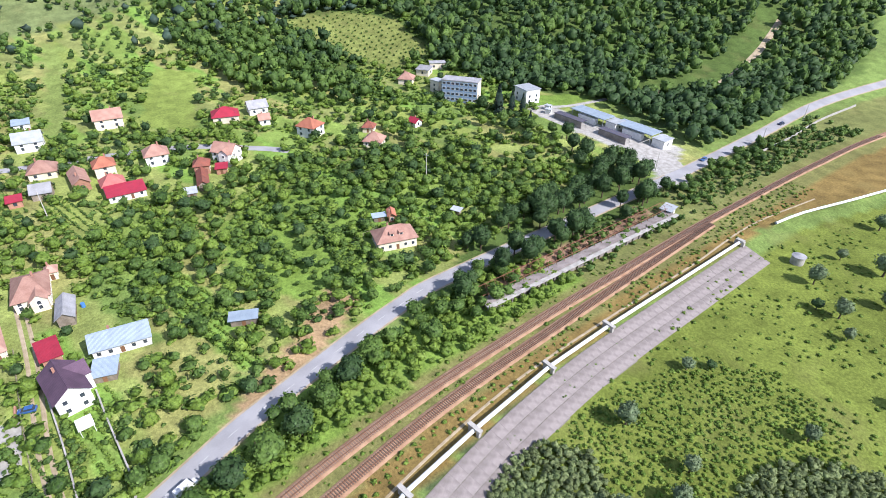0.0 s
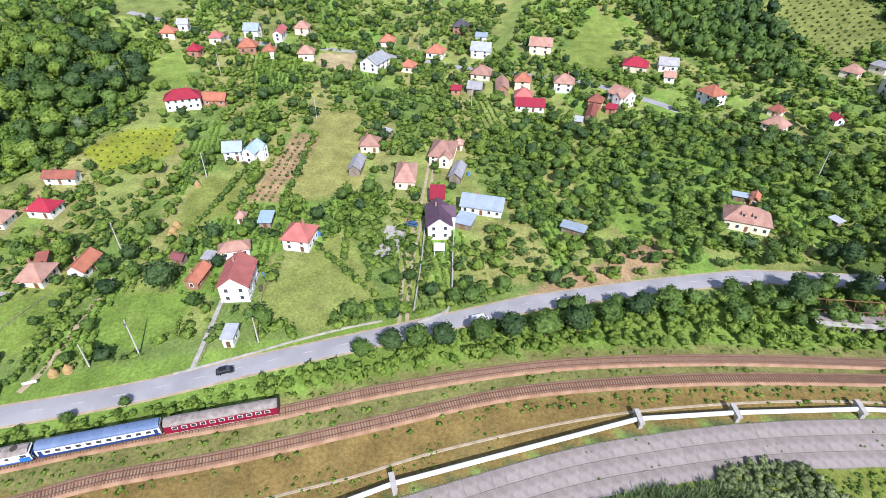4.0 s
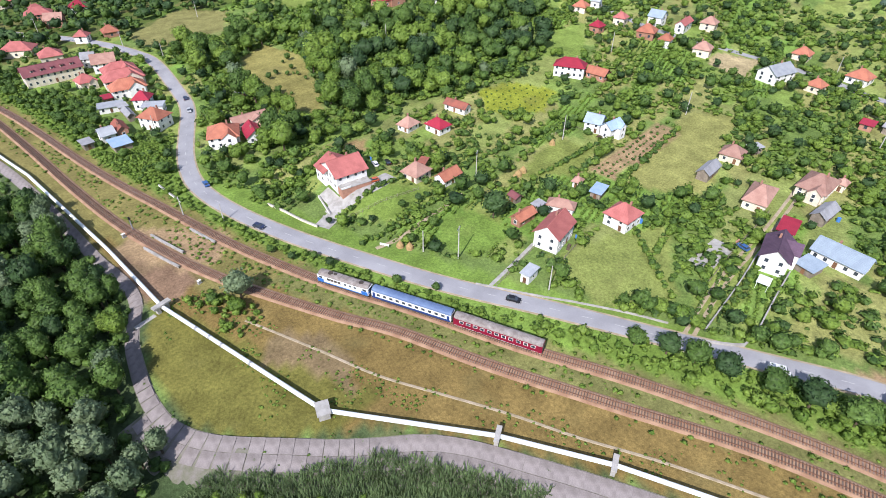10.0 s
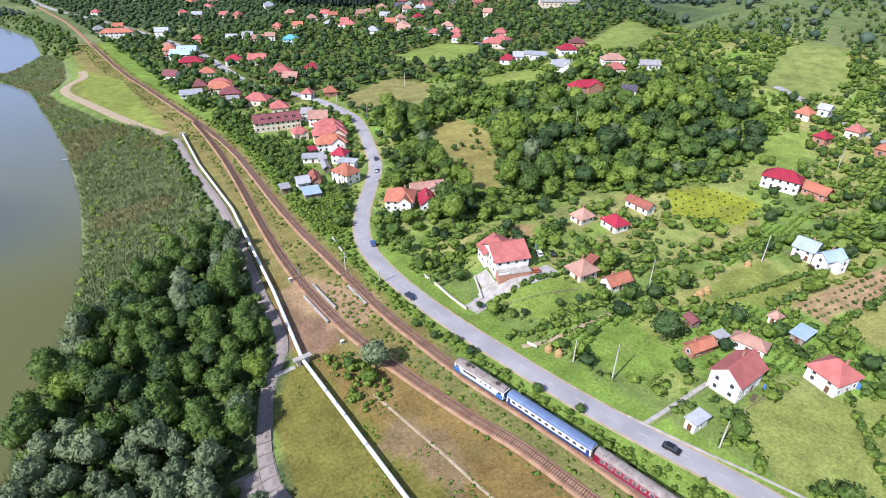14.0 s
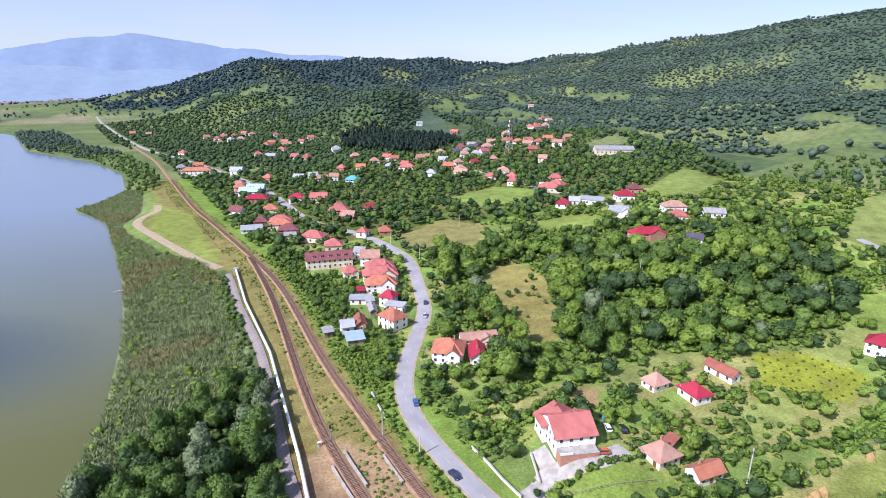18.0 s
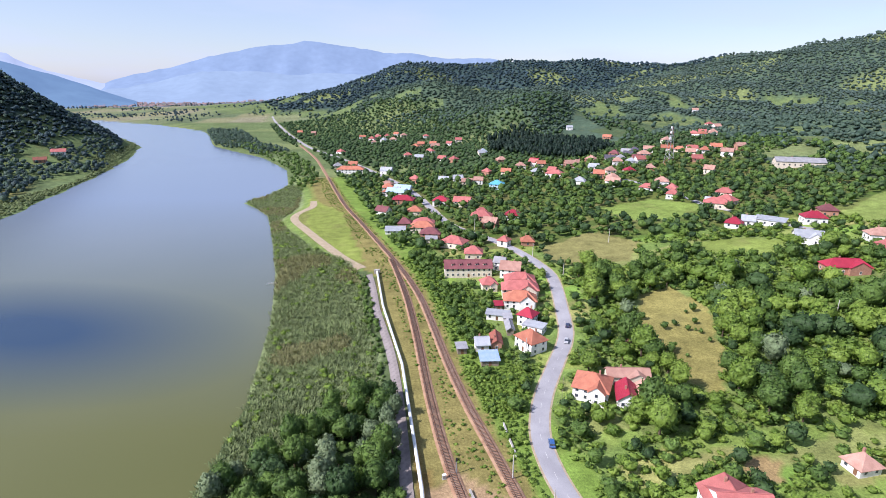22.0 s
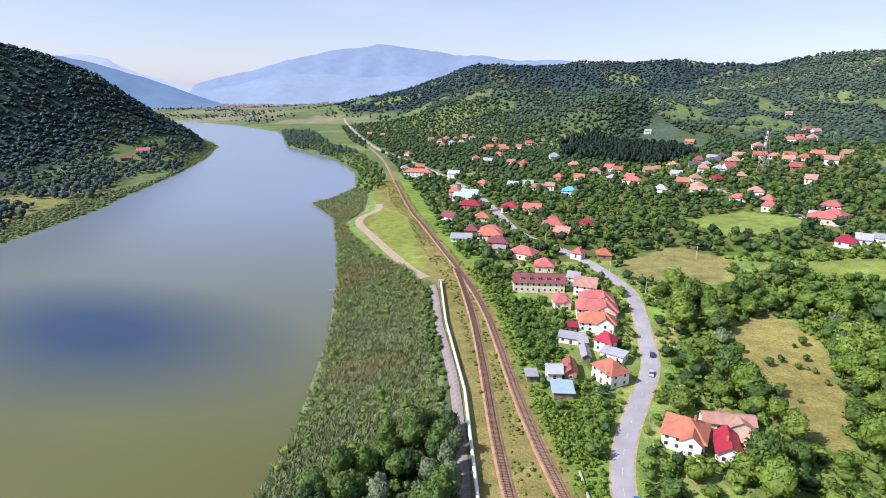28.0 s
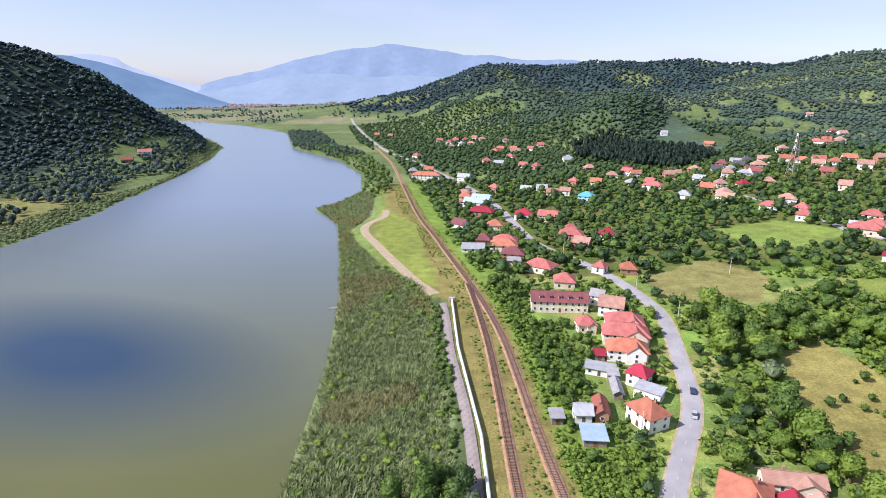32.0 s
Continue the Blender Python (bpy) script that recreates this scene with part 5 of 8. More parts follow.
house(269, 565, -9, 9.8, 7.9, 5.2, "hip", "palegrey", "white", 2, "house")
house(257, 573, -8, 11.4, 8.9, 5.2, "hip", "pink", "white", 1, "house")
house(215, 482, -44, 13.0, 7.8, 5.2, "gable", "pink", "white", 2, "house")
house(351, 588, -18, 11.2, 8.2, 5.2, "gable", "red", "white", 2, "house")
house(334, 547, -13, 10.3, 9.3, 3.6, "gable", "red", "brick", 1, "house")
house(233, 450, -37, 11.9, 7.9, 3.6, "hip", "red", "white", 2, "house")
house(278, 405, -41, 12.6, 8.6, 3.6, "hip", "red", "cream", 2, "house")
house(428, 699, -3, 10.5, 8.1, 5.2, "hip", "orange", "white", 1, "house")
house(441, 697, -19, 10.6, 7.6, 5.2, "hip", "pink", "white", 1, "house")

# ---- bank, pipe supports, ramp ----
def tube(name, p0, p1, r0, r1, material, parent, seg=8, label=""):
    p0, p1 = Vector(p0), Vector(p1)
    bm = bmesh.new()
    m = Matrix.Translation((p0 + p1) / 2) @ (p1 - p0).to_track_quat("Z", "Y").to_matrix().to_4x4()
    bmesh.ops.create_cone(bm, cap_ends=True, segments=seg, radius1=r0, radius2=r1, depth=(p1 - p0).length, matrix=m)
    return part(name, bm, material, parent, label)


def block(name, x0, x1, y0, y1, z0, z1, material, parent, label="", bevel=0.03):
    return part(name, box_mesh(name, (x0, x1, y0, y1, z0, z1), bevel=bevel), material, parent, label)


M_RUST = surface("rusty_steel", (0.26, 0.11, 0.065), (0.17, 0.08, 0.05), 1.5, 0.85, 0.3)
M_GALV = surface("grey_steel", (0.45, 0.46, 0.47), (0.36, 0.37, 0.38), 1.0, 0.55, metal=0.5)
bank = tagged(new("concrete_bank"), "sloping bank of weathered purple-grey concrete slabs", "bank", kind="structure")
slope = BANK[(BANK[:, 1] > -262) & (BANK[:, 1] < 296)]
slope = smooth_line(slope[::2], 3.0)
joint = surface("joint_dirt", (0.215, 0.195, 0.17), (0.15, 0.15, 0.10), 0.6, 0.95, fine=5)
for lo_y, hi_y, reach in ((-400, 42, (1.0, 2.2, 4, 6, 8, 10, 12.2)), (42, 78, (1.0, 2.2, 4.9)), (78, 300, (0.8, 2.2, 4.6))):
    sel = slope[(slope[:, 1] >= lo_y - 2) & (slope[:, 1] < hi_y + 2)]
    sweep("bank_bed", sel, [(o, 0.05) for o in reach][::-1], joint, bank)
tilt = math.degrees(math.atan(2.6 / 11.0))
slab = box_mesh("slab", (-1.585, 1.585, -1.785, 1.785, -0.08, 0.06), material=M_CONCRETE, bevel=0.02)
pts, dirs = along(slope, 3.2)
for k in range(len(pts)):
    px_, py_ = pts[k]
    rows = (3.0, 6.6, 10.2) if py_ < -36 else (3.0, 6.6) if py_ < 24 else ((3.0, 6.6) if py_ < 42 else ((3.0,) if py_ < 78 else (2.7,)))
    for off in rows:
        cx, cy = px_ - dirs[k, 1] * off, py_ + dirs[k, 0] * off
        o = new("slab", slab)
        o.parent = bank
        o.matrix_basis = pose(cx, cy, zg(cx, cy) + 0.12, 0, 0, math.degrees(math.atan2(dirs[k, 1], dirs[k, 0]))) @ pose(0, 0, 0, -tilt + random.uniform(-0.3, 0.3), random.uniform(-0.3, 0.3), random.uniform(-0.5, 0.5))
        o.matrix_basis = o.matrix_basis @ Matrix.Translation((0, 0, random.uniform(-0.012, 0.012)))

for (x, y, z), (x2, y2, z2) in zip(PIPE_A[5:-1], PIPE_A[6:]):
    ang = math.degrees(math.atan2(y2 - y, x2 - x))
    anchor = (x, y) == (18.6, 12)
    s = tagged(new("pipe_support"), "large concrete anchor block clasping the white pipe" if anchor else "grey concrete saddle clasping the white pipe", "pipe support", "pipe supports")
    s.matrix_basis = pose(x, y, zg(x, y), 0, 0, ang + (30 if anchor else 0))
    w = 1.6 if anchor else 0.6
    block("saddle", -w, w, -2.1, 2.1, 1.95, 2.45 if not anchor else 2.3, M_CONCRETE2, s)
    for side in (-1, 1):
        block("leg", -w * 0.8, w * 0.8, side * 1.35 - 0.45, side * 1.35 + 0.45, -0.8, 1.96, M_CONCRETE2, s)
for x, y, ang, length in ((8.3, 72, 10, 5.2), (84, -256, 0, 3.0), (-6, 293, 0, 3.0)):
    s = tagged(new("pipe_support"), "concrete beam across the white pipe", "pipe support", "pipe supports")
    s.matrix_basis = pose(x, y, 0, 0, 0, ang)
    block("saddle", -length / 2, length / 2, -0.8, 0.8, 1.96, 2.5, M_CONCRETE2, s)
    for side in (-1, 1):
        block("leg", side * 1.3 - 0.5, side * 1.3 + 0.5, -0.6, 0.6, -1.0, 1.97, M_CONCRETE2, s)
    if y == 72:
        block("footbridge", -8.5, -2.5, -0.7, 0.7, -0.4, 0.1, M_CONCRETE2, s, "concrete footpath to the lake")
collar = tagged(new("pipe_cover"), "white pipe wrapping with torn joints", "pipe cover")
for f in (0.25, 0.34, 0.42, 0.6):
    a, b = np.array(PIPE_A[4]), np.array(PIPE_A[5])
    c = a + (b - a) * f
    d = (b - a) / np.linalg.norm(b - a)
    tube("collar", c - d * 0.35, c + d * 0.35, 0.62, 0.62, M_GALV, collar, 14)
second = tagged(new("pipeline"), "white water pipe continuing beyond the culvert", "pipeline")
run = smooth_line([(83, -282, 1.2), (80.5, -300, 1.2), (73, -330, 1.2), (66, -360, 1.2), (40, -470, 1.2)], 8)
sweep("pipe", run, ring, M_PIPE, second, closed=True, smooth=True)

ramp = tagged(new("loading_ramp"), "long concrete loading ramp with rusty steel frames", "loading ramp")
ramp.matrix_basis = pose(110.6, -153, zg(112, -200), 0, 0, -90.4)
block("body", 0, 101, -0.4, 4.6, -1.5, 2.0, M_CONCRETE, ramp, "old concrete retaining body")
block("coping", -0.4, 101.4, -1.1, 0.6, 2.0, 2.3, M_CONCRETE2, ramp, "pale concrete edge")
block("track_slab", 0.0, 101, 1.4, 2.6, 2.0, 2.25, M_CONCRETE, ramp, "pale concrete running strip")
for k in range(26):
    u = 2 + k * 3.9
    block("buttress", u - 0.25, u + 0.25, -0.9, -0.4, -1.5, 2.0, M_CONCRETE, ramp)
for k in range(25):
    u = 3 + k * 4.0
    tube("post", (u, 3.9, 2.0), (u, 3.9, 3.6), 0.09, 0.09, M_RUST, ramp, 6)
    tube("strut", (u, 3.9, 3.5), (u + 1.9, 7.5, 4.6), 0.07, 0.07, M_RUST, ramp, 6)
    tube("brace", (u + 2.0, 7.5, 4.6), (u + 4.0, 3.9, 3.5), 0.06, 0.06, M_RUST, ramp, 6)
block("rail_beam", 1, 100, 3.82, 3.98, 3.5, 3.66, M_RUST, ramp, "rusty steel beam")
block("rail_beam", 1, 100, 7.42, 7.58, 4.5, 4.66, M_RUST, ramp, "rusty steel beam")

# ---- bridge, cabinets, hut, pier, tower ----
def parapet(line, y0, y1, off):
    sel = line[(line[:, 1] > y0) & (line[:, 1] < y1)]
    d = np.gradient(sel, axis=0)
    d /= np.linalg.norm(d, axis=1)[:, None]
    p = sel + np.column_stack([-d[:, 1], d[:, 0]]) * off
    ob = tagged(new("bridge_parapet"), "pale concrete parapet of a small rail bridge", "parapet", "bridge parapets")
    sweep("wall", flat(p, 0.0), [(0.22, -1.5), (0.22, 0.75), (-0.22, 0.75), (-0.22, -1.5)], M_CONCRETE2, ob, closed=True)
    sweep("cap", flat(p, 0.75), [(0.32, 0.0), (0.32, 0.14), (-0.32, 0.14), (-0.32, 0.0)], M_CONCRETE2, ob, "pale worn cap", closed=True)


parapet(RAIL_L, 86, 107, 2.7)
parapet(RAIL_L, 88, 110, -2.7)
parapet(RAIL_R, 90, 106, 2.6)
for x, y, tall in ((14.7, 114.9, 1.4), (20.8, 75.5, 1.1)):
    c = tagged(new("relay_cabinet"), "small pale grey trackside relay cabinet", "cabinet", "relay cabinets")
    c.matrix_basis = pose(x, y, 0, 0, 0, 15)
    block("body", -0.5, 0.5, -0.35, 0.35, 0.15, tall, M_GALV, c)
    block("plinth", -0.6, 0.6, -0.45, 0.45, -0.3, 0.15, M_CONCRETE2, c)
    block("lid", -0.58, 0.58, -0.43, 0.43, tall, tall + 0.08, M_PIPE, c)
mast = tagged(new("railway_signal"), "grey railway signal mast beside the track", "signal")
mast.matrix_basis = pose(18.4, 116.6, 0)
tube("mast", (0, 0, -0.3), (0, 0, 5.2), 0.09, 0.07, M_GALV, mast)
block("head", -0.28, 0.28, -0.14, 0.14, 4.3, 5.4, surface("black_paint", (0.03, 0.03, 0.03), rough=0.6), mast)
block("ladder", -0.22, 0.22, 0.12, 0.18, 0.2, 4.4, M_GALV, mast)
hut = tagged(new("round_hut"), "round grey concrete hut with a low conical cap", "hut")
hut.matrix_basis = pose(66.5, -266, zg(66.5, -266))
bm = bmesh.new()
bmesh.ops.create_cone(bm, cap_ends=True, segments=20, radius1=2.3, radius2=2.3, depth=3.6, matrix=Matrix.Translation((0, 0, 1.4)))
part("wall", bm, M_CONCRETE2, hut)
bm = bmesh.new()
bmesh.ops.create_cone(bm, cap_ends=True, segments=20, radius1=2.55, radius2=0.3, depth=0.7, matrix=Matrix.Translation((0, 0, 3.55)))
part("roof", bm, ROOFS["grey"], hut)
part("door", DOOR, None, hut).matrix_basis = pose(0, -2.3, -0.1)
pier = tagged(new("pier"), "short plank jetty on the lake shore", "jetty")
pier.matrix_basis = pose(-60, 291, -3, 0, 0, 35)
for k in range(12):
    block("plank", -5 + k * 0.5, -4.56 + k * 0.5, -0.6, 0.6, 0.45, 0.52, WALLS["wood"], pier, bevel=0.01)
for sx in (-4.7, -1.5, 0.8):
    for sy in (-0.5, 0.5):
        tube("pile", (sx, sy, -1.5), (sx, sy, 0.5), 0.09, 0.08, WALLS["wood"], pier, 6)
boat = tagged(new("rowing_boat"), "small white rowing boat moored at the jetty", "boat")
boat.matrix_basis = pose(-66.5, 288.5, -3.1, 0, 0, 20)
bm = bmesh.new()
secs = [[(x, s * w * f, z) for s, f, z in ((-1, 1.0, 0.55), (-1, 0.7, 0.1), (0, 0, 0.0), (1, 0.7, 0.1), (1, 1.0, 0.55))] for x, w in ((-2.2, 0.5), (-1.0, 0.75), (0.6, 0.8), (1.7, 0.5), (2.3, 0.08))]
vv = [[bm.verts.new(p) for p in s] for s in secs]
for a, b in zip(vv[:-1], vv[1:]):
    for i in range(4):
        bm.faces.new((a[i], a[i + 1], b[i + 1], b[i]))
bm.faces.new(vv[0])
bmesh.ops.solidify(bm, geom=bm.faces[:], thickness=0.06)
part("hull", bm, M_PIPE, boat)
block("bench", -0.2, 0.2, -0.7, 0.7, 0.36, 0.42, WALLS["wood"], boat)

tower = tagged(new("lattice_tower"), "tall red and white steel lattice mast in the village", "lattice mast")
tower.matrix_basis = pose(300, 542, zg(300, 542) - 0.5, 0, 0, 20)
tw = lambda z: 3.2 * (1 - z / 46) + 0.5
for sx in (-1, 1):
    for sy in (-1, 1):
        tube("leg", (sx * tw(0), sy * tw(0), 0), (sx * tw(42), sy * tw(42), 42), 0.24, 0.16, M_GALV, tower, 6)
M_TRED = surface("mast_red_paint", (0.42, 0.08, 0.06), rough=0.6)
for k in range(10):
    z0, z1 = k * 4.2, (k + 1) * 4.2
    a, b = tw(z0), tw(z1)
    for p, q in (((-a, -a, z0), (b, -b, z1)), ((a, -a, z0), (-b, -b, z1)), ((-a, a, z0), (b, b, z1)), ((-a, -a, z0), (-b, b, z1)), ((a, -a, z0), (b, b, z1)), ((-a, a, z0), (-b, -b, z1))):
        tube("brace", p, q, 0.13, 0.13, M_TRED if k % 4 < 2 else M_GALV, tower, 4)
for z in (30, 36, 41):
    block("antenna", -tw(z) - 0.5, -tw(z), -0.6, 0.6, z - 1.2, z + 1.2, M_PIPE, tower, "white antenna panel")

# ---- the apartment block and the depot ----
M_PANEL = surface("blue_panels", (0.25, 0.36, 0.52), (0.32, 0.42, 0.56), 0.6, 0.8, fine=6)
flats = tagged(new("apartment_block"), "four-storey block with pale blue panels and window bands", "building")
flats.matrix_basis = pose(266.5, -267.0, zg(266, -265), 0, 0, 36)
block("wall", -11, 11, -4.6, 4.6, -3.0, 12.4, WALLS["cream"], flats)
block("roof", -11.3, 11.3, -4.9, 4.9, 12.4, 12.8, ROOFS["grey"], flats)
BIGWIN = ring_mesh("window", 2.0, 1.5, 0.10, 0.08, M_FRAME)
BIGPANE = box_mesh("pane", (-0.9, 0.9, -0.02, 0.01, -0.64, 0.64), material=M_GLASS)
for floor in range(4):
    z = 1.7 + floor * 3.05
    for side in (-1, 1):
        block("panel_band", -10.9, 10.9, side * 4.66 - 0.05, side * 4.66 + 0.05, z - 1.75, z + 1.15, M_PANEL, flats, "blue panel band")
        for k in range(8):
            w = part("window", BIGWIN, None, flats)
            w.matrix_basis = pose(-9.5 + k * 2.7, side * 4.74, z, 0, 0, 0 if side < 0 else 180)
            part("pane", BIGPANE, None, w)


def canopy(x, y, ang, L, W):
    c = tagged(new("canopy"), "flat pale sheet-metal depot canopy on steel columns", "canopy", "depot canopies")
    c.matrix_basis = pose(x, y, zg(x, y), 0, 0, ang)
    block("roof", -L / 2, L / 2, -W / 2, W / 2, 4.4, 4.8, ROOFS["paleblue"], c)
    block("fascia", -L / 2 - 0.06, L / 2 + 0.06, -W / 2 - 0.06, -W / 2, 4.2, 4.9, M_PIPE, c)
    for i in range(5):
        for j in (-1, 1):
            tube("column", (-L / 2 + 1 + i * (L - 2) / 4, j * (W / 2 - 0.8), -1), (-L / 2 + 1 + i * (L - 2) / 4, j * (W / 2 - 0.8), 4.4), 0.14, 0.14, M_GALV, c)
    block("kiosk", -L / 4, L / 4, W / 2 - 3.0, W / 2 - 0.3, -1, 3.2, WALLS["white"], c)


canopy(201.0, -309.2, 0, 24.0, 9.5)
canopy(173.7, -313.6, 1, 24.0, 9.5)
for x, y, L, W in ((206.0, -297.0, 20.0, 5.0), (178.0, -300.5, 18.0, 5.0)):
    low = tagged(new("open_shed"), "long low open shed with a dark slate-blue roof in the depot", "shed", "depot sheds")
    low.matrix_basis = pose(x, y, zg(x, y), 0, 0, 1)
    part("roof", box_mesh("roof", (-L / 2, L / 2, -W / 2, W / 2, 3.3, 3.5), bevel=0.03), ROOFS["darkblue"], low)
    block("back_wall", -L / 2 + 0.3, L / 2 - 0.3, W / 2 - 0.4, W / 2 - 0.15, -1.0, 3.3, M_CONCRETE, low)
    for k in range(6):
        tube("post", (-L / 2 + 0.6 + k * (L - 1.2) / 5, -W / 2 + 0.4, -1.0), (-L / 2 + 0.6 + k * (L - 1.2) / 5, -W / 2 + 0.4, 3.3), 0.11, 0.11, M_GALV, low, 6)
for x, y, ang, L, W, h in ((186.5, -311.5, 1, 6.5, 8.0, 4.0), (158.5, -315.0, 1, 7.0, 8.0, 4.0), (243.0, -299.0, 172, 12.0, 10.0, 8.0)):
    house(x, y, ang, L, W, h, "flat", "palegrey", "white", 1 if h < 5 else 2, "depot office")
for x, y, ang in ((226, -300, 10), (222, -296, 20)):
    house(x, y, ang, 3.0, 2.4, 2.5, "flat", "palegrey", "white", 1, "kiosk")
# ---- train ----
M_BLUE = surface("train_blue_paint", (0.02, 0.05, 0.20), (0.02, 0.045, 0.16), 0.4, 0.45, fine=4)
M_BLUEROOF = surface("train_blue_roof", (0.10, 0.15, 0.27), (0.14, 0.20, 0.32), 0.4, 0.6, fine=4)
M_RED = surface("train_red_paint", (0.24, 0.008, 0.035), (0.19, 0.008, 0.03), 0.4, 0.5, fine=4)
M_GREYROOF = surface("train_weathered_roof", (0.30, 0.27, 0.25), (0.19, 0.16, 0.145), 0.8, 0.75, fine=4)
M_WHITE = surface("train_white_paint", (0.74, 0.75, 0.76), (0.64, 0.65, 0.66), 0.5, 0.5, fine=4)
M_UNDER = surface("underframe_grime", (0.05, 0.045, 0.04), (0.08, 0.06, 0.05), 1.0, 0.9)
M_AZURE = surface("train_azure_paint", (0.03, 0.16, 0.50), (0.03, 0.13, 0.42), 0.4, 0.45, fine=4)
seg = np.r_[0, np.cumsum(np.linalg.norm(np.diff(RAIL_R, axis=0), axis=1))]


def on_track(s):
    return np.array([np.interp(s, seg, RAIL_R[:, k]) for k in (0, 1)])


def profile_body(L, pts, taper=0.0):
    """A closed body of constant cross-section, its ends drawn in by the taper."""
    bm = bmesh.new()
    ends = []
    for x, f in ((-L / 2, 1 - taper), (-L / 2 + 0.5, 1.0), (L / 2 - 0.5, 1.0), (L / 2, 1 - taper)):
        ends.append([bm.verts.new((x, y * f, z)) for y, z in pts])
    k = len(pts)
    for a, b in zip(ends[:-1], ends[1:]):
        for i in range(k):
            bm.faces.new((a[i], b[i], b[(i + 1) % k], a[(i + 1) % k]))
    bm.faces.new(ends[0])
    bm.faces.new(ends[-1][::-1])
    bmesh.ops.recalc_face_normals(bm, faces=bm.faces[:])
    return bm


def bogie(parent, x):
    b = block("bogie", x - 1.6, x + 1.6, -1.05, 1.05, 0.45, 0.85, M_UNDER, parent, "grimy bogie frame")
    for dx in (-1.2, 1.2):
        for s in (-0.75, 0.75):
            tube("wheel", (x + dx, s - 0.07, 0.46), (x + dx, s + 0.07, 0.46), 0.46, 0.46, M_RUST, b, 16)


def vehicle(name, label, mid, L, group="train"):
    a, b = on_track(mid - L * 0.35), on_track(mid + L * 0.35)
    o = tagged(new(name), label, "locomotive" if "loco" in name else "railway coach", group)
    c = (a + b) / 2
    o.matrix_basis = pose(c[0], c[1], 0.66, 0, 0, math.degrees(math.atan2(b[1] - a[1], b[0] - a[0])))
    return o


def coach(label, mid, side, roof, stripe, sill):
    L = 24.5
    c = vehicle("passenger_coach", label, mid, L)
    part("body", profile_body(L, [(-1.41, 0.95), (-1.45, 2.0), (-1.42, 3.25), (1.42, 3.25), (1.45, 2.0), (1.41, 0.95)], 0.06), side, c)
    part("roof", profile_body(L - 0.1, [(-1.44, 3.2), (-1.34, 3.55), (-1.0, 3.86), (-0.5, 4.03), (0, 4.08), (0.5, 4.03), (1.0, 3.86), (1.34, 3.55), (1.44, 3.2)], 0.08), roof, c)
    block("underframe", -9.5, 9.5, -1.2, 1.2, 0.35, 0.97, M_UNDER, c)
    for k in range(23):
        block("roof_rib", -11.0 + k, -10.93 + k, -0.62, 0.62, 4.0, 4.1, roof, c, bevel=0.0)
    for s in (-1, 1):
        block("stripe", -12.1, 12.1, s * 1.462 - 0.02, s * 1.462 + 0.02, 1.0, 1.55, stripe, c)
        block("lower_stripe", -12.1, 12.1, s * 1.45 - 0.02, s * 1.45 + 0.02, 0.92, 1.0, sill, c)
        for k in range(11):
            w = block("window", -9.9 + k * 1.98 - 0.62, -9.9 + k * 1.98 + 0.62, s * 1.458 - 0.02, s * 1.458 + 0.02, 1.98, 2.92, M_FRAME, c)
            block("pane", -9.9 + k * 1.98 - 0.5, -9.9 + k * 1.98 + 0.5, s * 1.485 - 0.015, s * 1.485 + 0.015, 2.08, 2.84, M_GLASS, w, bevel=0.0)
        for x in (-11.4, 11.4):
            block("door", x - 0.4, x + 0.4, s * 1.455 - 0.02, s * 1.455 + 0.02, 1.0, 2.95, stripe, c)
    for x in (-8.8, 8.8):
        bogie(c, x)
    for x in (-12.2, 12.2):
        block("gangway", x - 0.2, x + 0.2, -0.6, 0.6, 1.1, 3.1, M_UNDER, c)


HEAD_S = float(np.interp(50.5, RAIL_R[:, 1], seg))
loco = vehicle("diesel_locomotive", "white and blue diesel locomotive with a grey roof", HEAD_S - 8.6, 17.2)
part("body", profile_body(17.0, [(-1.46, 1.0), (-1.5, 2.0), (-1.46, 3.3), (1.46, 3.3), (1.5, 2.0), (1.46, 1.0)], 0.12), M_WHITE, loco)
part("roof", profile_body(16.6, [(-1.48, 3.25), (-1.2, 3.75), (-0.6, 4.0), (0.6, 4.0), (1.2, 3.75), (1.48, 3.25)], 0.14), M_GREYROOF, loco)
block("underframe", -8.3, 8.3, -1.35, 1.35, 0.5, 1.02, M_UNDER, loco)
for s in (-1, 1):
    for x0, x1 in ((-8.3, -6.3), (6.3, 8.3)):
        block("blue_corner", x0, x1, s * 1.44 - 0.09, s * 1.44 + 0.09, 1.0, 2.3, M_AZURE, loco, "azure blue cab panel")
        block("cab_window", (x0 + x1) / 2 - 0.55, (x0 + x1) / 2 + 0.55, s * 1.47 - 0.05, s * 1.47 + 0.05, 2.4, 3.05, M_GLASS, loco)
    block("side_stripe", -6.2, 6.2, s * 1.5 - 0.02, s * 1.5 + 0.02, 1.0, 1.3, M_AZURE, loco)
    for k in range(4):
        block("grille", 0.5 + k * 1.2, 1.5 + k * 1.2, s * 1.5 - 0.03, s * 1.5 + 0.03, 2.2, 3.0, M_UNDER, loco)
    for k in range(3):
        block("window", -4.6 + k * 1.6, -3.9 + k * 1.6, s * 1.5 - 0.03, s * 1.5 + 0.03, 2.3, 2.9, M_GLASS, loco)
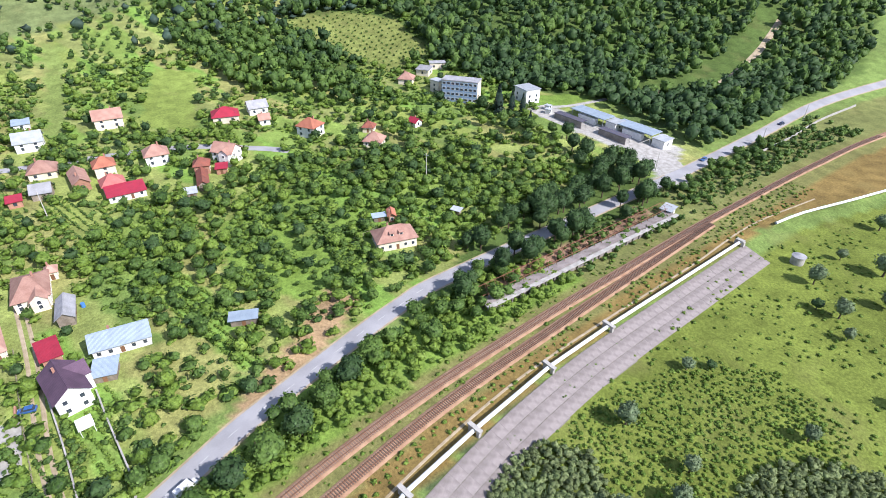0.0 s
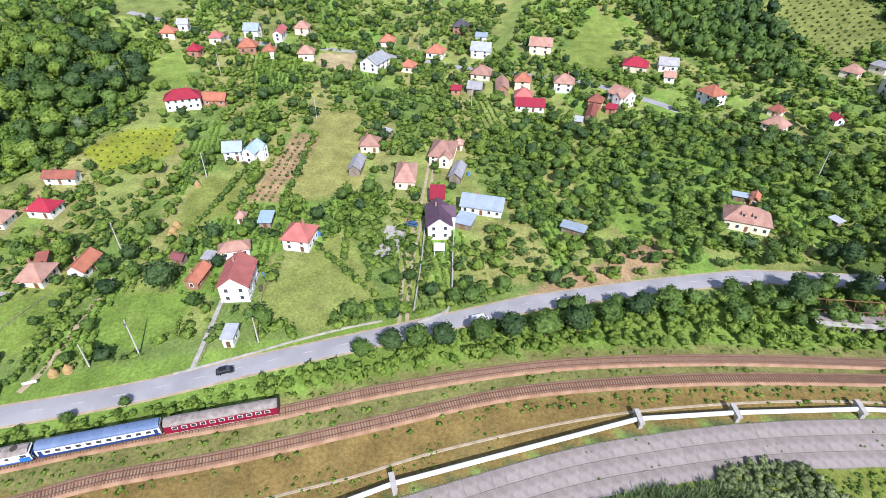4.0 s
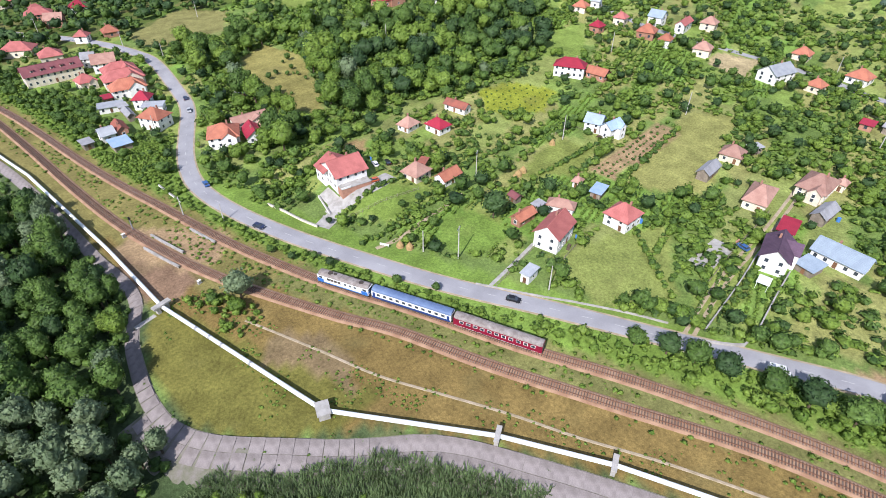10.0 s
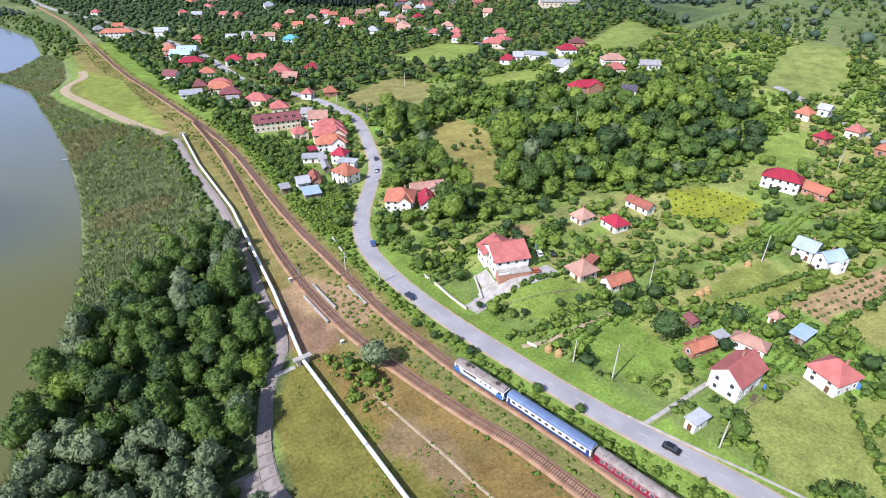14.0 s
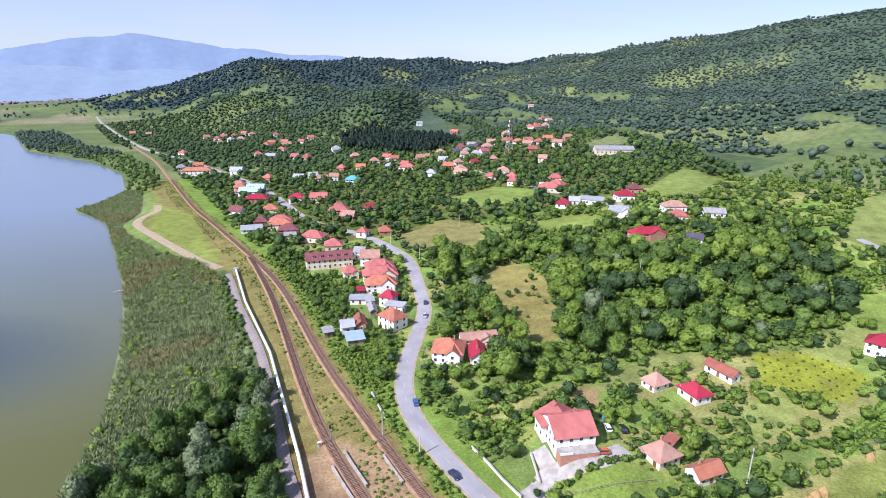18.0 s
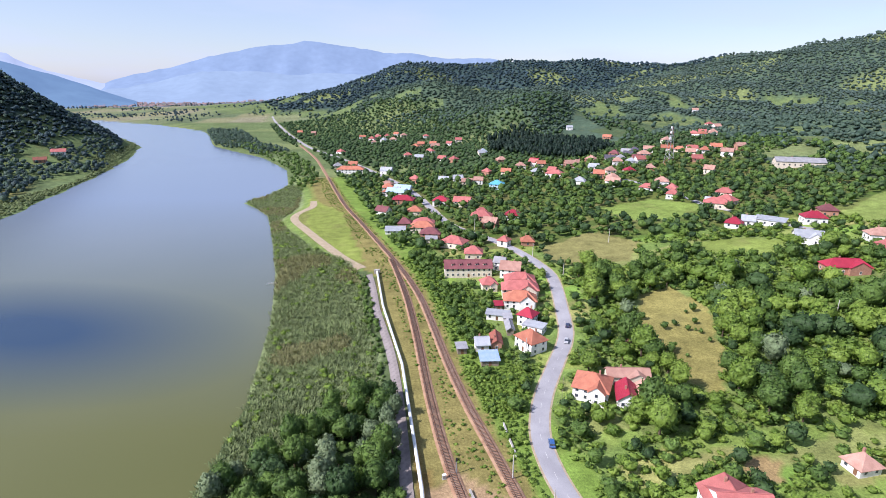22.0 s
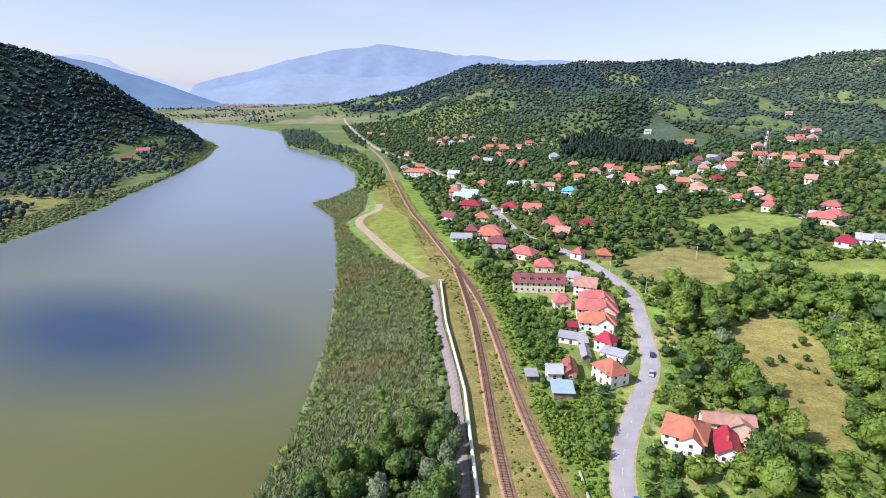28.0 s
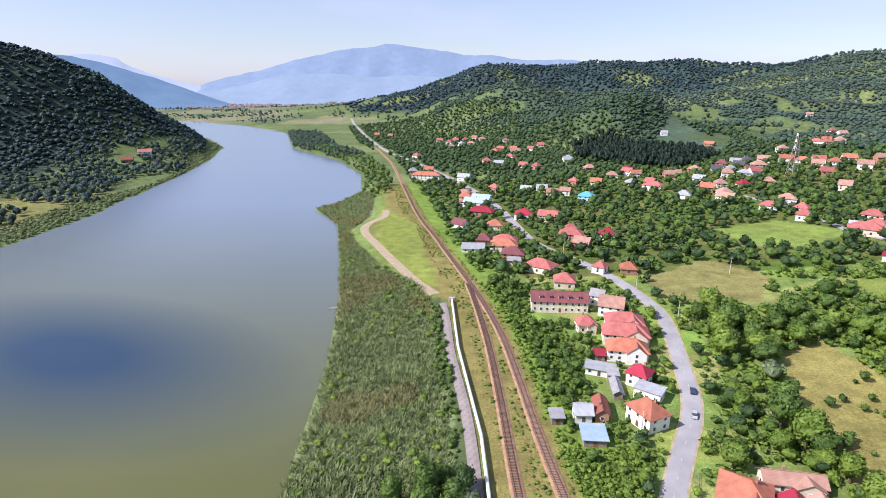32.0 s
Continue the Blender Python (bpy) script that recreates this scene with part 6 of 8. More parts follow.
for x in (-8.45, 8.45):
    block("nose", x - 0.12, x + 0.12, -1.3, 1.3, 1.0, 2.25, M_AZURE, loco, "azure blue nose")
    block("windscreen", x - 0.07, x + 0.07, -1.1, 1.1, 2.4, 3.1, M_GLASS, loco)
    for s in (-0.85, 0.85):
        tube("buffer", (x, s, 1.05), (x + math.copysign(0.5, x), s, 1.05), 0.12, 0.22, M_UNDER, loco)
        tube("headlight", (x + math.copysign(0.1, x), s, 1.6), (x + math.copysign(0.2, x), s, 1.6), 0.14, 0.14, M_FRAME, loco)
for x, r in ((-5.6, 0.75), (4.6, 0.8)):
    tube("roof_fan", (x, 0, 3.98), (x, 0, 4.15), r, r * 0.9, M_UNDER, loco, 18)
for x in (-2.5, -0.5, 1.5):
    block("roof_hatch", x - 0.7, x + 0.7, -0.8, 0.8, 3.99, 4.12, M_GREYROOF, loco)
block("exhaust", 2.6, 3.4, -0.25, 0.25, 3.98, 4.35, M_UNDER, loco)
for x in (-4.6, 4.6):
    bogie(loco, x)
coach("blue and white passenger coach with a steel-blue roof", HEAD_S - 17.4 - 12.9, M_WHITE, M_BLUEROOF, M_BLUE, M_BLUE)
coach("crimson passenger coach with a weathered grey roof", HEAD_S - 17.4 - 12.9 - 25.3, M_RED, M_GREYROOF, M_RED, M_WHITE)

# ---- cars ----
M_TYRE = surface("tyre_rubber", (0.02, 0.02, 0.02), (0.03, 0.03, 0.03), 3.0, 0.9)


def car(x, y, ang, colour, label, van=False):
    paint = bpy.data.materials.get("car_" + colour[0]) or surface("car_" + colour[0], colour[1], None, 0.5, 0.3, spec=0.5, fine=3)
    c = tagged(new("van" if van else "car"), label, "van" if van else "car", "cars")
    c.matrix_basis = pose(x, y, zg(x, y) + 0.17, 0, 0, ang)
    L, H = (5.4, 2.4) if van else (4.3, 1.45)
    body = [(-L / 2, 0.35), (-L / 2, 0.85), (-L / 2 + 0.15, 0.95), (L / 2 - 1.0, 0.95), (L / 2 - 0.1, 0.78), (L / 2, 0.6), (L / 2, 0.35)]
    cab = [(-L / 2 + 0.05, 0.94), (-L / 2 + 0.12, H), (L / 2 - 1.6, H), (L / 2 - 0.95, 0.94)] if van else [(-L / 2 + 0.25, 0.94), (-L / 2 + 0.75, H - 0.04), (0.35, H), (1.2, 0.94)]
    for nm, prof, w, m in (("body", body, 0.87, paint), ("cabin", cab, 0.78 if not van else 0.85, paint if van else M_GLASS)):
        bm = bmesh.new()
        a, b = [[bm.verts.new((px, s * w * (0.9 if nm == "cabin" and pz > 1 else 1), pz)) for px, pz in prof] for s in (-1, 1)]
        for i in range(len(prof)):
            bm.faces.new((a[i], a[(i + 1) % len(prof)], b[(i + 1) % len(prof)], b[i]))
        bm.faces.new(a[::-1])
        bm.faces.new(b)
        bmesh.ops.recalc_face_normals(bm, faces=bm.faces[:])
        bmesh.ops.bevel(bm, geom=bm.edges[:], offset=0.05, segments=2)
        part(nm, bm, m, c)
    if not van:
        block("roof", -L / 2 + 0.7, 0.4, -0.7, 0.7, H - 0.05, H + 0.02, paint, c)
    else:
        block("windscreen", L / 2 - 1.45, L / 2 - 1.15, -0.75, 0.75, 1.15, 2.0, M_GLASS, c)
    for px in (-L / 2 + 0.75, L / 2 - 0.85):
        for s in (-0.8, 0.8):
            w = tube("wheel", (px, s - 0.1, 0.16), (px, s + 0.1, 0.16), 0.33, 0.33, M_TYRE, c, 14)
            tube("rim", (px, s * 1.06 - 0.08, 0.16), (px, s * 1.06 + 0.08, 0.16), 0.2, 0.2, M_GALV, w, 10)
    for s in (-0.6, 0.6):
        block("headlight", L / 2 - 0.06, L / 2 + 0.02, s - 0.14, s + 0.14, 0.62, 0.74, M_FRAME, c, bevel=0.0)
        block("tail_light", -L / 2 - 0.02, -L / 2 + 0.04, s - 0.14, s + 0.14, 0.66, 0.8, M_TRED, c, bevel=0.0)


BLACK, NAVY, WHITE_C, ORANGE_C, BLUE_C, SILVER = ("black", (0.015, 0.015, 0.018)), ("navy", (0.03, 0.04, 0.09)), ("white", (0.75, 0.75, 0.75)), ("orange", (0.55, 0.12, 0.05)), ("blue", (0.04, 0.12, 0.32)), ("silver", (0.45, 0.46, 0.48))
car(79, 4, -66, BLACK, "black car driving on the village road")
car(48.3, 88, -75, NAVY, "dark navy car on the road near the bridge")
car(103.5, -59.5, -68, WHITE_C, "white delivery van on the road", True)
car(104, 85.5, 70, BLACK, "black car parked behind the villa")
car(98.8, 86.5, 70, WHITE_C, "white car parked behind the villa")
car(89.5, 76.8, 160, ORANGE_C, "orange-red car parked on the villa terrace")
car(149, -34, 75, BLUE_C, "blue car parked beside the lane")
car(49.5, 126.8, 80, BLUE_C, "blue car driving round the bend")
car(76, 193.6, -112, SILVER, "silver car on the village road")
car(137, -400, 85, NAVY, "dark car on the main road")
car(163, -322, 20, WHITE_C, "white van parked behind the depot canopy", True)
car(136, -318, 95, BLUE_C, "dark blue car leaving the depot drive")
car(81.4, 208.4, 70, NAVY, "dark navy car on the village road")
car(131.0, -362.0, 84, BLACK, "black car on the main road by the wood")

# ---- poles, haystacks, walls, terraces ----
M_POLE = surface("concrete_pole", (0.50, 0.48, 0.45), (0.40, 0.38, 0.35), 1.0, 0.9)


def pole(x, y, tall=11.5, arm=True, ang=20):
    p = tagged(new("utility_pole"), "pale concrete utility pole" + (" with a crossarm and insulators" if arm else ""), "utility pole", "utility poles")
    p.matrix_basis = pose(x, y, zg(x, y), 0, 0, ang)
    tube("shaft", (0, 0, -0.8), (0, 0, tall), 0.24, 0.13, M_POLE, p, 8)
    if arm:
        block("crossarm", -1.2, 1.2, -0.08, 0.08, tall - 1.0, tall - 0.82, M_GALV, p)
        for dx in (-1.1, 0, 1.1):
            tube("insulator", (dx, 0, tall - 0.82), (dx, 0, tall - 0.45), 0.06, 0.09, M_GLASS, p, 6)


for x, y, tall, arm in ((82.5, 28.5, 12.5, True), (122, 55.5, 12.5, True), (173, 50.5, 11, False), (233, 23, 11, False), (325, -15, 11, True), (77.5, 39, 8, False), (90, -0.5, 9, False),
                        (256, -50, 11, False), (198, -192, 13, True), (130, -364, 9, False), (143, -288, 9, False), (133, -419, 9, False), (196, 189, 11, False), (273, 86, 11, False),
                        (34, 113, 8, False), (42, 100, 7, False), (92, 310, 9, True), (150, 330, 10, True), (56, 185, 8, False), (99, 270, 9, False), (66, 380, 9, True)):
    pole(x, y, tall, arm)
M_HAY = surface("dry_hay", (0.42, 0.29, 0.13), (0.32, 0.21, 0.09), 1.5, 0.95, 0.8, fine=20)
for x, y, r in ((136, 46, 1.5), (139.5, 46.3, 1.5), (132.5, 45, 1.5), (74, 46, 1.3), (75.6, 43.2, 1.3), (166, 51, 1.3)):
    h = tagged(new("haystack"), "small conical golden haystack", "haystack", "haystacks")
    h.matrix_basis = pose(x, y, zg(x, y) - 0.1)
    bm = bmesh.new()
    bmesh.ops.create_cone(bm, cap_ends=True, segments=14, radius1=r, radius2=r * 0.85, depth=1.2, matrix=Matrix.Translation((0, 0, 0.6)))
    bmesh.ops.create_cone(bm, cap_ends=True, segments=14, radius1=r * 0.86, radius2=0.1, depth=1.5, matrix=Matrix.Translation((0, 0, 1.93)))
    for v in bm.verts:
        v.co.x += random.uniform(-0.12, 0.12)
        v.co.y += random.uniform(-0.12, 0.12)
    part("hay", bm, M_HAY, h)


def wall_line(name, label, points, tall, thick, material):
    line = smooth_line(points, 3.0)
    ob = tagged(new(name), label, name.replace("_", " "), "garden walls and fences")
    sweep("wall", line, [(thick, -0.6), (thick, tall), (-thick, tall), (-thick, -0.6)], material, ob, closed=True)
    sweep("cap", line, [(thick + 0.06, tall), (thick + 0.06, tall + 0.08), (-thick - 0.06, tall + 0.08), (-thick - 0.06, tall)], M_CONCRETE2, ob, closed=True)


def path_line(label, points, width, material=None):
    ob = sweep("path", smooth_line(points, 3.0), [(width / 2, 0.02), (width / 4, 0.09), (0, 0.07), (-width / 4, 0.09), (-width / 2, 0.02)][::-1], material or M_DIRT)
    tagged(ob, label, "path", kind="structure")


path_line("bare dirt footpath across the dry grass", [(22, 52), (25.3, 41.8), (29.8, 27.5), (34.6, 11.4), (41.5, -4), (48, -18.5), (54, -34), (62, -52), (72, -80), (78.5, -105), (84, -140), (86, -180), (87, -230), (89, -275), (84, -320)], 0.8)
path_line("narrow asphalt village street", [(338, 170), (332, 141.5), (324, 110), (321, 78), (326, 48), (328, 21), (319, -15), (311, -36), (296, -106), (274, -141), (262, -154)], 5.0, M_ASPHALT)
path_line("upper village street", [(205, 620), (225, 530), (241, 475), (250, 438), (251, 384), (258, 366), (262, 340), (280, 300)], 5.0, M_ASPHALT)
for dy in (-1.1, 1.1):
    path_line("wheel track of a dirt lane", [(100, -38 + dy), (116, -36.5 + dy), (135, -35.7 + dy), (169, -36.6 + dy), (199, -36 + dy)], 1.1)
path_line("dirt track up to the garden", [(68, 51), (74.5, 49.8), (85.5, 49.8), (98.5, 50.8), (111, 52.7)], 1.6)
path_line("paved yard path to the house", [(78, 12.8), (90, 14.2), (105, 16)], 1.2, M_CONCRETE2)
path_line("sandy track along the shore", [(-15, 303), (-27, 323), (-42, 355), (-60, 396), (-74, 430), (-75, 455), (-66, 480), (-68, 505)], 6.5)
path_line("pale concrete depot drive", [(128, -280), (138, -296), (156, -304), (180, -301), (204, -297), (222, -296), (233, -297)], 13.0, M_CONCRETE2)
wall_line("retaining_wall", "long pale concrete retaining wall below the road", [(124, -350), (124.5, -385), (127, -426), (125, -472)], 1.0, 0.25, M_CONCRETE2)
path_line("pale track behind the depot", [(231, -299), (222, -315), (216, -341)], 3.0, M_CONCRETE2)
path_line("pale forest road", [(206, -372), (193, -400), (191, -435), (203, -492), (221, -557)], 5.0)
wall_line("garden_wall", "pale plastered garden wall beside the lane", [(105, -40.4), (130, -39.8), (150, -38.6)], 1.1, 0.12, M_CONCRETE2)
wall_line("garden_wall", "pale concrete garden wall by the house plot", [(112.7, -50.8), (132, -49.6), (146, -49)], 1.3, 0.14, M_CONCRETE2)
wall_line("garden_wall", "low cream wall along the villa lawn", [(58, 98), (59.5, 90), (60.4, 82), (62, 74)], 0.9, 0.15, WALLS["cream"])
wall_line("garden_wall", "stone wall beside the road", [(101, -42), (107, -50), (112.5, -50.8)], 0.8, 0.2, M_CONCRETE2)
wall_line("garden_wall", "low wall of the front yard", [(77, 16.5), (86, -1), (90, -8), (97, -22), (101, -32)], 0.5, 0.12, M_CONCRETE2)
wall_line("guard_wall", "white concrete guard wall on the verge", [(36.9, 139), (37, 131), (37.4, 122)], 0.6, 0.2, M_PIPE)
terrace = tagged(new("villa_terrace"), "pale paved terrace round the villa", "terrace")
terrace.matrix_basis = pose(82.6, 79.2, zg(83, 79), 0, 0, -12)
block("slab", -5.6, 6.0, -1.9, 1.9, -3.0, 1.5, WALLS["brick"], terrace, "stone-faced terrace base")
block("paving", -5.7, 6.1, -2.0, 1.9, 1.5, 1.62, M_CONCRETE2, terrace)
block("parapet", -5.7, -2.0, -2.0, -1.8, 1.62, 2.3, WALLS["white"], terrace)
wall_line("garden_wall", "low white wall beside the villa drive", [(72.5, 87.5), (71, 82), (69.5, 77)], 0.9, 0.14, WALLS["white"])
path_line("pale concrete drive up to the villa", [(63, 73.2), (68, 75), (73, 78.5), (79, 76.5), (88, 75.2), (98, 76.5)], 6.0, M_CONCRETE2)
path_line("pale paved yard beside the villa", [(73.5, 77), (74.6, 82), (75, 88)], 4.6, M_CONCRETE2)
yard = tagged(new("concrete_yard"), "cracked pale concrete slab of a ruined yard", "yard")
yard.matrix_basis = pose(138, -28, zg(138, -28), 0, 0, -4)
block("slab", -9, 10, -3.8, 3.4, -0.6, 0.25, M_CONCRETE2, yard)
block("rubble_wall", 8, 14, -3.0, -2.6, 0.0, 1.4, WALLS["brick"], yard)
block("kerb", -9, -8.6, -3.8, 3.4, 0.25, 0.7, WALLS["brick"], yard)
pergola = tagged(new("pergola"), "white garden pergola in front of the purple-roofed house", "pergola")
pergola.matrix_basis = pose(134.5, -45, zg(134, -45), 0, 0, 5)
block("roof", -2.2, 2.2, -1.8, 1.8, 2.4, 2.55, M_PIPE, pergola)
for sx in (-1.9, 1.9):
    for sy in (-1.5, 1.5):
        tube("post", (sx, sy, -0.3), (sx, sy, 2.4), 0.08, 0.08, M_PIPE, pergola, 6)
sign = tagged(new("road_sign"), "blank white roadside board on two posts", "sign")
sign.matrix_basis = pose(70.4, 49.5, zg(70, 49), 0, 0, -65)
block("board", -1.6, 1.6, -0.04, 0.04, 0.7, 1.5, M_PIPE, sign)
for sx in (-1.2, 1.2):
    tube("post", (sx, 0, -0.3), (sx, 0, 0.7), 0.05, 0.05, M_GALV, sign, 6)
pts, dirs = along(smooth_line(ROAD[::3], 3.0), 9.0)
vs, fs = [], []
for k in np.flatnonzero((pts[:, 1] > -160) & (pts[:, 1] < 420)):
    for off, half, w in ((0.0, 1.5, 0.07),):
        (dx, dy), (px0, py0) = dirs[k], pts[k]
        z = zg(px0, py0) + 0.206
        q = [(px0 + dx * a - dy * b, py0 + dy * a + dx * b, z) for a, b in ((-half, -w), (half, -w), (half, w), (-half, w))]
        fs.append([len(vs) + i for i in range(4)])
        vs += q
o = part("centre_line", mesh_of("centre_line", vs, fs), M_LINE, bpy.data.objects["road"], "worn white centre dashes")
o["kind"] = "stuff"


def fence(label, points, tall=1.2, step=2.2):
    """Posts, two rails and boards along a line."""
    line = np.array(points, float)
    f = tagged(new("garden_fence"), label, "fence", "garden walls and fences")
    for a, b in zip(line[:-1], line[1:]):
        n = max(2, int(np.linalg.norm(b - a) / step))
        spots = [a + (b - a) * i / n for i in range(n + 1)]
        for p in spots:
            z = zg(p[0], p[1])
            tube("post", (p[0], p[1], z - 0.3), (p[0], p[1], z + tall), 0.06, 0.06, WALLS["wood"], f, 5)
        for h in (0.35, tall - 0.15):
            tube("rail", (a[0], a[1], zg(*a) + h), (b[0], b[1], zg(*b) + h), 0.045, 0.045, WALLS["wood"], f, 5)


fence("grey wooden garden fence beside the garage", [(80.5, 11.5), (92, 13), (106, 15)])
fence("wooden fence round the vegetable plot", [(92.5, 0), (106, 4.5), (118, 6)])
fence("weathered fence along the meadow", [(170, 56), (186, 53), (186, 44)])
fence("old fence along the upper lane", [(120, -33), (150, -32.6), (176, -33)])
fence("wooden fence behind the manor house", [(172, -140), (176, -162), (168, -172)])
fence("fence along the villa garden", [(68, 71), (84, 66.5), (100, 64)])
fence("roadside fence by the white house", [(63, 138), (60, 150), (66, 166)])

# ---- small yard things ----
M_TANK = surface("water_tank_plastic", (0.08, 0.22, 0.55), (0.06, 0.18, 0.45), 1.0, 0.5)
for x, y in ((116.8, 7.2), (139.8, -3.5), (187.0, -52.0), (101.5, 92.0)):
    tank = tagged(new("water_tank"), "blue plastic water tank standing in the yard", "water tank", "water tanks")
    tank.matrix_basis = pose(x, y, zg(x, y))
    tube("body", (0, 0, -0.1), (0, 0, 1.5), 0.65, 0.62, M_TANK, tank, 16)
    tube("lid", (0, 0, 1.5), (0, 0, 1.62), 0.3, 0.26, M_TANK, tank, 12)
for x, y, ang in ((111.0, 6.5, 20), (146.5, 97.0, 10), (96.0, 92.5, 60), (185.5, 40.0, 80)):
    pile = tagged(new("firewood_pile"), "stacked split firewood beside the house", "firewood", "firewood piles")
    pile.matrix_basis = pose(x, y, zg(x, y), 0, 0, ang)
    for row in range(3):
        for k in range(7 - row):
            tube("log", (-1.3 + k * 0.42 + row * 0.21, -0.5, 0.2 + row * 0.36), (-1.3 + k * 0.42 + row * 0.21, 0.5, 0.2 + row * 0.36), 0.2, 0.19, M_BARK, pile, 7)
for x, y, ang in ((114.5, 14.0, 0), (138.5, 97.8, 0), (84.5, 93.0, 0), (131.5, -1.0, 0)):
    z = zg(x, y)
    dish = tagged(new("satellite_dish"), "white satellite dish on a post by the house", "satellite dish", "satellite dishes")
    dish.matrix_basis = pose(x, y, z, 0, 0, 200 + ang)
    tube("post", (0, 0, -0.2), (0, 0, 3.4), 0.05, 0.05, M_GALV, dish, 6)
    tube("reflector", (0, -0.1, 3.5), (0.0, -0.32, 3.62), 0.28, 0.62, M_PIPE, dish, 16)
    tube("arm", (0, -0.2, 3.5), (0, -0.85, 3.55), 0.025, 0.025, M_GALV, dish, 5)

# ---- trees, bushes, reeds ----
rng = np.random.default_rng(11)


def ball(n, r):
    """n points on a sphere."""
    v = r.normal(size=(n, 3))
    return v / np.linalg.norm(v, axis=1)[:, None]


def leaf_cards(r, centres, normals, size):
    """A small bent quad at each centre, facing roughly along its normal."""
    n = len(centres)
    t = np.cross(normals, ball(n, r))
    t /= np.linalg.norm(t, axis=1)[:, None] + 1e-9
    u = np.cross(normals, t)
    s = size * r.uniform(0.6, 1.35, (n, 1))
    k = s * r.uniform(0.55, 1.0, (n, 1))
    v = np.stack([centres - t * s, centres - u * k * 0.8 + normals * s * 0.15, centres + t * s, centres + u * k - normals * s * 0.1], 1)
    return v.reshape(-1, 3), np.arange(n * 4).reshape(n, 4)


def core(r, rx, rz, zc, seg=8, rows=5, rough=0.16):
    """A closed lumpy body inside a crown."""
    th = np.linspace(0, 2 * math.pi, seg, endpoint=False)
    ph = np.linspace(-1.35, 1.35, rows)
    v = np.array([(math.cos(p) * math.cos(t), math.cos(p) * math.sin(t), math.sin(p)) for p in ph for t in th]) * (1 + r.normal(0, rough, (seg * rows, 1)))
    v = v * (rx, rx, rz) + (0, 0, zc)
    i = np.arange(seg * rows).reshape(rows, seg)
    j = np.roll(i, -1, 1)
    q = np.stack([i[:-1], j[:-1], j[1:], i[1:]], -1).reshape(-1, 4)
    ends = np.array([[i[0, 0], i[0, (k + 1) % seg], i[0, (k + 2) % seg], i[0, (k + 3) % seg]] for k in range(0, seg - 2, 2)])
    top = np.array([[i[-1, 0], i[-1, k], i[-1, k + 1], i[-1, min(k + 2, seg - 1)]] for k in range(1, seg - 2, 2)])
    return v, np.concatenate([q, top])


def crown(r, rx, height, base, lobes, cards, leaf, seg=8, rows=5, lobe=(0.36, 0.56)):
    """A billowing crown: a closed body shaped as a union of round lobes, with leaf sprays on its skin; vertices, faces and soft normals."""
    size = np.array((rx, rx, height / 2))
    mid = np.array((0, 0, base + height / 2))
    d = ball(lobes, r)
    d[:, 2] = d[:, 2] * 0.75 + 0.2
    c = np.vstack([d * r.uniform(0.40, 0.66, (lobes, 1)), [(0, 0, -0.05)]])
    R = np.r_[r.uniform(*lobe, lobes), 0.62]

    def skin(u):
        along_ = u @ c.T
        disc = R ** 2 - (c ** 2).sum(1) + along_ ** 2
        reach = np.where(disc > 0, along_ + np.sqrt(np.maximum(disc, 0)), 0)
        k = reach.argmax(1)
        far = reach.max(1)[:, None]
        return u * far, (u * far - c[k]) / R[k][:, None]

    th = np.linspace(0, 2 * math.pi, seg, endpoint=False)
    ph = np.linspace(-0.95, 1.38, rows)
    u = np.array([(math.cos(p) * math.cos(t + q * 0.4), math.cos(p) * math.sin(t + q * 0.4), math.sin(p)) for q, p in enumerate(ph) for t in th])
    v, nrm = skin(u)
    v *= 1 + r.normal(0, 0.04, (len(v), 1))
    i = np.arange(seg * rows).reshape(rows, seg)
    j = np.roll(i, -1, 1)
    q = np.stack([i[:-1], j[:-1], j[1:], i[1:]], -1).reshape(-1, 4)
    top = np.array([[i[-1, 0], i[-1, k], i[-1, k + 1], i[-1, min(k + 2, seg - 1)]] for k in range(1, seg - 2, 2)])
    faces = np.concatenate([q, top]) if len(top) else q
    vs, fs, ns = [v * 0.95 * size + mid], [faces], [nrm + u * 0.3 + (0, 0, 0.1)]
    if cards:
        w = ball(cards, r)
        w[:, 2] = np.where(w[:, 2] < -0.45, -w[:, 2], w[:, 2])
        p, nrm = skin(w)
        p = p * r.uniform(0.86, 1.16, (cards, 1)) * size + mid
        nn = nrm + r.normal(0, 0.5, (cards, 3))
        nn /= np.linalg.norm(nn, axis=1)[:, None]
        cv, cf = leaf_cards(r, p, nn, leaf)
        vs.append(cv)
        fs.append(cf + len(v))
        ns.append(np.repeat(nn * 0.6 + nrm * 0.6 + w * 0.25 + r.normal(0, 0.16, (cards, 3)), 4, 0))
    ns = np.concatenate(ns)
    return np.concatenate(vs), np.concatenate(fs), ns / (np.linalg.norm(ns, axis=1)[:, None] + 1e-9)


def soften(me, normals):
    """Gives a leaf mesh the normals of its mass."""
    me.polygons.foreach_set("use_smooth", np.ones(len(me.polygons), bool))
    a = me.attributes.new("custom_normal", "FLOAT_VECTOR", "POINT")
    a.data.foreach_set("vector", np.asarray(normals, np.float32).ravel())
    me.update()


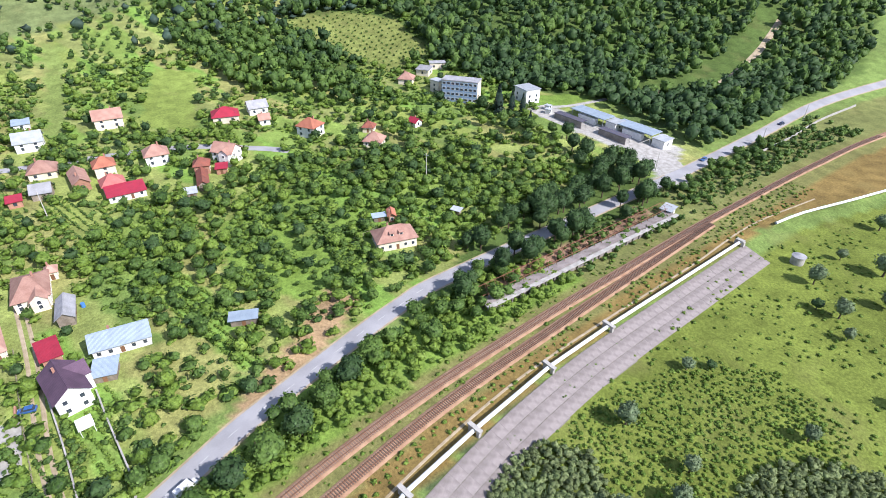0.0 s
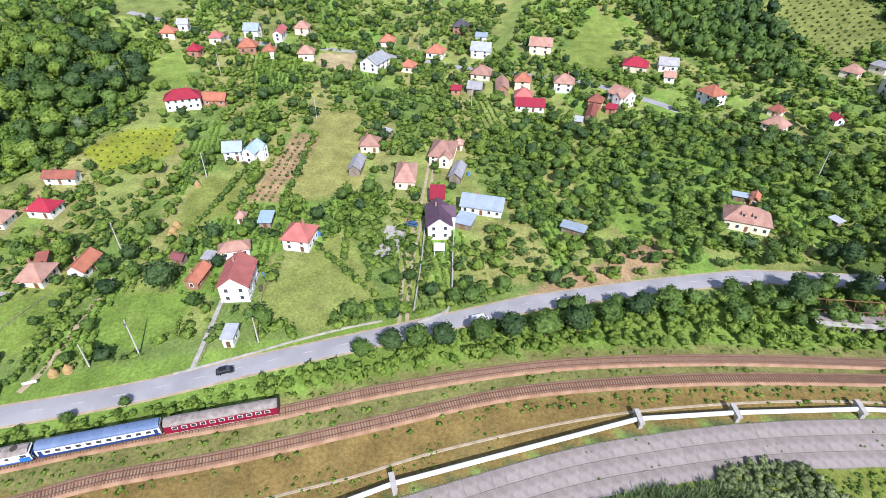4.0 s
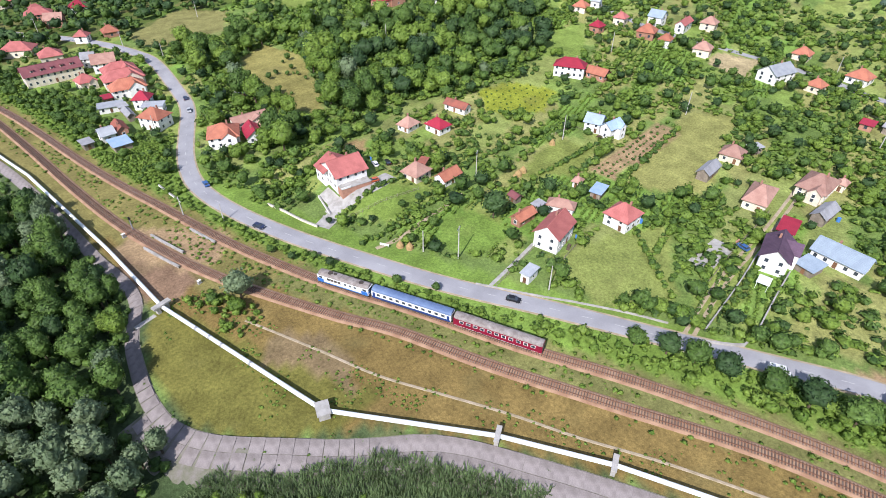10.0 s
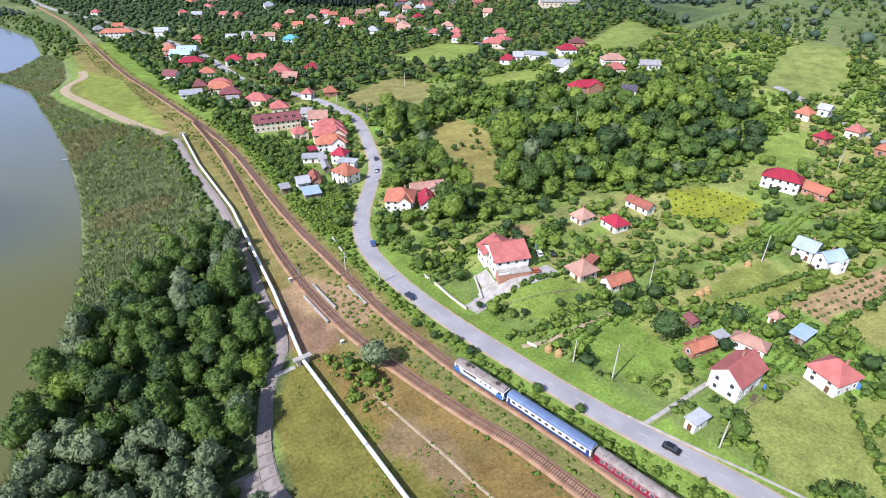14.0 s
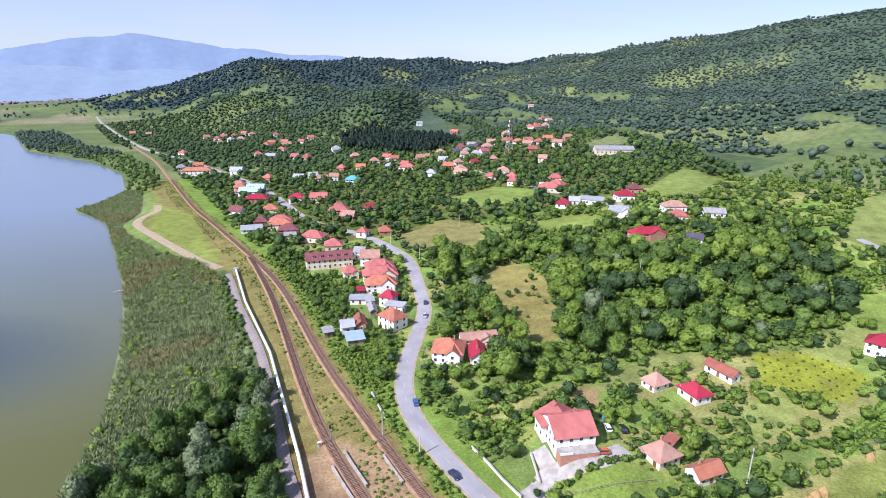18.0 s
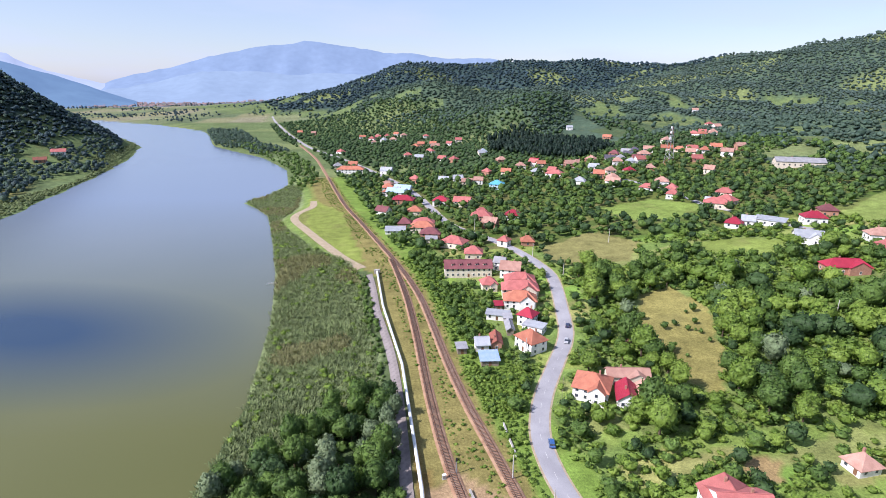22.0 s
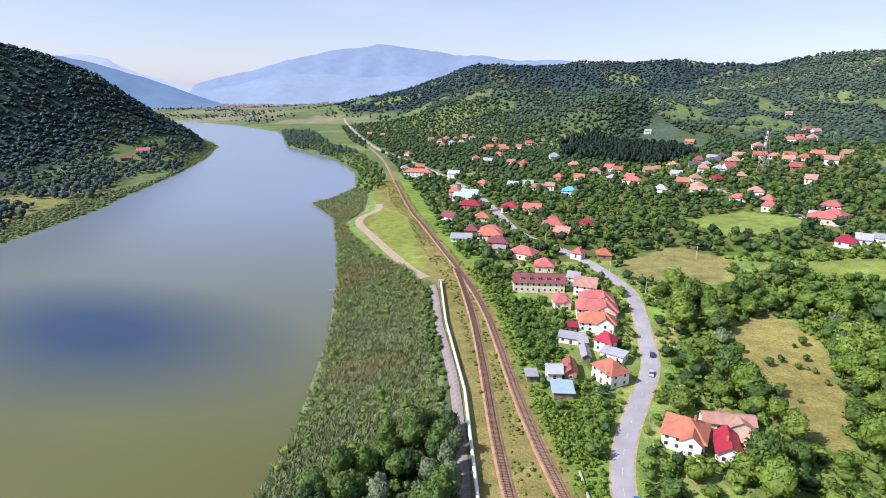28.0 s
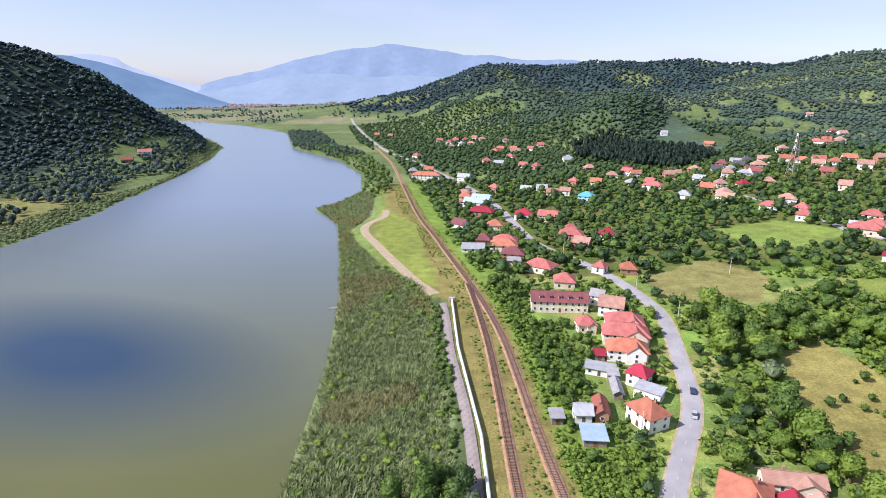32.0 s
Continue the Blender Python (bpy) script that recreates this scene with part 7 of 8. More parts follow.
def limb(p0, p1, r0, r1, seg=6):
    p0, p1 = np.array(p0, float), np.array(p1, float)
    ax = (p1 - p0) / np.linalg.norm(p1 - p0)
    t = np.cross(ax, (0.3, 0.9, 0.1))
    t /= np.linalg.norm(t)
    u = np.cross(ax, t)
    th = np.linspace(0, 2 * math.pi, seg, endpoint=False)[:, None]
    ringv = np.cos(th) * t + np.sin(th) * u
    v = np.concatenate([p0 + ringv * r0, p1 + ringv * r1])
    i = np.arange(seg)
    return v, np.stack([i, np.roll(i, -1), np.roll(i, -1) + seg, i + seg], 1)


def trunk(r, rx, height, base):
    """A tapered trunk with limbs that reach into the crown."""
    vs, fs, n = [], [], 0
    fork = base + height * 0.25
    parts = [((0, 0, -0.4), (0.1, 0, fork), 0.03 * (height + base) + 0.05, 0.02 * (height + base))]
    for k in range(4):
        a = k * 1.57 + r.uniform(-0.4, 0.4)
        parts.append(((0.1, 0, fork - 0.3), (math.cos(a) * rx * 0.55, math.sin(a) * rx * 0.55, base + height * r.uniform(0.5, 0.8)), 0.014 * (height + base), 0.03))
    for p in parts:
        v, f = limb(*p)
        vs.append(v)
        fs.append(f + n)
        n += len(v)
    return np.concatenate(vs), np.concatenate(fs)


def replicate(name, protos, spots, material, label, category):
    """One mesh of many plants: spots are rows of x, y, z, turn, size, height factor, prototype."""
    vs, fs, ts, ns, n = [], [], [], [], 0
    for k, (v, f, *soft) in enumerate(protos):
        s = spots[spots[:, 6] == k]
        if not len(s):
            continue
        c, d = np.cos(s[:, 3])[:, None], np.sin(s[:, 3])[:, None]
        x = (v[None, :, 0] * c - v[None, :, 1] * d) * s[:, 4:5] + s[:, 0:1]
        y = (v[None, :, 0] * d + v[None, :, 1] * c) * s[:, 4:5] + s[:, 1:2]
        z = v[None, :, 2] * (s[:, 4] * s[:, 5])[:, None] + s[:, 2:3]
        vs.append(np.stack([x, y, z], -1).reshape(-1, 3))
        fs.append((f[None] + (np.arange(len(s)) * len(v))[:, None, None] + n).reshape(-1, 4))
        ts.append(np.repeat(rng.uniform(0, 1, len(s)), len(v)))
        for q in soft:
            ns.append(np.stack([q[None, :, 0] * c - q[None, :, 1] * d, q[None, :, 0] * d + q[None, :, 1] * c, q[None, :, 2] + 0 * c], -1).reshape(-1, 3))
        n += len(v) * len(s)
    if not vs:
        return
    me = mesh_of(name, np.concatenate(vs), np.concatenate(fs), material)
    if ns:
        soften(me, np.concatenate(ns))
    a = me.attributes.new("tint", "FLOAT", "POINT")
    a.data.foreach_set("value", np.concatenate(ts).astype(np.float32))
    tagged(new(name, me), label, category, kind="stuff")


HIGH = [crown(np.random.default_rng(k), 3.0, 6.2, 0.9, 30, 520, 0.25, 14, 8, (0.20, 0.40)) for k in range(6)]
WILLOWS = [crown(np.random.default_rng(20 + k), 2.8, 7.2, 0.5, 34, 520, 0.25, 14, 8, (0.18, 0.36)) for k in range(4)]
MID = [crown(np.random.default_rng(40 + k), 3.0, 5.8, 0.5, 20, 120, 0.38, 10, 6, (0.20, 0.42)) for k in range(6)]
SMALL = [crown(np.random.default_rng(50 + k), 3.0, 5.6, 0.3, 12, 64, 0.44, 8, 4, (0.22, 0.46)) for k in range(6)]
LOW = [crown(np.random.default_rng(60 + k), 3.0, 5.6, 0.2, 10, 20, 0.70, 7, 4, (0.24, 0.46)) for k in range(8)]
FARC = [crown(np.random.default_rng(80 + k), 3.0, 5.6, -0.4, 7, 0, 0, 6, 3, (0.34, 0.56)) for k in range(8)]


def spruce(r):
    """Tiers of drooping twigs round a narrow cone."""
    z = r.uniform(0, 1, 420) ** 1.3
    a, rad = r.uniform(0, 6.28, 420), (1 - z) * r.uniform(0.55, 1.0, 420) * (1 + 0.25 * np.sin(z * 60))
    out = np.column_stack([np.cos(a), np.sin(a), 0 * a + 0.5])
    v, f = leaf_cards(r, np.column_stack([np.cos(a) * rad * 2.2, np.sin(a) * rad * 2.2, 0.6 + z * 9.4]), out / np.linalg.norm(out, axis=1)[:, None], 0.42)
    cv, cf = core(r, 1.3, 4.0, 4.2, 8, 5, 0.05)
    return np.concatenate([cv, v]), np.concatenate([cf, f + len(cv)]), np.concatenate([cv - (0, 0, 4), np.repeat(out, 4, 0)])


SPRUCES = [spruce(np.random.default_rng(90 + k)) for k in range(3)]
BUSH = [crown(np.random.default_rng(100 + k), 1.0, 1.7, -0.2, 6, 18, 0.26, 6, 3) for k in range(5)]
BUSH_H = [crown(np.random.default_rng(120 + k), 1.0, 1.7, -0.2, 9, 44, 0.17, 8, 4, (0.28, 0.5)) for k in range(5)]


def reed_clump(r):
    """A tuft of long leaning blades that arch outwards."""
    n = 17
    a, out = r.uniform(0, 6.28, n), r.uniform(0.1, 1.25, n)
    foot = np.column_stack([np.cos(a) * out, np.sin(a) * out, r.uniform(0.0, 0.5, n)])
    b, rise = a + r.normal(0, 0.7, n), r.uniform(0.5, 1.15, n)
    axis = np.column_stack([np.cos(b) * np.cos(rise), np.sin(b) * np.cos(rise), np.sin(rise)])
    side = np.column_stack([-np.sin(b), np.cos(b), 0 * b])
    nrm = np.cross(axis, side)
    nrm *= np.sign(nrm[:, 2:3])
    long, w = r.uniform(0.9, 1.9, (n, 1)), side * r.uniform(0.10, 0.19, (n, 1))
    tip = foot + axis * long
    v = np.stack([foot + w, foot - w, tip - w * 0.7, tip + w * 0.7], 1).reshape(-1, 3)
    soft = nrm * 0.8 + (0, 0, 0.45) + r.normal(0, 0.15, (n, 3))
    return v, np.arange(n * 4).reshape(n, 4), np.repeat(soft / np.linalg.norm(soft, axis=1)[:, None], 4, 0)


REEDS = [reed_clump(np.random.default_rng(140 + k)) for k in range(5)]
HX = np.array([(h[0], h[1], h[2]) for h in HOUSES])
EXCLUDE = []
FOREST_ROAD = smooth_line([(206, -372), (193, -400), (191, -435), (203, -492), (221, -557)], 6.0)


def clear(x, y, road=5.0, rail=4.5, house=1.0, anywhere=False):
    """Where plants may stand: off the road, the tracks, the pipe, the houses and the water."""
    ok = np.ones(len(x), bool)
    for line, gap in ((ROAD[::2], road), (RAIL_R[::2], rail), (RAIL_L[::2], rail)):
        near = np.abs(np.interp(y, line[:, 1], line[:, 0]) - x) < 40
        ok[near] &= np.abs(line_distance(x[near], y[near], line)) > gap
    for hx, hy, hr in HX if len(x) else ():
        ok &= (np.abs(x - hx) > hr * house) | (np.abs(y - hy) > hr * house)
    lake = np.minimum(x - np.interp(y, SHORE_Y, SHORE_W), np.interp(y, SHORE_Y, SHORE_E) - x)
    ok &= lake < -1.0
    wood = (y < -350) & (x > 150) & (x < 260)
    ok[wood] &= np.abs(line_distance(x[wood] - 7, y[wood], FOREST_ROAD)) > 11
    for poly in () if anywhere else EXCLUDE:
        ok &= ~inside(x, y, poly)
    return ok


def spots_in(poly, step, protos, size, tall=(0.85, 1.25), thin=0.0, patch=25.0, clearance=(5.0, 4.5, 1.0), seed=0, jitter=0.5, test=None, anywhere=False):
    """Plants on a jittered grid within a polygon, thinned by a patchy noise."""
    r = np.random.default_rng(3000 + seed)
    poly = np.array(poly, float)
    (x0, y0), (x1, y1) = poly.min(0), poly.max(0)
    X, Y = np.meshgrid(np.arange(x0, x1, step), np.arange(y0, y1, step))
    x = (X + r.uniform(-jitter, jitter, X.shape) * step).ravel()
    y = (Y + r.uniform(-jitter, jitter, Y.shape) * step).ravel()
    ok = inside(x, y, poly)
    if thin:
        ok &= noise2(x, y, patch, seed) * 0.75 + r.uniform(0, 0.25, x.shape) > thin
    x, y = x[ok], y[ok]
    if test is not None:
        ok = test(x, y)
        x, y = x[ok], y[ok]
    ok = clear(x, y, *clearance, anywhere)
    x, y = x[ok], y[ok]
    n = len(x)
    return np.column_stack([x, y, ground_z(x, y) - 0.1, r.uniform(0, 6.28, n), r.uniform(*size, n), r.uniform(*tall, n), r.integers(0, protos, n)])


TREE_KINDS = {
    "tree": (HIGH, M_LEAF, "green leafy tree with a rounded uneven crown"),
    "dark_tree": (HIGH, M_LEAF_D, "dark green dense leafy tree"),
    "bright_tree": (HIGH, M_LEAF_Y, "bright yellow-green leafy tree"),
    "willow_tree": (WILLOWS, M_WILLOW, "silvery grey-green willow tree"),
    "spruce_tree": (SPRUCES, M_SPRUCE, "tall dark conical spruce tree"),
}
MADE = {}


def plant(kind, row, group):
    """A single tree with trunk and crown."""
    protos, material, label = TREE_KINDS[kind]
    x, y, z, turn, size, tall, k = row
    k = int(k) % len(protos)
    if (kind, k) not in MADE:
        r = np.random.default_rng(500 + k)
        tv, tf = trunk(r, 3.0, 5.6, 1.6)
        cv, cf, cn_ = protos[k]
        tm, cmesh = mesh_of("trunk", tv, tf, M_BARK, True), mesh_of("crown", cv, cf, material)
        soften(cmesh, cn_)
        MADE[kind, k] = (tm, cmesh)
    tm, cmesh = MADE[kind, k]
    root = tagged(new(kind), label, "tree", group)
    root.matrix_basis = pose(x, y, z, 0, 0, math.degrees(turn)) @ Matrix.Diagonal((size, size, size * tall, 1))
    part("trunk", tm, None, root)
    part("crown", cmesh, None, root)



WOOD_N = [(79, 122), (106, 128), (145, 126), (174, 116), (205, 104), (272, 116), (328, 200), (300, 260), (269, 276), (237, 328), (172, 292), (130, 261), (108, 285), (99, 226), (86, 188), (72, 160)]
WOOD_S = [(352, -199), (340, -268), (283, -306), (243, -318), (185, -368), (152, -345), (145, -528), (185, -659), (600, -700), (700, -100), (470, -250), (421, -214)]
BELT = [(141, -165), (147, -191), (155, -231), (160, -285), (128, -274), (121, -252), (121, -191), (121, -161), (116, -145)]
SHOREWOOD = [(-50, 36), (-30, 20), (-10, 24), (-12, 42), (-11, 54), (-4, 67), (2, 79), (3, 105), (1, 168), (-12, 160), (-30, 140), (-52, 112), (-57, 100), (-59, 86), (-62, 78), (-61, 48)]
SHOREWOOD_S = [(-62, 60), (-50, 36), (-32, 18), (-24, -8), (-30, -40), (-70, -60)]
LOWSHORE = [(-30, 20), (-12, 22), (-6, 11), (6, -2), (14, -10), (2, -34), (-10, -26), (-26, -4)]
GARDENS = [(60, 330), (40, 150), (70, 60), (95, -10), (118, -90), (140, -160), (160, -290), (430, -330), (430, 330)]
CLEARING = np.array([(128, 240), (154, 247), (152, 213), (137, 176), (116, 145), (106, 160), (113, 183), (108, 194)], float)
EXCLUDE += [np.array([(63, 70), (66, 79), (70, 90), (78, 92), (79, 81), (99, 80), (99, 73), (82, 71.5)], float), CLEARING, np.array([(229, -290), (216, -338), (132, -320), (126, -284), (150, -276), (199, -274)], float)]
EXCLUDE += [p for c, p in FIELDS]


# single trees that the eye can pick out
for kind, row in (("willow_tree", (26, 61, -0.1, 0.3, 1.6, 0.85, 0)), ("bright_tree", (22.5, 57, -0.1, 1.1, 0.9, 0.7, 1)), ("tree", (19.5, 65, -0.1, 2.1, 0.7, 0.7, 2))):
    plant(kind, row, "trees by the railway")
for k, (x, y, s) in enumerate(((52.6, 54.3, 0.55), (61.1, 33.5, 0.55), (66.8, 23.0, 0.5), (46.2, 65.2, 0.5), (51.3, 61, 0.45), (43.5, 73.0, 0.5), (76.4, 62.4, 0.5), (87.7, 59.7, 0.55), (73.1, 63.5, 0.45), (95.0, 59.2, 0.5),
                               (88.6, 45.4, 0.75), (78.1, 45.0, 0.6), (107.4, 34.8, 1.7), (58.6, 101.6, 0.6), (63.4, 100.8, 0.5), (66.1, 72.8, 0.45), (80.6, 36.4, 0.35))):
    plant("dark_tree" if k % 3 == 0 else "tree", (x, y, zg(x, y) - 0.1, k * 1.3, s, 0.9, k % 5), "roadside and garden trees")
for k, (x, y, s) in enumerate(((87.5, -29, 1.0), (90.5, -36.5, 1.2), (92, -43, 1.3), (93.5, -50, 1.3), (96, -60, 1.3), (98, -68, 1.45), (99.5, -77, 1.5), (102, -86, 1.5), (106, -95, 1.4), (110, -104, 1.5), (114, -113, 1.4), (103, -28.5, 0.9), (104, -33.5, 0.95))):
    plant("bright_tree" if k > 10 else "dark_tree" if k % 2 else "tree", (x, y, zg(x, y) - 0.1, k * 1.7, s, 0.85, k % 5), "trees along the road")
for k, (x, y, s) in enumerate(((209, -268, 1.2), (192, -279, 1.3), (170, -268, 1.5), (157, -276, 1.4), (246, -266, 1.3), (214, -260, 1.2), (200, -276, 1.0), (180, -270, 1.3), (165, -258, 1.3), (225, -263, 1.1), (148, -268, 1.2))):
    plant("dark_tree" if k % 3 else "tree", (x, y, zg(x, y) - 0.1, k * 1.9, s, 1.1, k % 5), "trees round the depot")
for k, (x, y, s) in enumerate(((238, -272, 1.7), (235, -279, 1.35), (231, -284, 1.2), (212, -271, 1.1), (243, -276, 1.5))):
    plant("spruce_tree", (x, y, zg(x, y) - 0.1, k * 1.1, s, 1.0, k % 3), "spruces beside the flats")
for row in spots_in(SHOREWOOD, 6.4, 5, (0.95, 1.5), (0.95, 1.4), seed=1, clearance=(5, 6, 1)):
    pick = noise2(row[0:1], row[1:2], 15, 3)[0]
    silver = 0.58 if row[1] < 62 or row[1] > 118 else 0.75
    plant("willow_tree" if pick > silver else "bright_tree" if pick < 0.12 else "tree" if row[3] < 4.4 else "dark_tree", row, "shore trees")
for row in spots_in(BELT, 7.0, 5, (1.0, 1.5), (1.0, 1.4), seed=2, clearance=(3.2, 9, 0.9)):
    plant("dark_tree", row, "trees along the loading ramp")
near_n = spots_in(WOOD_N, 8.6, 6, (1.0, 2.1), (0.85, 1.25), thin=0.30, patch=22, seed=3, clearance=(9, 4.5, 1.25), test=lambda x, y: (y < 240 - 0.42 * (x - 219)) | (noise2(x, y, 13, 37) > 0.66))
front = near_n[(near_n[:, 0] < 150)]
for row in front[:190]:
    pick = noise2(row[0:1], row[1:2], 9, 5)[0]
    plant("willow_tree" if pick > 0.90 else "bright_tree" if pick > 0.5 else "tree" if pick > 0.22 else "dark_tree", row, "woodland trees")
back = np.concatenate([near_n[near_n[:, 0] >= 150], front[190:]])
shade = noise2(back[:, 0], back[:, 1], 12, 33) > 0.68
bright = ~shade & (noise2(back[:, 0], back[:, 1], 11, 35) > 0.5)
replicate("woodland_bright", MID, back[bright], M_LEAF_Y, "bright green trees of the woodland", "woodland")
shade, back = shade[~bright], back[~bright]
replicate("woodland_undergrowth", BUSH, spots_in(WOOD_N, 3.7, 5, (1.0, 2.5), (0.6, 1.1), thin=0.22, patch=13, seed=36, clearance=(6, 4.5, 1.1)), M_LEAF_Y, "light green brambles and young growth under the trees", "undergrowth")
replicate("woodland_green", MID, back[~shade], M_LEAF, "mid-green trees of the woodland", "woodland")
replicate("woodland", MID, back[shade], M_LEAF_D, "dense green deciduous woodland above the village", "woodland")
replicate("woodland_light", SMALL, spots_in(WOOD_N, 11, 6, (0.7, 1.1), thin=0.3, seed=4), M_LEAF, "lighter green trees within the woodland", "woodland")
replicate("woodland_silver", SMALL, spots_in(WOOD_N, 40, 6, (1.3, 1.7), thin=0.3, seed=5), M_WILLOW, "pale silvery trees within the woodland", "woodland")
replicate("shore_thicket", BUSH_H, spots_in(SHOREWOOD, 3.4, 5, (1.2, 2.3), thin=0.1, seed=6, clearance=(5, 5, 1)), M_LEAF, "green thicket under the shore trees", "thicket")
replicate("shore_scrub", BUSH_H, spots_in(LOWSHORE, 2.6, 5, (0.8, 1.7), thin=0.36, patch=10, seed=71), M_LEAF_Y, "light green scrub below the concrete bank", "bushes")
replicate("shore_wood", MID, spots_in(SHOREWOOD_S, 6.0, 6, (0.8, 1.3), seed=7), M_LEAF_D, "dark trees crowding the lake shore", "woodland")
DEPOTWOOD = [(245, -296), (300, -288), (300, -340), (215, -347), (180, -374), (150, -346), (186, -339), (222, -339), (240, -326)]
replicate("depot_wood", LOW, spots_in(DEPOTWOOD, 7.5, 6, (1.0, 1.8), (0.8, 1.2), seed=72), M_LEAF_D, "dark forest edge behind the depot", "forest")
ROADWOOD = [(138, -326), (165, -330), (190, -329), (214, -334), (240, -328), (262, -296), (330, -300), (330, -345), (200, -425), (152, -520), (140, -460), (141, -400)]
replicate("roadside_wood", LOW, spots_in(ROADWOOD, 7.0, 6, (1.0, 1.9), (0.8, 1.2), seed=85, clearance=(6.5, 5, 1), anywhere=True), M_LEAF_D, "dark forest reaching down to the road", "forest")
TOPWOOD = [(523, -161), (483, -241), (406, -215), (352, -214), (293, -237), (298, -201), (337, -169), (384, -159), (465, -147)]
replicate("hillside_wood", LOW, spots_in(TOPWOOD, 7.5, 8, (1.0, 1.8), (0.9, 1.3), seed=86, anywhere=True, test=lambda x, y: ~inside(x, y, np.array(FIELDS[12][1]))), M_LEAF, "green wood on the hillside above the village", "woodland")
replicate("south_wood_light", LOW, spots_in(WOOD_S, 13, 6, (1.0, 1.6), (1.2, 1.7), thin=0.42, patch=30, seed=73), M_LEAF, "lighter trees within the southern forest", "forest")
south = spots_in(WOOD_S, 9.0, 8, (1.0, 2.1), (0.75, 1.3), thin=0.03, seed=8)
replicate("south_wood_green", LOW, south[::3], M_LEAF, "green trees of the southern forest", "forest")
replicate("south_wood", LOW, south[np.arange(len(south)) % 3 > 0], M_LEAF_D, "dark dense forest on the southern slope", "forest")
# gardens: fruit trees and bushes
replicate("garden_trees", SMALL, spots_in(GARDENS, 8.0, 6, (0.4, 1.15), (0.75, 1.1), thin=0.46, patch=15, seed=9), M_LEAF_Y, "scattered fruit trees in village gardens", "garden trees")
walnuts = spots_in(GARDENS, 12, 6, (0.6, 1.3), (0.8, 1.1), thin=0.40, patch=30, seed=10)
replicate("garden_trees_green", SMALL, walnuts[::2], M_LEAF, "green walnut and plum trees between the houses", "garden trees")
replicate("garden_trees_dark", SMALL, walnuts[1::2], M_LEAF_D, "dark walnut trees between the houses", "garden trees")
replicate("garden_bushes", BUSH, spots_in(GARDENS, 3.6, 5, (0.8, 2.9), (0.4, 0.9), thin=0.56, patch=10, seed=11), M_LEAF_Y, "light green bushes and vines in the gardens", "bushes")
replicate("garden_shrubs", BUSH, spots_in(GARDENS, 4.2, 5, (0.8, 2.7), (0.5, 1.0), thin=0.58, patch=12, seed=12), M_LEAF, "green shrubs in the gardens", "bushes")


def kitchen_rows(lo, hi, gap, step, seed):
    """Rows of low crops across some of the garden plots."""
    q = np.random.default_rng(seed)
    U, V = np.meshgrid(np.arange(60, 330, step), np.arange(-140, 110, gap))
    u, v = (U + q.uniform(-0.3, 0.3, U.shape) * step).ravel(), (V + q.normal(0, 0.12, V.shape)).ravel()
    x, y = u * 0.97 - v * 0.24, u * 0.24 + v * 0.97
    plot, pick = plot_of(x, y)
    ok = inside(x, y, np.array(GARDENS, float)) & (pick >= lo) & (pick < hi)
    x, y = x[ok], y[ok]
    ok = clear(x, y, 6, 5, 1.0)
    x, y = x[ok], y[ok]
    m = len(x)
    return np.column_stack([x, y, ground_z(x, y) - 0.1, q.uniform(0, 6.28, m), q.uniform(0.45, 0.85, m), q.uniform(0.6, 1.3, m), q.integers(0, 5, m)])


replicate("vegetable_rows", BUSH, kitchen_rows(0.30, 0.43, 2.3, 1.2, 301), M_LEAF_Y, "rows of beans and maize in the kitchen gardens", "crops")
replicate("vine_rows", BUSH, kitchen_rows(0.86, 1.0, 2.8, 1.3, 302), M_LEAF, "green vine rows in the garden plots", "vines")
MIDVALE = [(140, -160), (118, -95), (150, -70), (215, -52), (258, -90), (258, -180), (190, -230), (160, -285), (140, -200)]
ROWS = [(213, -101), (224, -144), (187, -152), (153, -132), (146, -111), (174, -92)]
replicate("orchard_rows", MID, spots_in(ROWS, 6.0, 6, (0.34, 0.56), (0.8, 1.0), thin=0.12, patch=11, seed=60, jitter=0.12, anywhere=True), M_LEAF, "neat rows of small fruit trees on grass", "orchard")
EXCLUDE.append(np.array(ROWS, float))
orchard = spots_in(MIDVALE, 7.0, 6, (0.5, 1.05), (0.8, 1.1), thin=0.24, patch=16, seed=13)
replicate("orchard_bright", MID, orchard[::3], M_LEAF_Y, "yellow-green orchard trees near the road", "orchard")
replicate("orchard", MID, orchard[1::3], M_LEAF, "orchard trees between the village and the road", "orchard")
replicate("orchard_green", MID, orchard[2::3], M_LEAF, "full green trees among the orchards", "orchard")
replicate("orchard_shrubs", BUSH, spots_in(MIDVALE, 4.4, 5, (0.8, 2.1), thin=0.36, seed=14), M_LEAF_Y, "light undergrowth between orchard trees", "bushes")


def strip(lo, hi, y0, y1):
    """A strip of land beside the right-hand track."""
    ys = np.arange(y0, y1 + 1, 8.0)
    xs = np.interp(ys, RY, RX)
    return np.concatenate([np.column_stack([xs + lo, ys]), np.column_stack([xs + hi, ys])[::-1]])


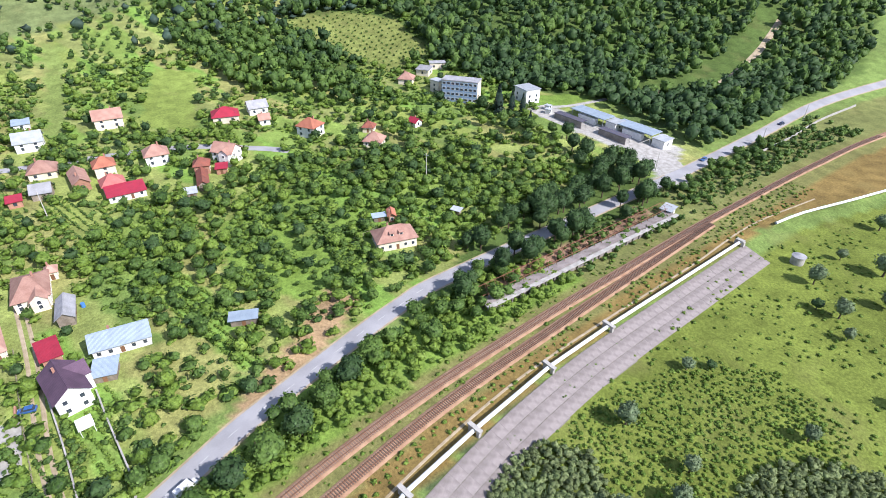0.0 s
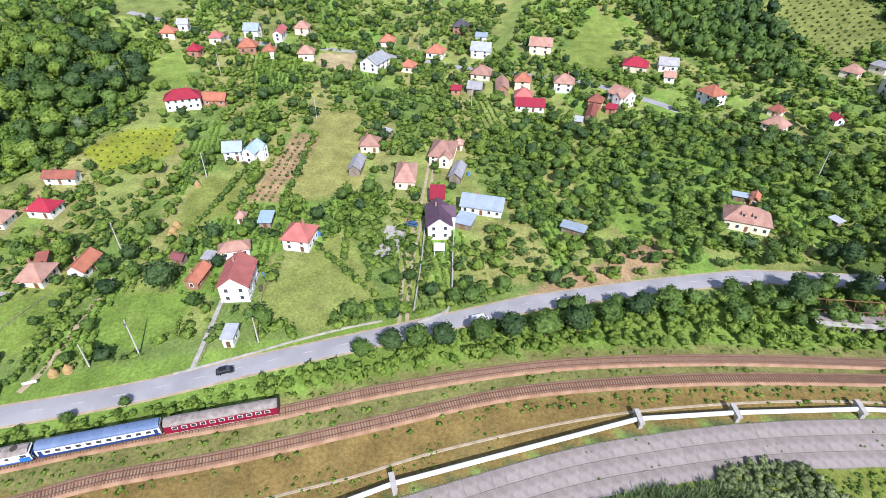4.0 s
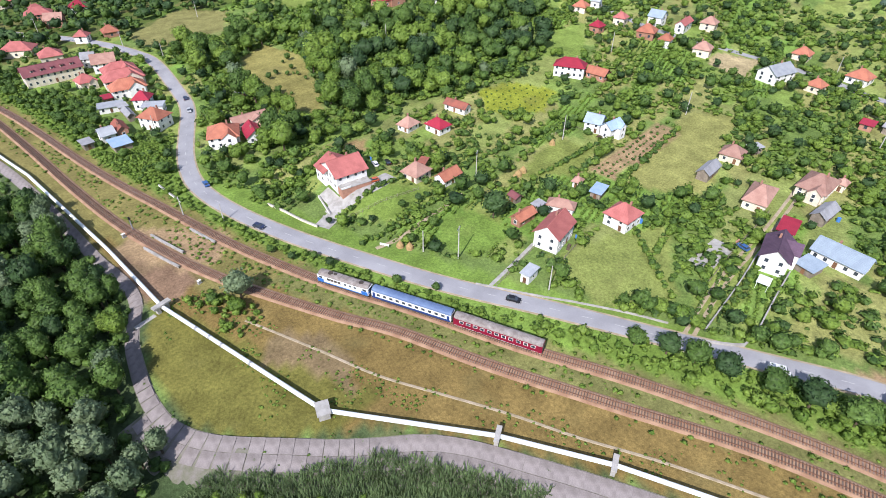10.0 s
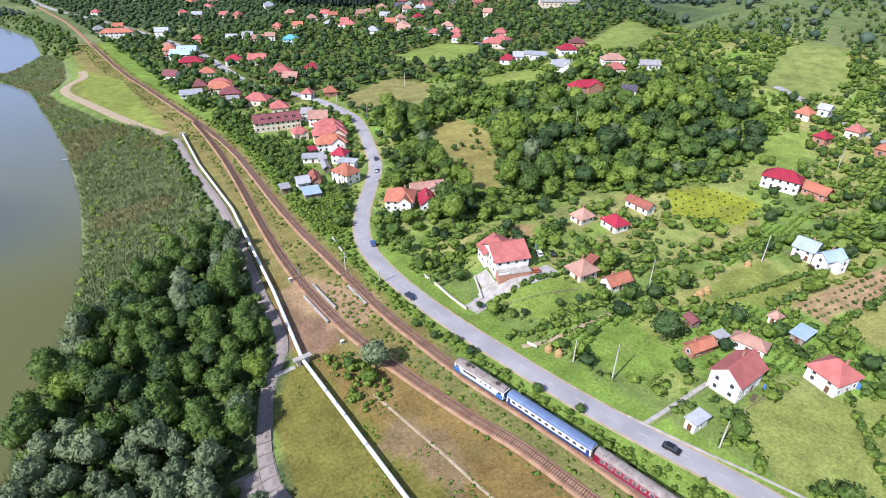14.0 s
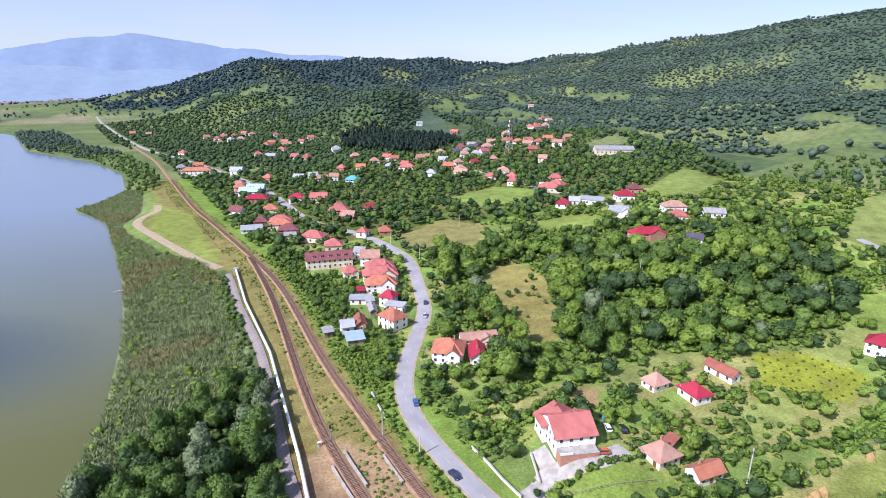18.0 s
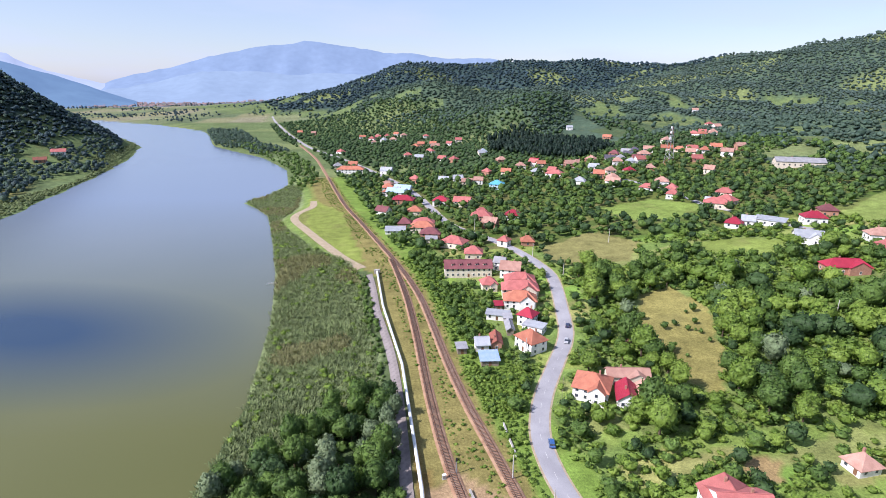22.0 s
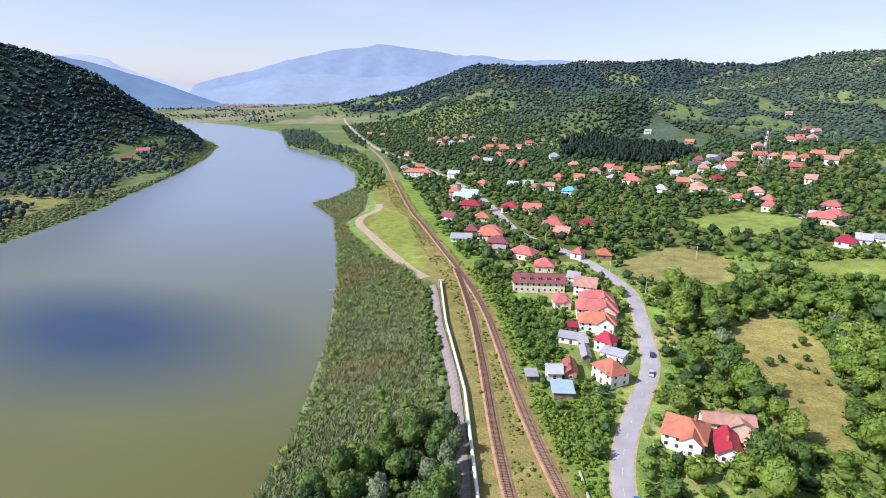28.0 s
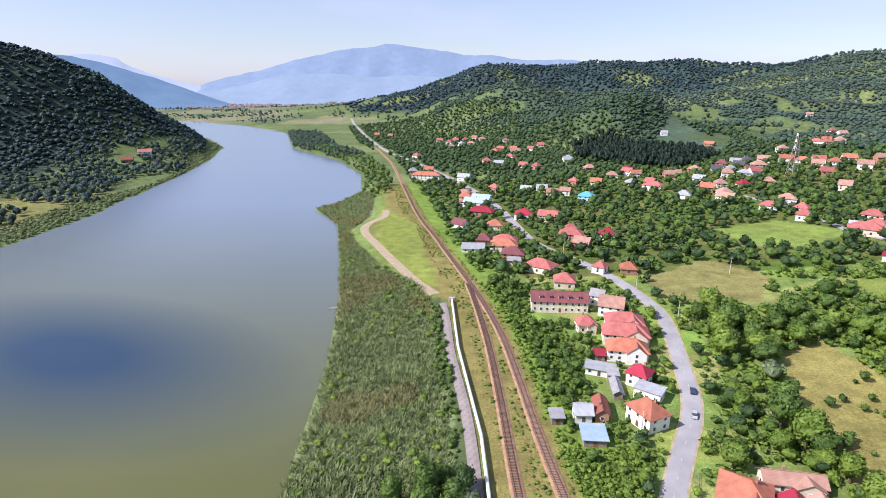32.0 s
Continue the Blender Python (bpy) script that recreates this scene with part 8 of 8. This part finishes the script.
replicate("embankment_bushes", BUSH_H, spots_in(strip(5.0, 29, -190, 0), 2.7, 5, (0.9, 2.2), thin=0.12, patch=12, seed=15, clearance=(5.6, 5.0, 1)), M_LEAF_Y, "bright green bushes between road and railway", "bushes")
replicate("embankment_trees", MID, spots_in(strip(12, 32, -175, -10), 5.6, 6, (0.6, 1.05), thin=0.30, patch=14, seed=16, clearance=(5.2, 7, 1)), M_LEAF, "green young trees along the road", "trees")
replicate("south_verge", BUSH, spots_in(strip(7, 40, -430, -190), 3.2, 5, (0.7, 2.2), thin=0.30, patch=14, seed=50, clearance=(6, 6, 1)), M_LEAF, "bushes between the road and the tracks", "bushes")
replicate("verge_bushes", BUSH_H, spots_in(strip(5.0, 30, -5, 330), 2.3, 5, (0.7, 1.6), (0.6, 1.0), thin=0.08, patch=10, seed=17, clearance=(5.0, 4.4, 1), test=lambda x, y: x < np.interp(y, ROAD[:, 1], ROAD[:, 0])), M_LEAF_Y, "low green bushes beside the track", "bushes")
replicate("verge_thicket", MID, spots_in(strip(8, 26, 186, 330), 5.0, 6, (0.4, 0.85), thin=0.2, seed=18, clearance=(8, 5, 1)), M_LEAF, "thicket between the houses and the railway", "thicket")
replicate("track_weeds", BUSH, spots_in(strip(-14, 6, -330, 640), 2.2, 5, (0.3, 1.0), (0.4, 0.8), thin=0.31, patch=9, seed=19, clearance=(6, 2.4, 1)), M_LEAF_Y, "weeds growing along the tracks", "weeds")
KNOLL = [(0, 30), (14, 13), (30, 3), (44, -22), (64, -66), (72, -66), (52, -20), (36, 10), (28, 40), (22, 70), (12, 76), (3, 60)]
replicate("knoll_tufts", BUSH, spots_in(KNOLL, 1.3, 5, (0.15, 0.6), (0.3, 0.7), thin=0.52, patch=6, seed=75, clearance=(6, 2.6, 1)), M_LEAF_Y, "green weeds and tufts on the dry knoll", "tufts")
replicate("knoll_bushes", BUSH_H, spots_in([(17, 45), (27, 50), (27, 58), (24, 68), (14, 74), (15, 60)], 2.2, 5, (0.7, 1.7), thin=0.2, patch=6, seed=76, clearance=(6, 3, 1)), M_LEAF_Y, "bright bushes beside the pipeline", "bushes")
# lake side
REEDLAND = [(-64, 40), (-55, 110), (-51, 160), (-56, 233), (-66, 301), (-86, 395), (-101, 458), (-132, 515), (-108, 600), (-90, 600), (-80, 487), (-88, 440), (-76, 405), (-50, 350), (-26, 318), (-16, 292), (-12, 240), (-5, 180), (-3, 150), (-20, 148), (-40, 112), (-56, 60)]
reed = spots_in(REEDLAND, 1.75, 5, (0.8, 1.35), (0.8, 1.3), thin=0.06, patch=18, seed=20)
swell = noise2(reed[:, 0], reed[:, 1], 16, 21)
reed[:, 5] *= 0.55 + 0.9 * swell
brown = noise2(reed[:, 0], reed[:, 1], 30, 22) + 0.25 * swell > 0.72
replicate("brown_reeds", REEDS, reed[brown], M_REED2, "brownish dry reeds along the lake", "reeds")
replicate("reeds", REEDS, reed[~brown], M_REED, "dense grey-green reeds along the lake", "reeds")
replicate("reed_bushes", BUSH, spots_in(REEDLAND, 4.6, 5, (0.7, 2.3), (0.5, 1.0), thin=0.46, patch=22, seed=21), M_LEAF_Y, "bright green bushes among the reeds", "bushes")
REEDS_S = [(-26, 18), (-8, 18), (14, 8), (27, -2), (40, -22), (52, -45), (60, -80), (62, -120), (48, -128), (26, -92), (2, -34), (-16, -14)]
replicate("reeds_south", REEDS, spots_in(REEDS_S, 0.85, 5, (0.45, 0.7), (1.3, 2.2), seed=22, test=lambda x, y: bank_distance(x, y) > np.where(y < -36, 13, 7.4) + 0.8 * np.sin(x * 0.9 + y * 0.5)), M_REED3, "silvery reeds below the concrete bank", "reeds")
HERBS = [(63, -126), (68, -150), (62, -182), (46, -204), (18, -196), (22, -166), (40, -140)]
replicate("meadow_herbs", BUSH, spots_in(HERBS, 1.6, 5, (0.4, 0.85), (0.5, 1.0), thin=0.1, patch=7, seed=77), M_LEAF_Y, "tall yellow-green herbs covering the wet meadow", "herbs")
for k, poly in enumerate(([(64, -112), (67.4, -122), (67.3, -133), (58, -140), (46, -135), (40, -118)], [(31, -156), (32, -167), (23, -183), (12, -190), (5, -180), (15, -160)])):
    replicate("reed_bed", BUSH_H, spots_in(poly, 1.35, 5, (0.8, 1.25), (1.0, 1.5), seed=80 + k), M_REED, "tall silvery reed bed below the bank", "reeds")
for k, (x, y, size) in enumerate(((60, -184, 0.85), (56, -190, 0.6), (44, -282, 1.7), (50, -243, 0.8), (36, -262, 1.3))):
    plant("willow_tree" if k % 2 == 0 else "dark_tree", (x, y, zg(x, y) - 0.1, k * 1.2, size, 0.75, k % 3), "meadow willows")
replicate("track_end_thicket", MID, spots_in(strip(16, 31, -365, -268), 5.4, 6, (0.5, 0.95), thin=0.12, patch=12, seed=82, clearance=(5.2, 8, 1)), M_LEAF, "dense bushes between the road and the overgrown tracks", "thicket")
replicate("trackside_trees", SMALL, spots_in(strip(8, 66, 170, 430), 7.5, 6, (0.5, 0.95), (0.9, 1.3), thin=0.22, patch=20, seed=83, clearance=(6.5, 6, 1)), M_LEAF, "green trees round the roadside houses", "trees")
replicate("bank_weeds", BUSH, spots_in([(84, -250), (81, -152), (72, -97), (51, -43), (27, 0), (2, 18), (-4, 33), (-5, 50), (-13, 52), (-12, 28), (-4, 10), (20, -12), (42, -52), (62, -100), (72, -155), (74, -250)], 2.6, 5, (0.2, 0.5), (0.4, 0.8), thin=0.56, patch=7, seed=84), M_LEAF, "weeds in the joints of the concrete bank", "weeds")
MEADOW = [(66, -128), (72, -175), (80, -258), (60, -340), (-20, -300), (0, -150), (40, -120)]
replicate("meadow_tufts", BUSH, spots_in(MEADOW, 3.0, 5, (0.3, 1.0), (0.4, 0.8), thin=0.46, patch=8, seed=23), M_LEAF_Y, "tufts of weeds on the wet meadow", "tufts")
for row in spots_in(MEADOW, 25, 5, (0.7, 1.3), (0.8, 1.0), thin=0.25, seed=24):
    plant("willow_tree", row, "meadow willows")
# north village and hills
NORTH = [(10, 335), (-36, 560), (-90, 800), (-200, 1100), (-300, 1500), (60, 1400), (420, 1000), (480, 500), (430, 330), (100, 330)]
village = spots_in(NORTH, 8.6, 8, (0.8, 1.7), (0.7, 1.1), thin=0.17, patch=40, seed=25, clearance=(5, 9, 0.8))
nearer = village[:, 1] < 640
replicate("village_trees", LOW, village[nearer][::2], M_LEAF_D, "dark trees among the far village houses", "trees")
replicate("village_trees_green", LOW, village[nearer][1::2], M_LEAF, "green trees among the far village houses", "trees")
replicate("far_village_trees", FARC, village[~nearer], M_LEAF_D, "dark trees at the far end of the village", "trees")
replicate("village_bushes", LOW, spots_in(NORTH, 11, 6, (0.5, 1.0), (0.5, 1.0), thin=0.22, patch=30, seed=26, clearance=(5, 9, 0.8), test=lambda x, y: y < 700), M_LEAF, "green garden bushes in the far village", "bushes")
WEST = [(-333, 380), (-330, 480), (-345, 640), (-375, 800), (-440, 985), (-520, 1180), (-760, 1590), (-900, 1500), (-640, 1000), (-560, 700), (-560, 300)]
shore = spots_in(WEST, 7.5, 8, (0.7, 1.7), (0.7, 1.2), thin=0.42, patch=34, seed=27, test=lambda x, y: np.interp(y, SHORE_Y, SHORE_W) - x > 26 + 14 * np.sin(y / 31) + 12 * np.sin(y / 73))
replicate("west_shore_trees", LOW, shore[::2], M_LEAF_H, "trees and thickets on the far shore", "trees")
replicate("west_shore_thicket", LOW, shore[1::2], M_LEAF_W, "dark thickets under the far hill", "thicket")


HILLS = [(-420, 2500), (-420, 1750), (-150, 1250), (250, 900), (430, 700), (430, 330), (430, -330), (1500, -400), (2100, 400), (1700, 1500), (1100, 2300), (300, 2600)]
hill = spots_in(HILLS, 7.8, 8, (1.1, 1.9), (0.5, 0.85), jitter=0.75, seed=28, test=wooded)
hill = hill[(hill[:, 0] < 800) | (hill[:, 0] < 2.0 * hill[:, 1] + 250)]
# the slopes that face away from the valley are left to their dark ground
away = np.hypot(hill[:, 0], hill[:, 1])
beyond = ground_z(hill[:, 0] * (1 + 25 / away), hill[:, 1] * (1 + 25 / away))
hill = hill[(beyond - hill[:, 2]) / 25 > (hill[:, 2] - 106) / away - 0.10]
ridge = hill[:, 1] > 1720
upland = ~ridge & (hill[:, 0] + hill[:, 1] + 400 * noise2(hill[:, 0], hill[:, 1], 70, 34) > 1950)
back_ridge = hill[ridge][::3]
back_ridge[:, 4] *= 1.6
# Leaf tone by distance stands in for haze over the hills.
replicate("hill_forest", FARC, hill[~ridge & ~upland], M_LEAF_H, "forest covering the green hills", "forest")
replicate("upland_forest", FARC, hill[upland], M_LEAF_R, "haze-tinted pale green forest on the long upland slopes", "forest")
replicate("ridge_forest", FARC, back_ridge, M_LEAF_B, "forest on the far ridge, tinted blue for haze and cloud shade", "forest")
UPPER = [(430, -240), (600, -120), (640, 260), (430, 330)]
replicate("upper_orchards", LOW, spots_in(UPPER, 9, 6, (0.5, 1.1), thin=0.26, patch=30, seed=31), M_LEAF, "orchards and hedges above the village", "orchard")
replicate("hill_forest_light", FARC, spots_in(HILLS, 36, 6, (1.2, 2.4), seed=29, thin=0.25, patch=120, test=lambda x, y: ground_z(x, y) > 12), M_LEAF_H, "lighter trees scattered over the hills", "forest")
LEFTHILL = [(-1250, 380), (-560, 560), (-480, 760), (-440, 960), (-432, 1040), (-500, 1030), (-640, 930), (-770, 850), (-920, 745), (-1130, 560)]
west = spots_in(LEFTHILL, 6.6, 8, (0.9, 2.0), (0.5, 0.9), seed=30, jitter=0.8, test=lambda x, y: ground_z(x, y) > 5)
replicate("west_hill_forest", FARC, west[np.arange(len(west)) % 4 > 0], M_LEAF_W, "forest on the hill across the lake, cloud shade in its leaf colour", "forest")
replicate("west_hill_forest_light", FARC, west[::4], M_LEAF_B, "paler haze-blue trees in the forest across the lake", "forest")
SPRUCEWOOD = np.array([(170, 895), (232, 952), (276, 846), (313, 764), (309, 705), (238, 616), (196, 678), (153, 773)], float)
replicate("spruce_wood", LOW, spots_in(SPRUCEWOOD, 8, 6, (0.8, 1.3), (1.6, 2.4), seed=74, anywhere=True), M_SPRUCE, "dark spruce plantation at the foot of the hill", "forest")
# hedges along the plots
HEDGES = [
    (216, 19, 157, 15),
    (171, 31, 150, 30),
    (174, -18, 119, -25),
    (166, -9, 122, -16),
    (136, -2, 111, -28),
    (72, 73, 112, 73),
    (77, 56, 112, 55),
    (119, 67, 183, 58),
    (116, -34, 140, -28),
    (116, -42, 158, -40),
    (63, 97, 108, 116),
    (67, 56, 95, 51),
    (142, 40, 183, 37),
    (266, -9, 246, -48),
    (163, -46, 129, -50),
]
HEDGES += [
    (244, -88, 202, -82),
    (238, -106, 185, -93),
    (206, -110, 150, -96),
    (190, -133, 140, -124),
    (251, -68, 196, -72),
    (209, -165, 182, -176),
    (183, -183, 177, -210),
    (47, 186, 70, 204),
    (29, 169, 51, 164),
    (64, 139, 92, 142),
    (57, 116, 66, 101),
    (99, 124, 115, 127),
    (29, 144, 58, 172),
]
rows = []
for k, (x0, y0, x1, y1) in enumerate(HEDGES):
    m = int(math.hypot(x1 - x0, y1 - y0) / 1.3)
    t = np.linspace(0, 1, m)
    r = np.random.default_rng(7000 + k)
    x, y = x0 + (x1 - x0) * t + r.normal(0, 0.4, m), y0 + (y1 - y0) * t + r.normal(0, 0.4, m)
    rows.append(np.column_stack([x, y, ground_z(x, y) - 0.1, r.uniform(0, 6.28, m), r.uniform(0.8, 1.7, m), r.uniform(0.7, 1.2, m), r.integers(0, 5, m)]))
hedge = np.concatenate(rows)
hedge = hedge[clear(hedge[:, 0], hedge[:, 1], 5, 5, 0.8, True)]
replicate("hedges_bright", BUSH_H, hedge[1::2], M_LEAF_Y, "bright green hedgerows between the garden plots", "hedges")
replicate("hedges", BUSH_H, hedge[::2], M_LEAF, "green hedgerows between the garden plots", "hedges")
# crops in rows
replicate("crop_rows", BUSH, spots_in([(216, 29), (214, 17), (156, 17), (158, 28)], 3.1, 5, (0.5, 1.0), thin=0.22, patch=9, seed=40, jitter=0.12, anywhere=True), M_LEAF, "rows of young fruit bushes on bare soil", "crops")
replicate("vineyard", BUSH, spots_in([(184, 109), (205, 104), (212, 80), (190, 72), (170, 91)], 4.2, 5, (0.4, 0.7), seed=41, jitter=0.15, anywhere=True), M_LEAF, "small plants dotted over a yellow field", "crops")
replicate("hill_crops", BUSH, spots_in([(444, -228), (435, -277), (395, -304), (338, -300), (325, -254), (403, -240)], 5.5, 5, (0.7, 1.2), seed=42, jitter=0.2, anywhere=True), M_LEAF, "orchard seedlings on the hill field", "crops")
replicate("maize_plot", BUSH, spots_in([(24, 150), (42, 140), (52, 160), (60, 176), (34, 178), (22, 165)], 1.5, 5, (0.6, 1.0), (0.9, 1.4), seed=43, jitter=0.3, clearance=(6, 5, 1)), M_LEAF_Y, "yellow-green maize between road and railway", "crops")
replicate("pipe_bushes", BUSH_H, spots_in([(-3, 80), (2, 80), (0, 180), (-7, 240), (-12, 290), (-16, 290), (-12, 240), (-5, 180)], 2.6, 5, (0.8, 1.7), thin=0.16, seed=44), M_LEAF, "bushes along the foot of the bank", "bushes")
replicate("clearing_bushes", SMALL, spots_in(CLEARING, 5.0, 6, (0.25, 0.9), thin=0.60, patch=12, seed=45, anywhere=True), M_LEAF, "bushes on the grassy clearing", "bushes")
SPIT = [(-108, 600), (-84, 560), (-66, 620), (-95, 760), (-140, 850), (-215, 1000), (-290, 1030), (-190, 865), (-130, 730)]
replicate("waterside_trees", LOW, spots_in(SPIT, 7.5, 8, (0.5, 1.3), thin=0.30, patch=24, seed=87, clearance=(5, 12, 1)), M_LEAF, "bushes and trees between the lake and the railway", "trees")
HEADLAND = [(-190, 865), (-310, 1030), (-410, 1335), (-330, 1330), (-230, 1040), (-150, 900)]
replicate("headland_wood", LOW, spots_in(HEADLAND, 9, 6, (0.9, 1.5), seed=46), M_LEAF_H, "dark wood on the headland", "woodland")
PLAIN = [(-900, 1800), (-400, 1500), (-330, 1900), (-700, 3300), (-2000, 3600), (-1700, 2400)]
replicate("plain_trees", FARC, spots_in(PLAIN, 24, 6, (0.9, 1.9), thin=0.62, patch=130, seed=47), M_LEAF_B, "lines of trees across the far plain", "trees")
# the far town
r = np.random.default_rng(77)
vs, fs, n = [], [], 0
roofs = []
for k in range(420):
    x, y = (r.normal(-1150, 260), r.uniform(2500, 3100)) if k % 3 else (r.normal(-500, 180), r.uniform(2300, 3300))
    w, h = r.uniform(3.5, 7), r.uniform(4, 7)
    z = zg(x, y)
    vs.append(np.array([(x + sx * w, y + sy * w * 0.7, z + sz) for sz in (0, h) for sx, sy in ((-1, -1), (1, -1), (1, 1), (-1, 1))]))
    fs.append(np.array([(0, 1, 5, 4), (1, 2, 6, 5), (2, 3, 7, 6), (3, 0, 4, 7)]) + 8 * k)
    roofs.append((x, y, z + h, w))
# Haze over the town is mixed into its wall and roof colours.
tagged(new("distant_town", mesh_of("distant_town", np.concatenate(vs), np.concatenate(fs), surface("hazed_town_walls", (0.36, 0.37, 0.40), (0.27, 0.28, 0.31), 0.02, 0.95))), "pale walls of a distant town on the plain", "town", kind="stuff")
rv = np.concatenate([np.array([(x - w * 1.1, y - w * 0.8, z), (x + w * 1.1, y - w * 0.8, z), (x + w * 1.1, y + w * 0.8, z), (x - w * 1.1, y + w * 0.8, z), (x - w, y, z + 2), (x + w, y, z + 2)]) for x, y, z, w in roofs])
rf = np.concatenate([np.array([(0, 1, 5, 4), (2, 3, 4, 5)]) + 6 * k for k in range(len(roofs))])
tagged(new("distant_roofs", mesh_of("distant_roofs", rv, rf, surface("hazed_town_roofs", (0.30, 0.20, 0.19), (0.24, 0.17, 0.17), 0.02, 0.95))), "orange roofs of a distant town", "town", kind="stuff")
ys = np.arange(330, 1100, 15.0)
ws = np.interp(ys, SHORE_Y, SHORE_W)
MARGIN = np.concatenate([np.column_stack([ws - 3, ys]), np.column_stack([ws - 26 - 16 * np.sin(ys / 60), ys])[::-1]])
replicate("west_reeds", BUSH, spots_in(MARGIN, 3.6, 5, (1.6, 2.4), (0.5, 0.9), seed=61), M_REED, "pale reeds fringing the far shore", "reeds")
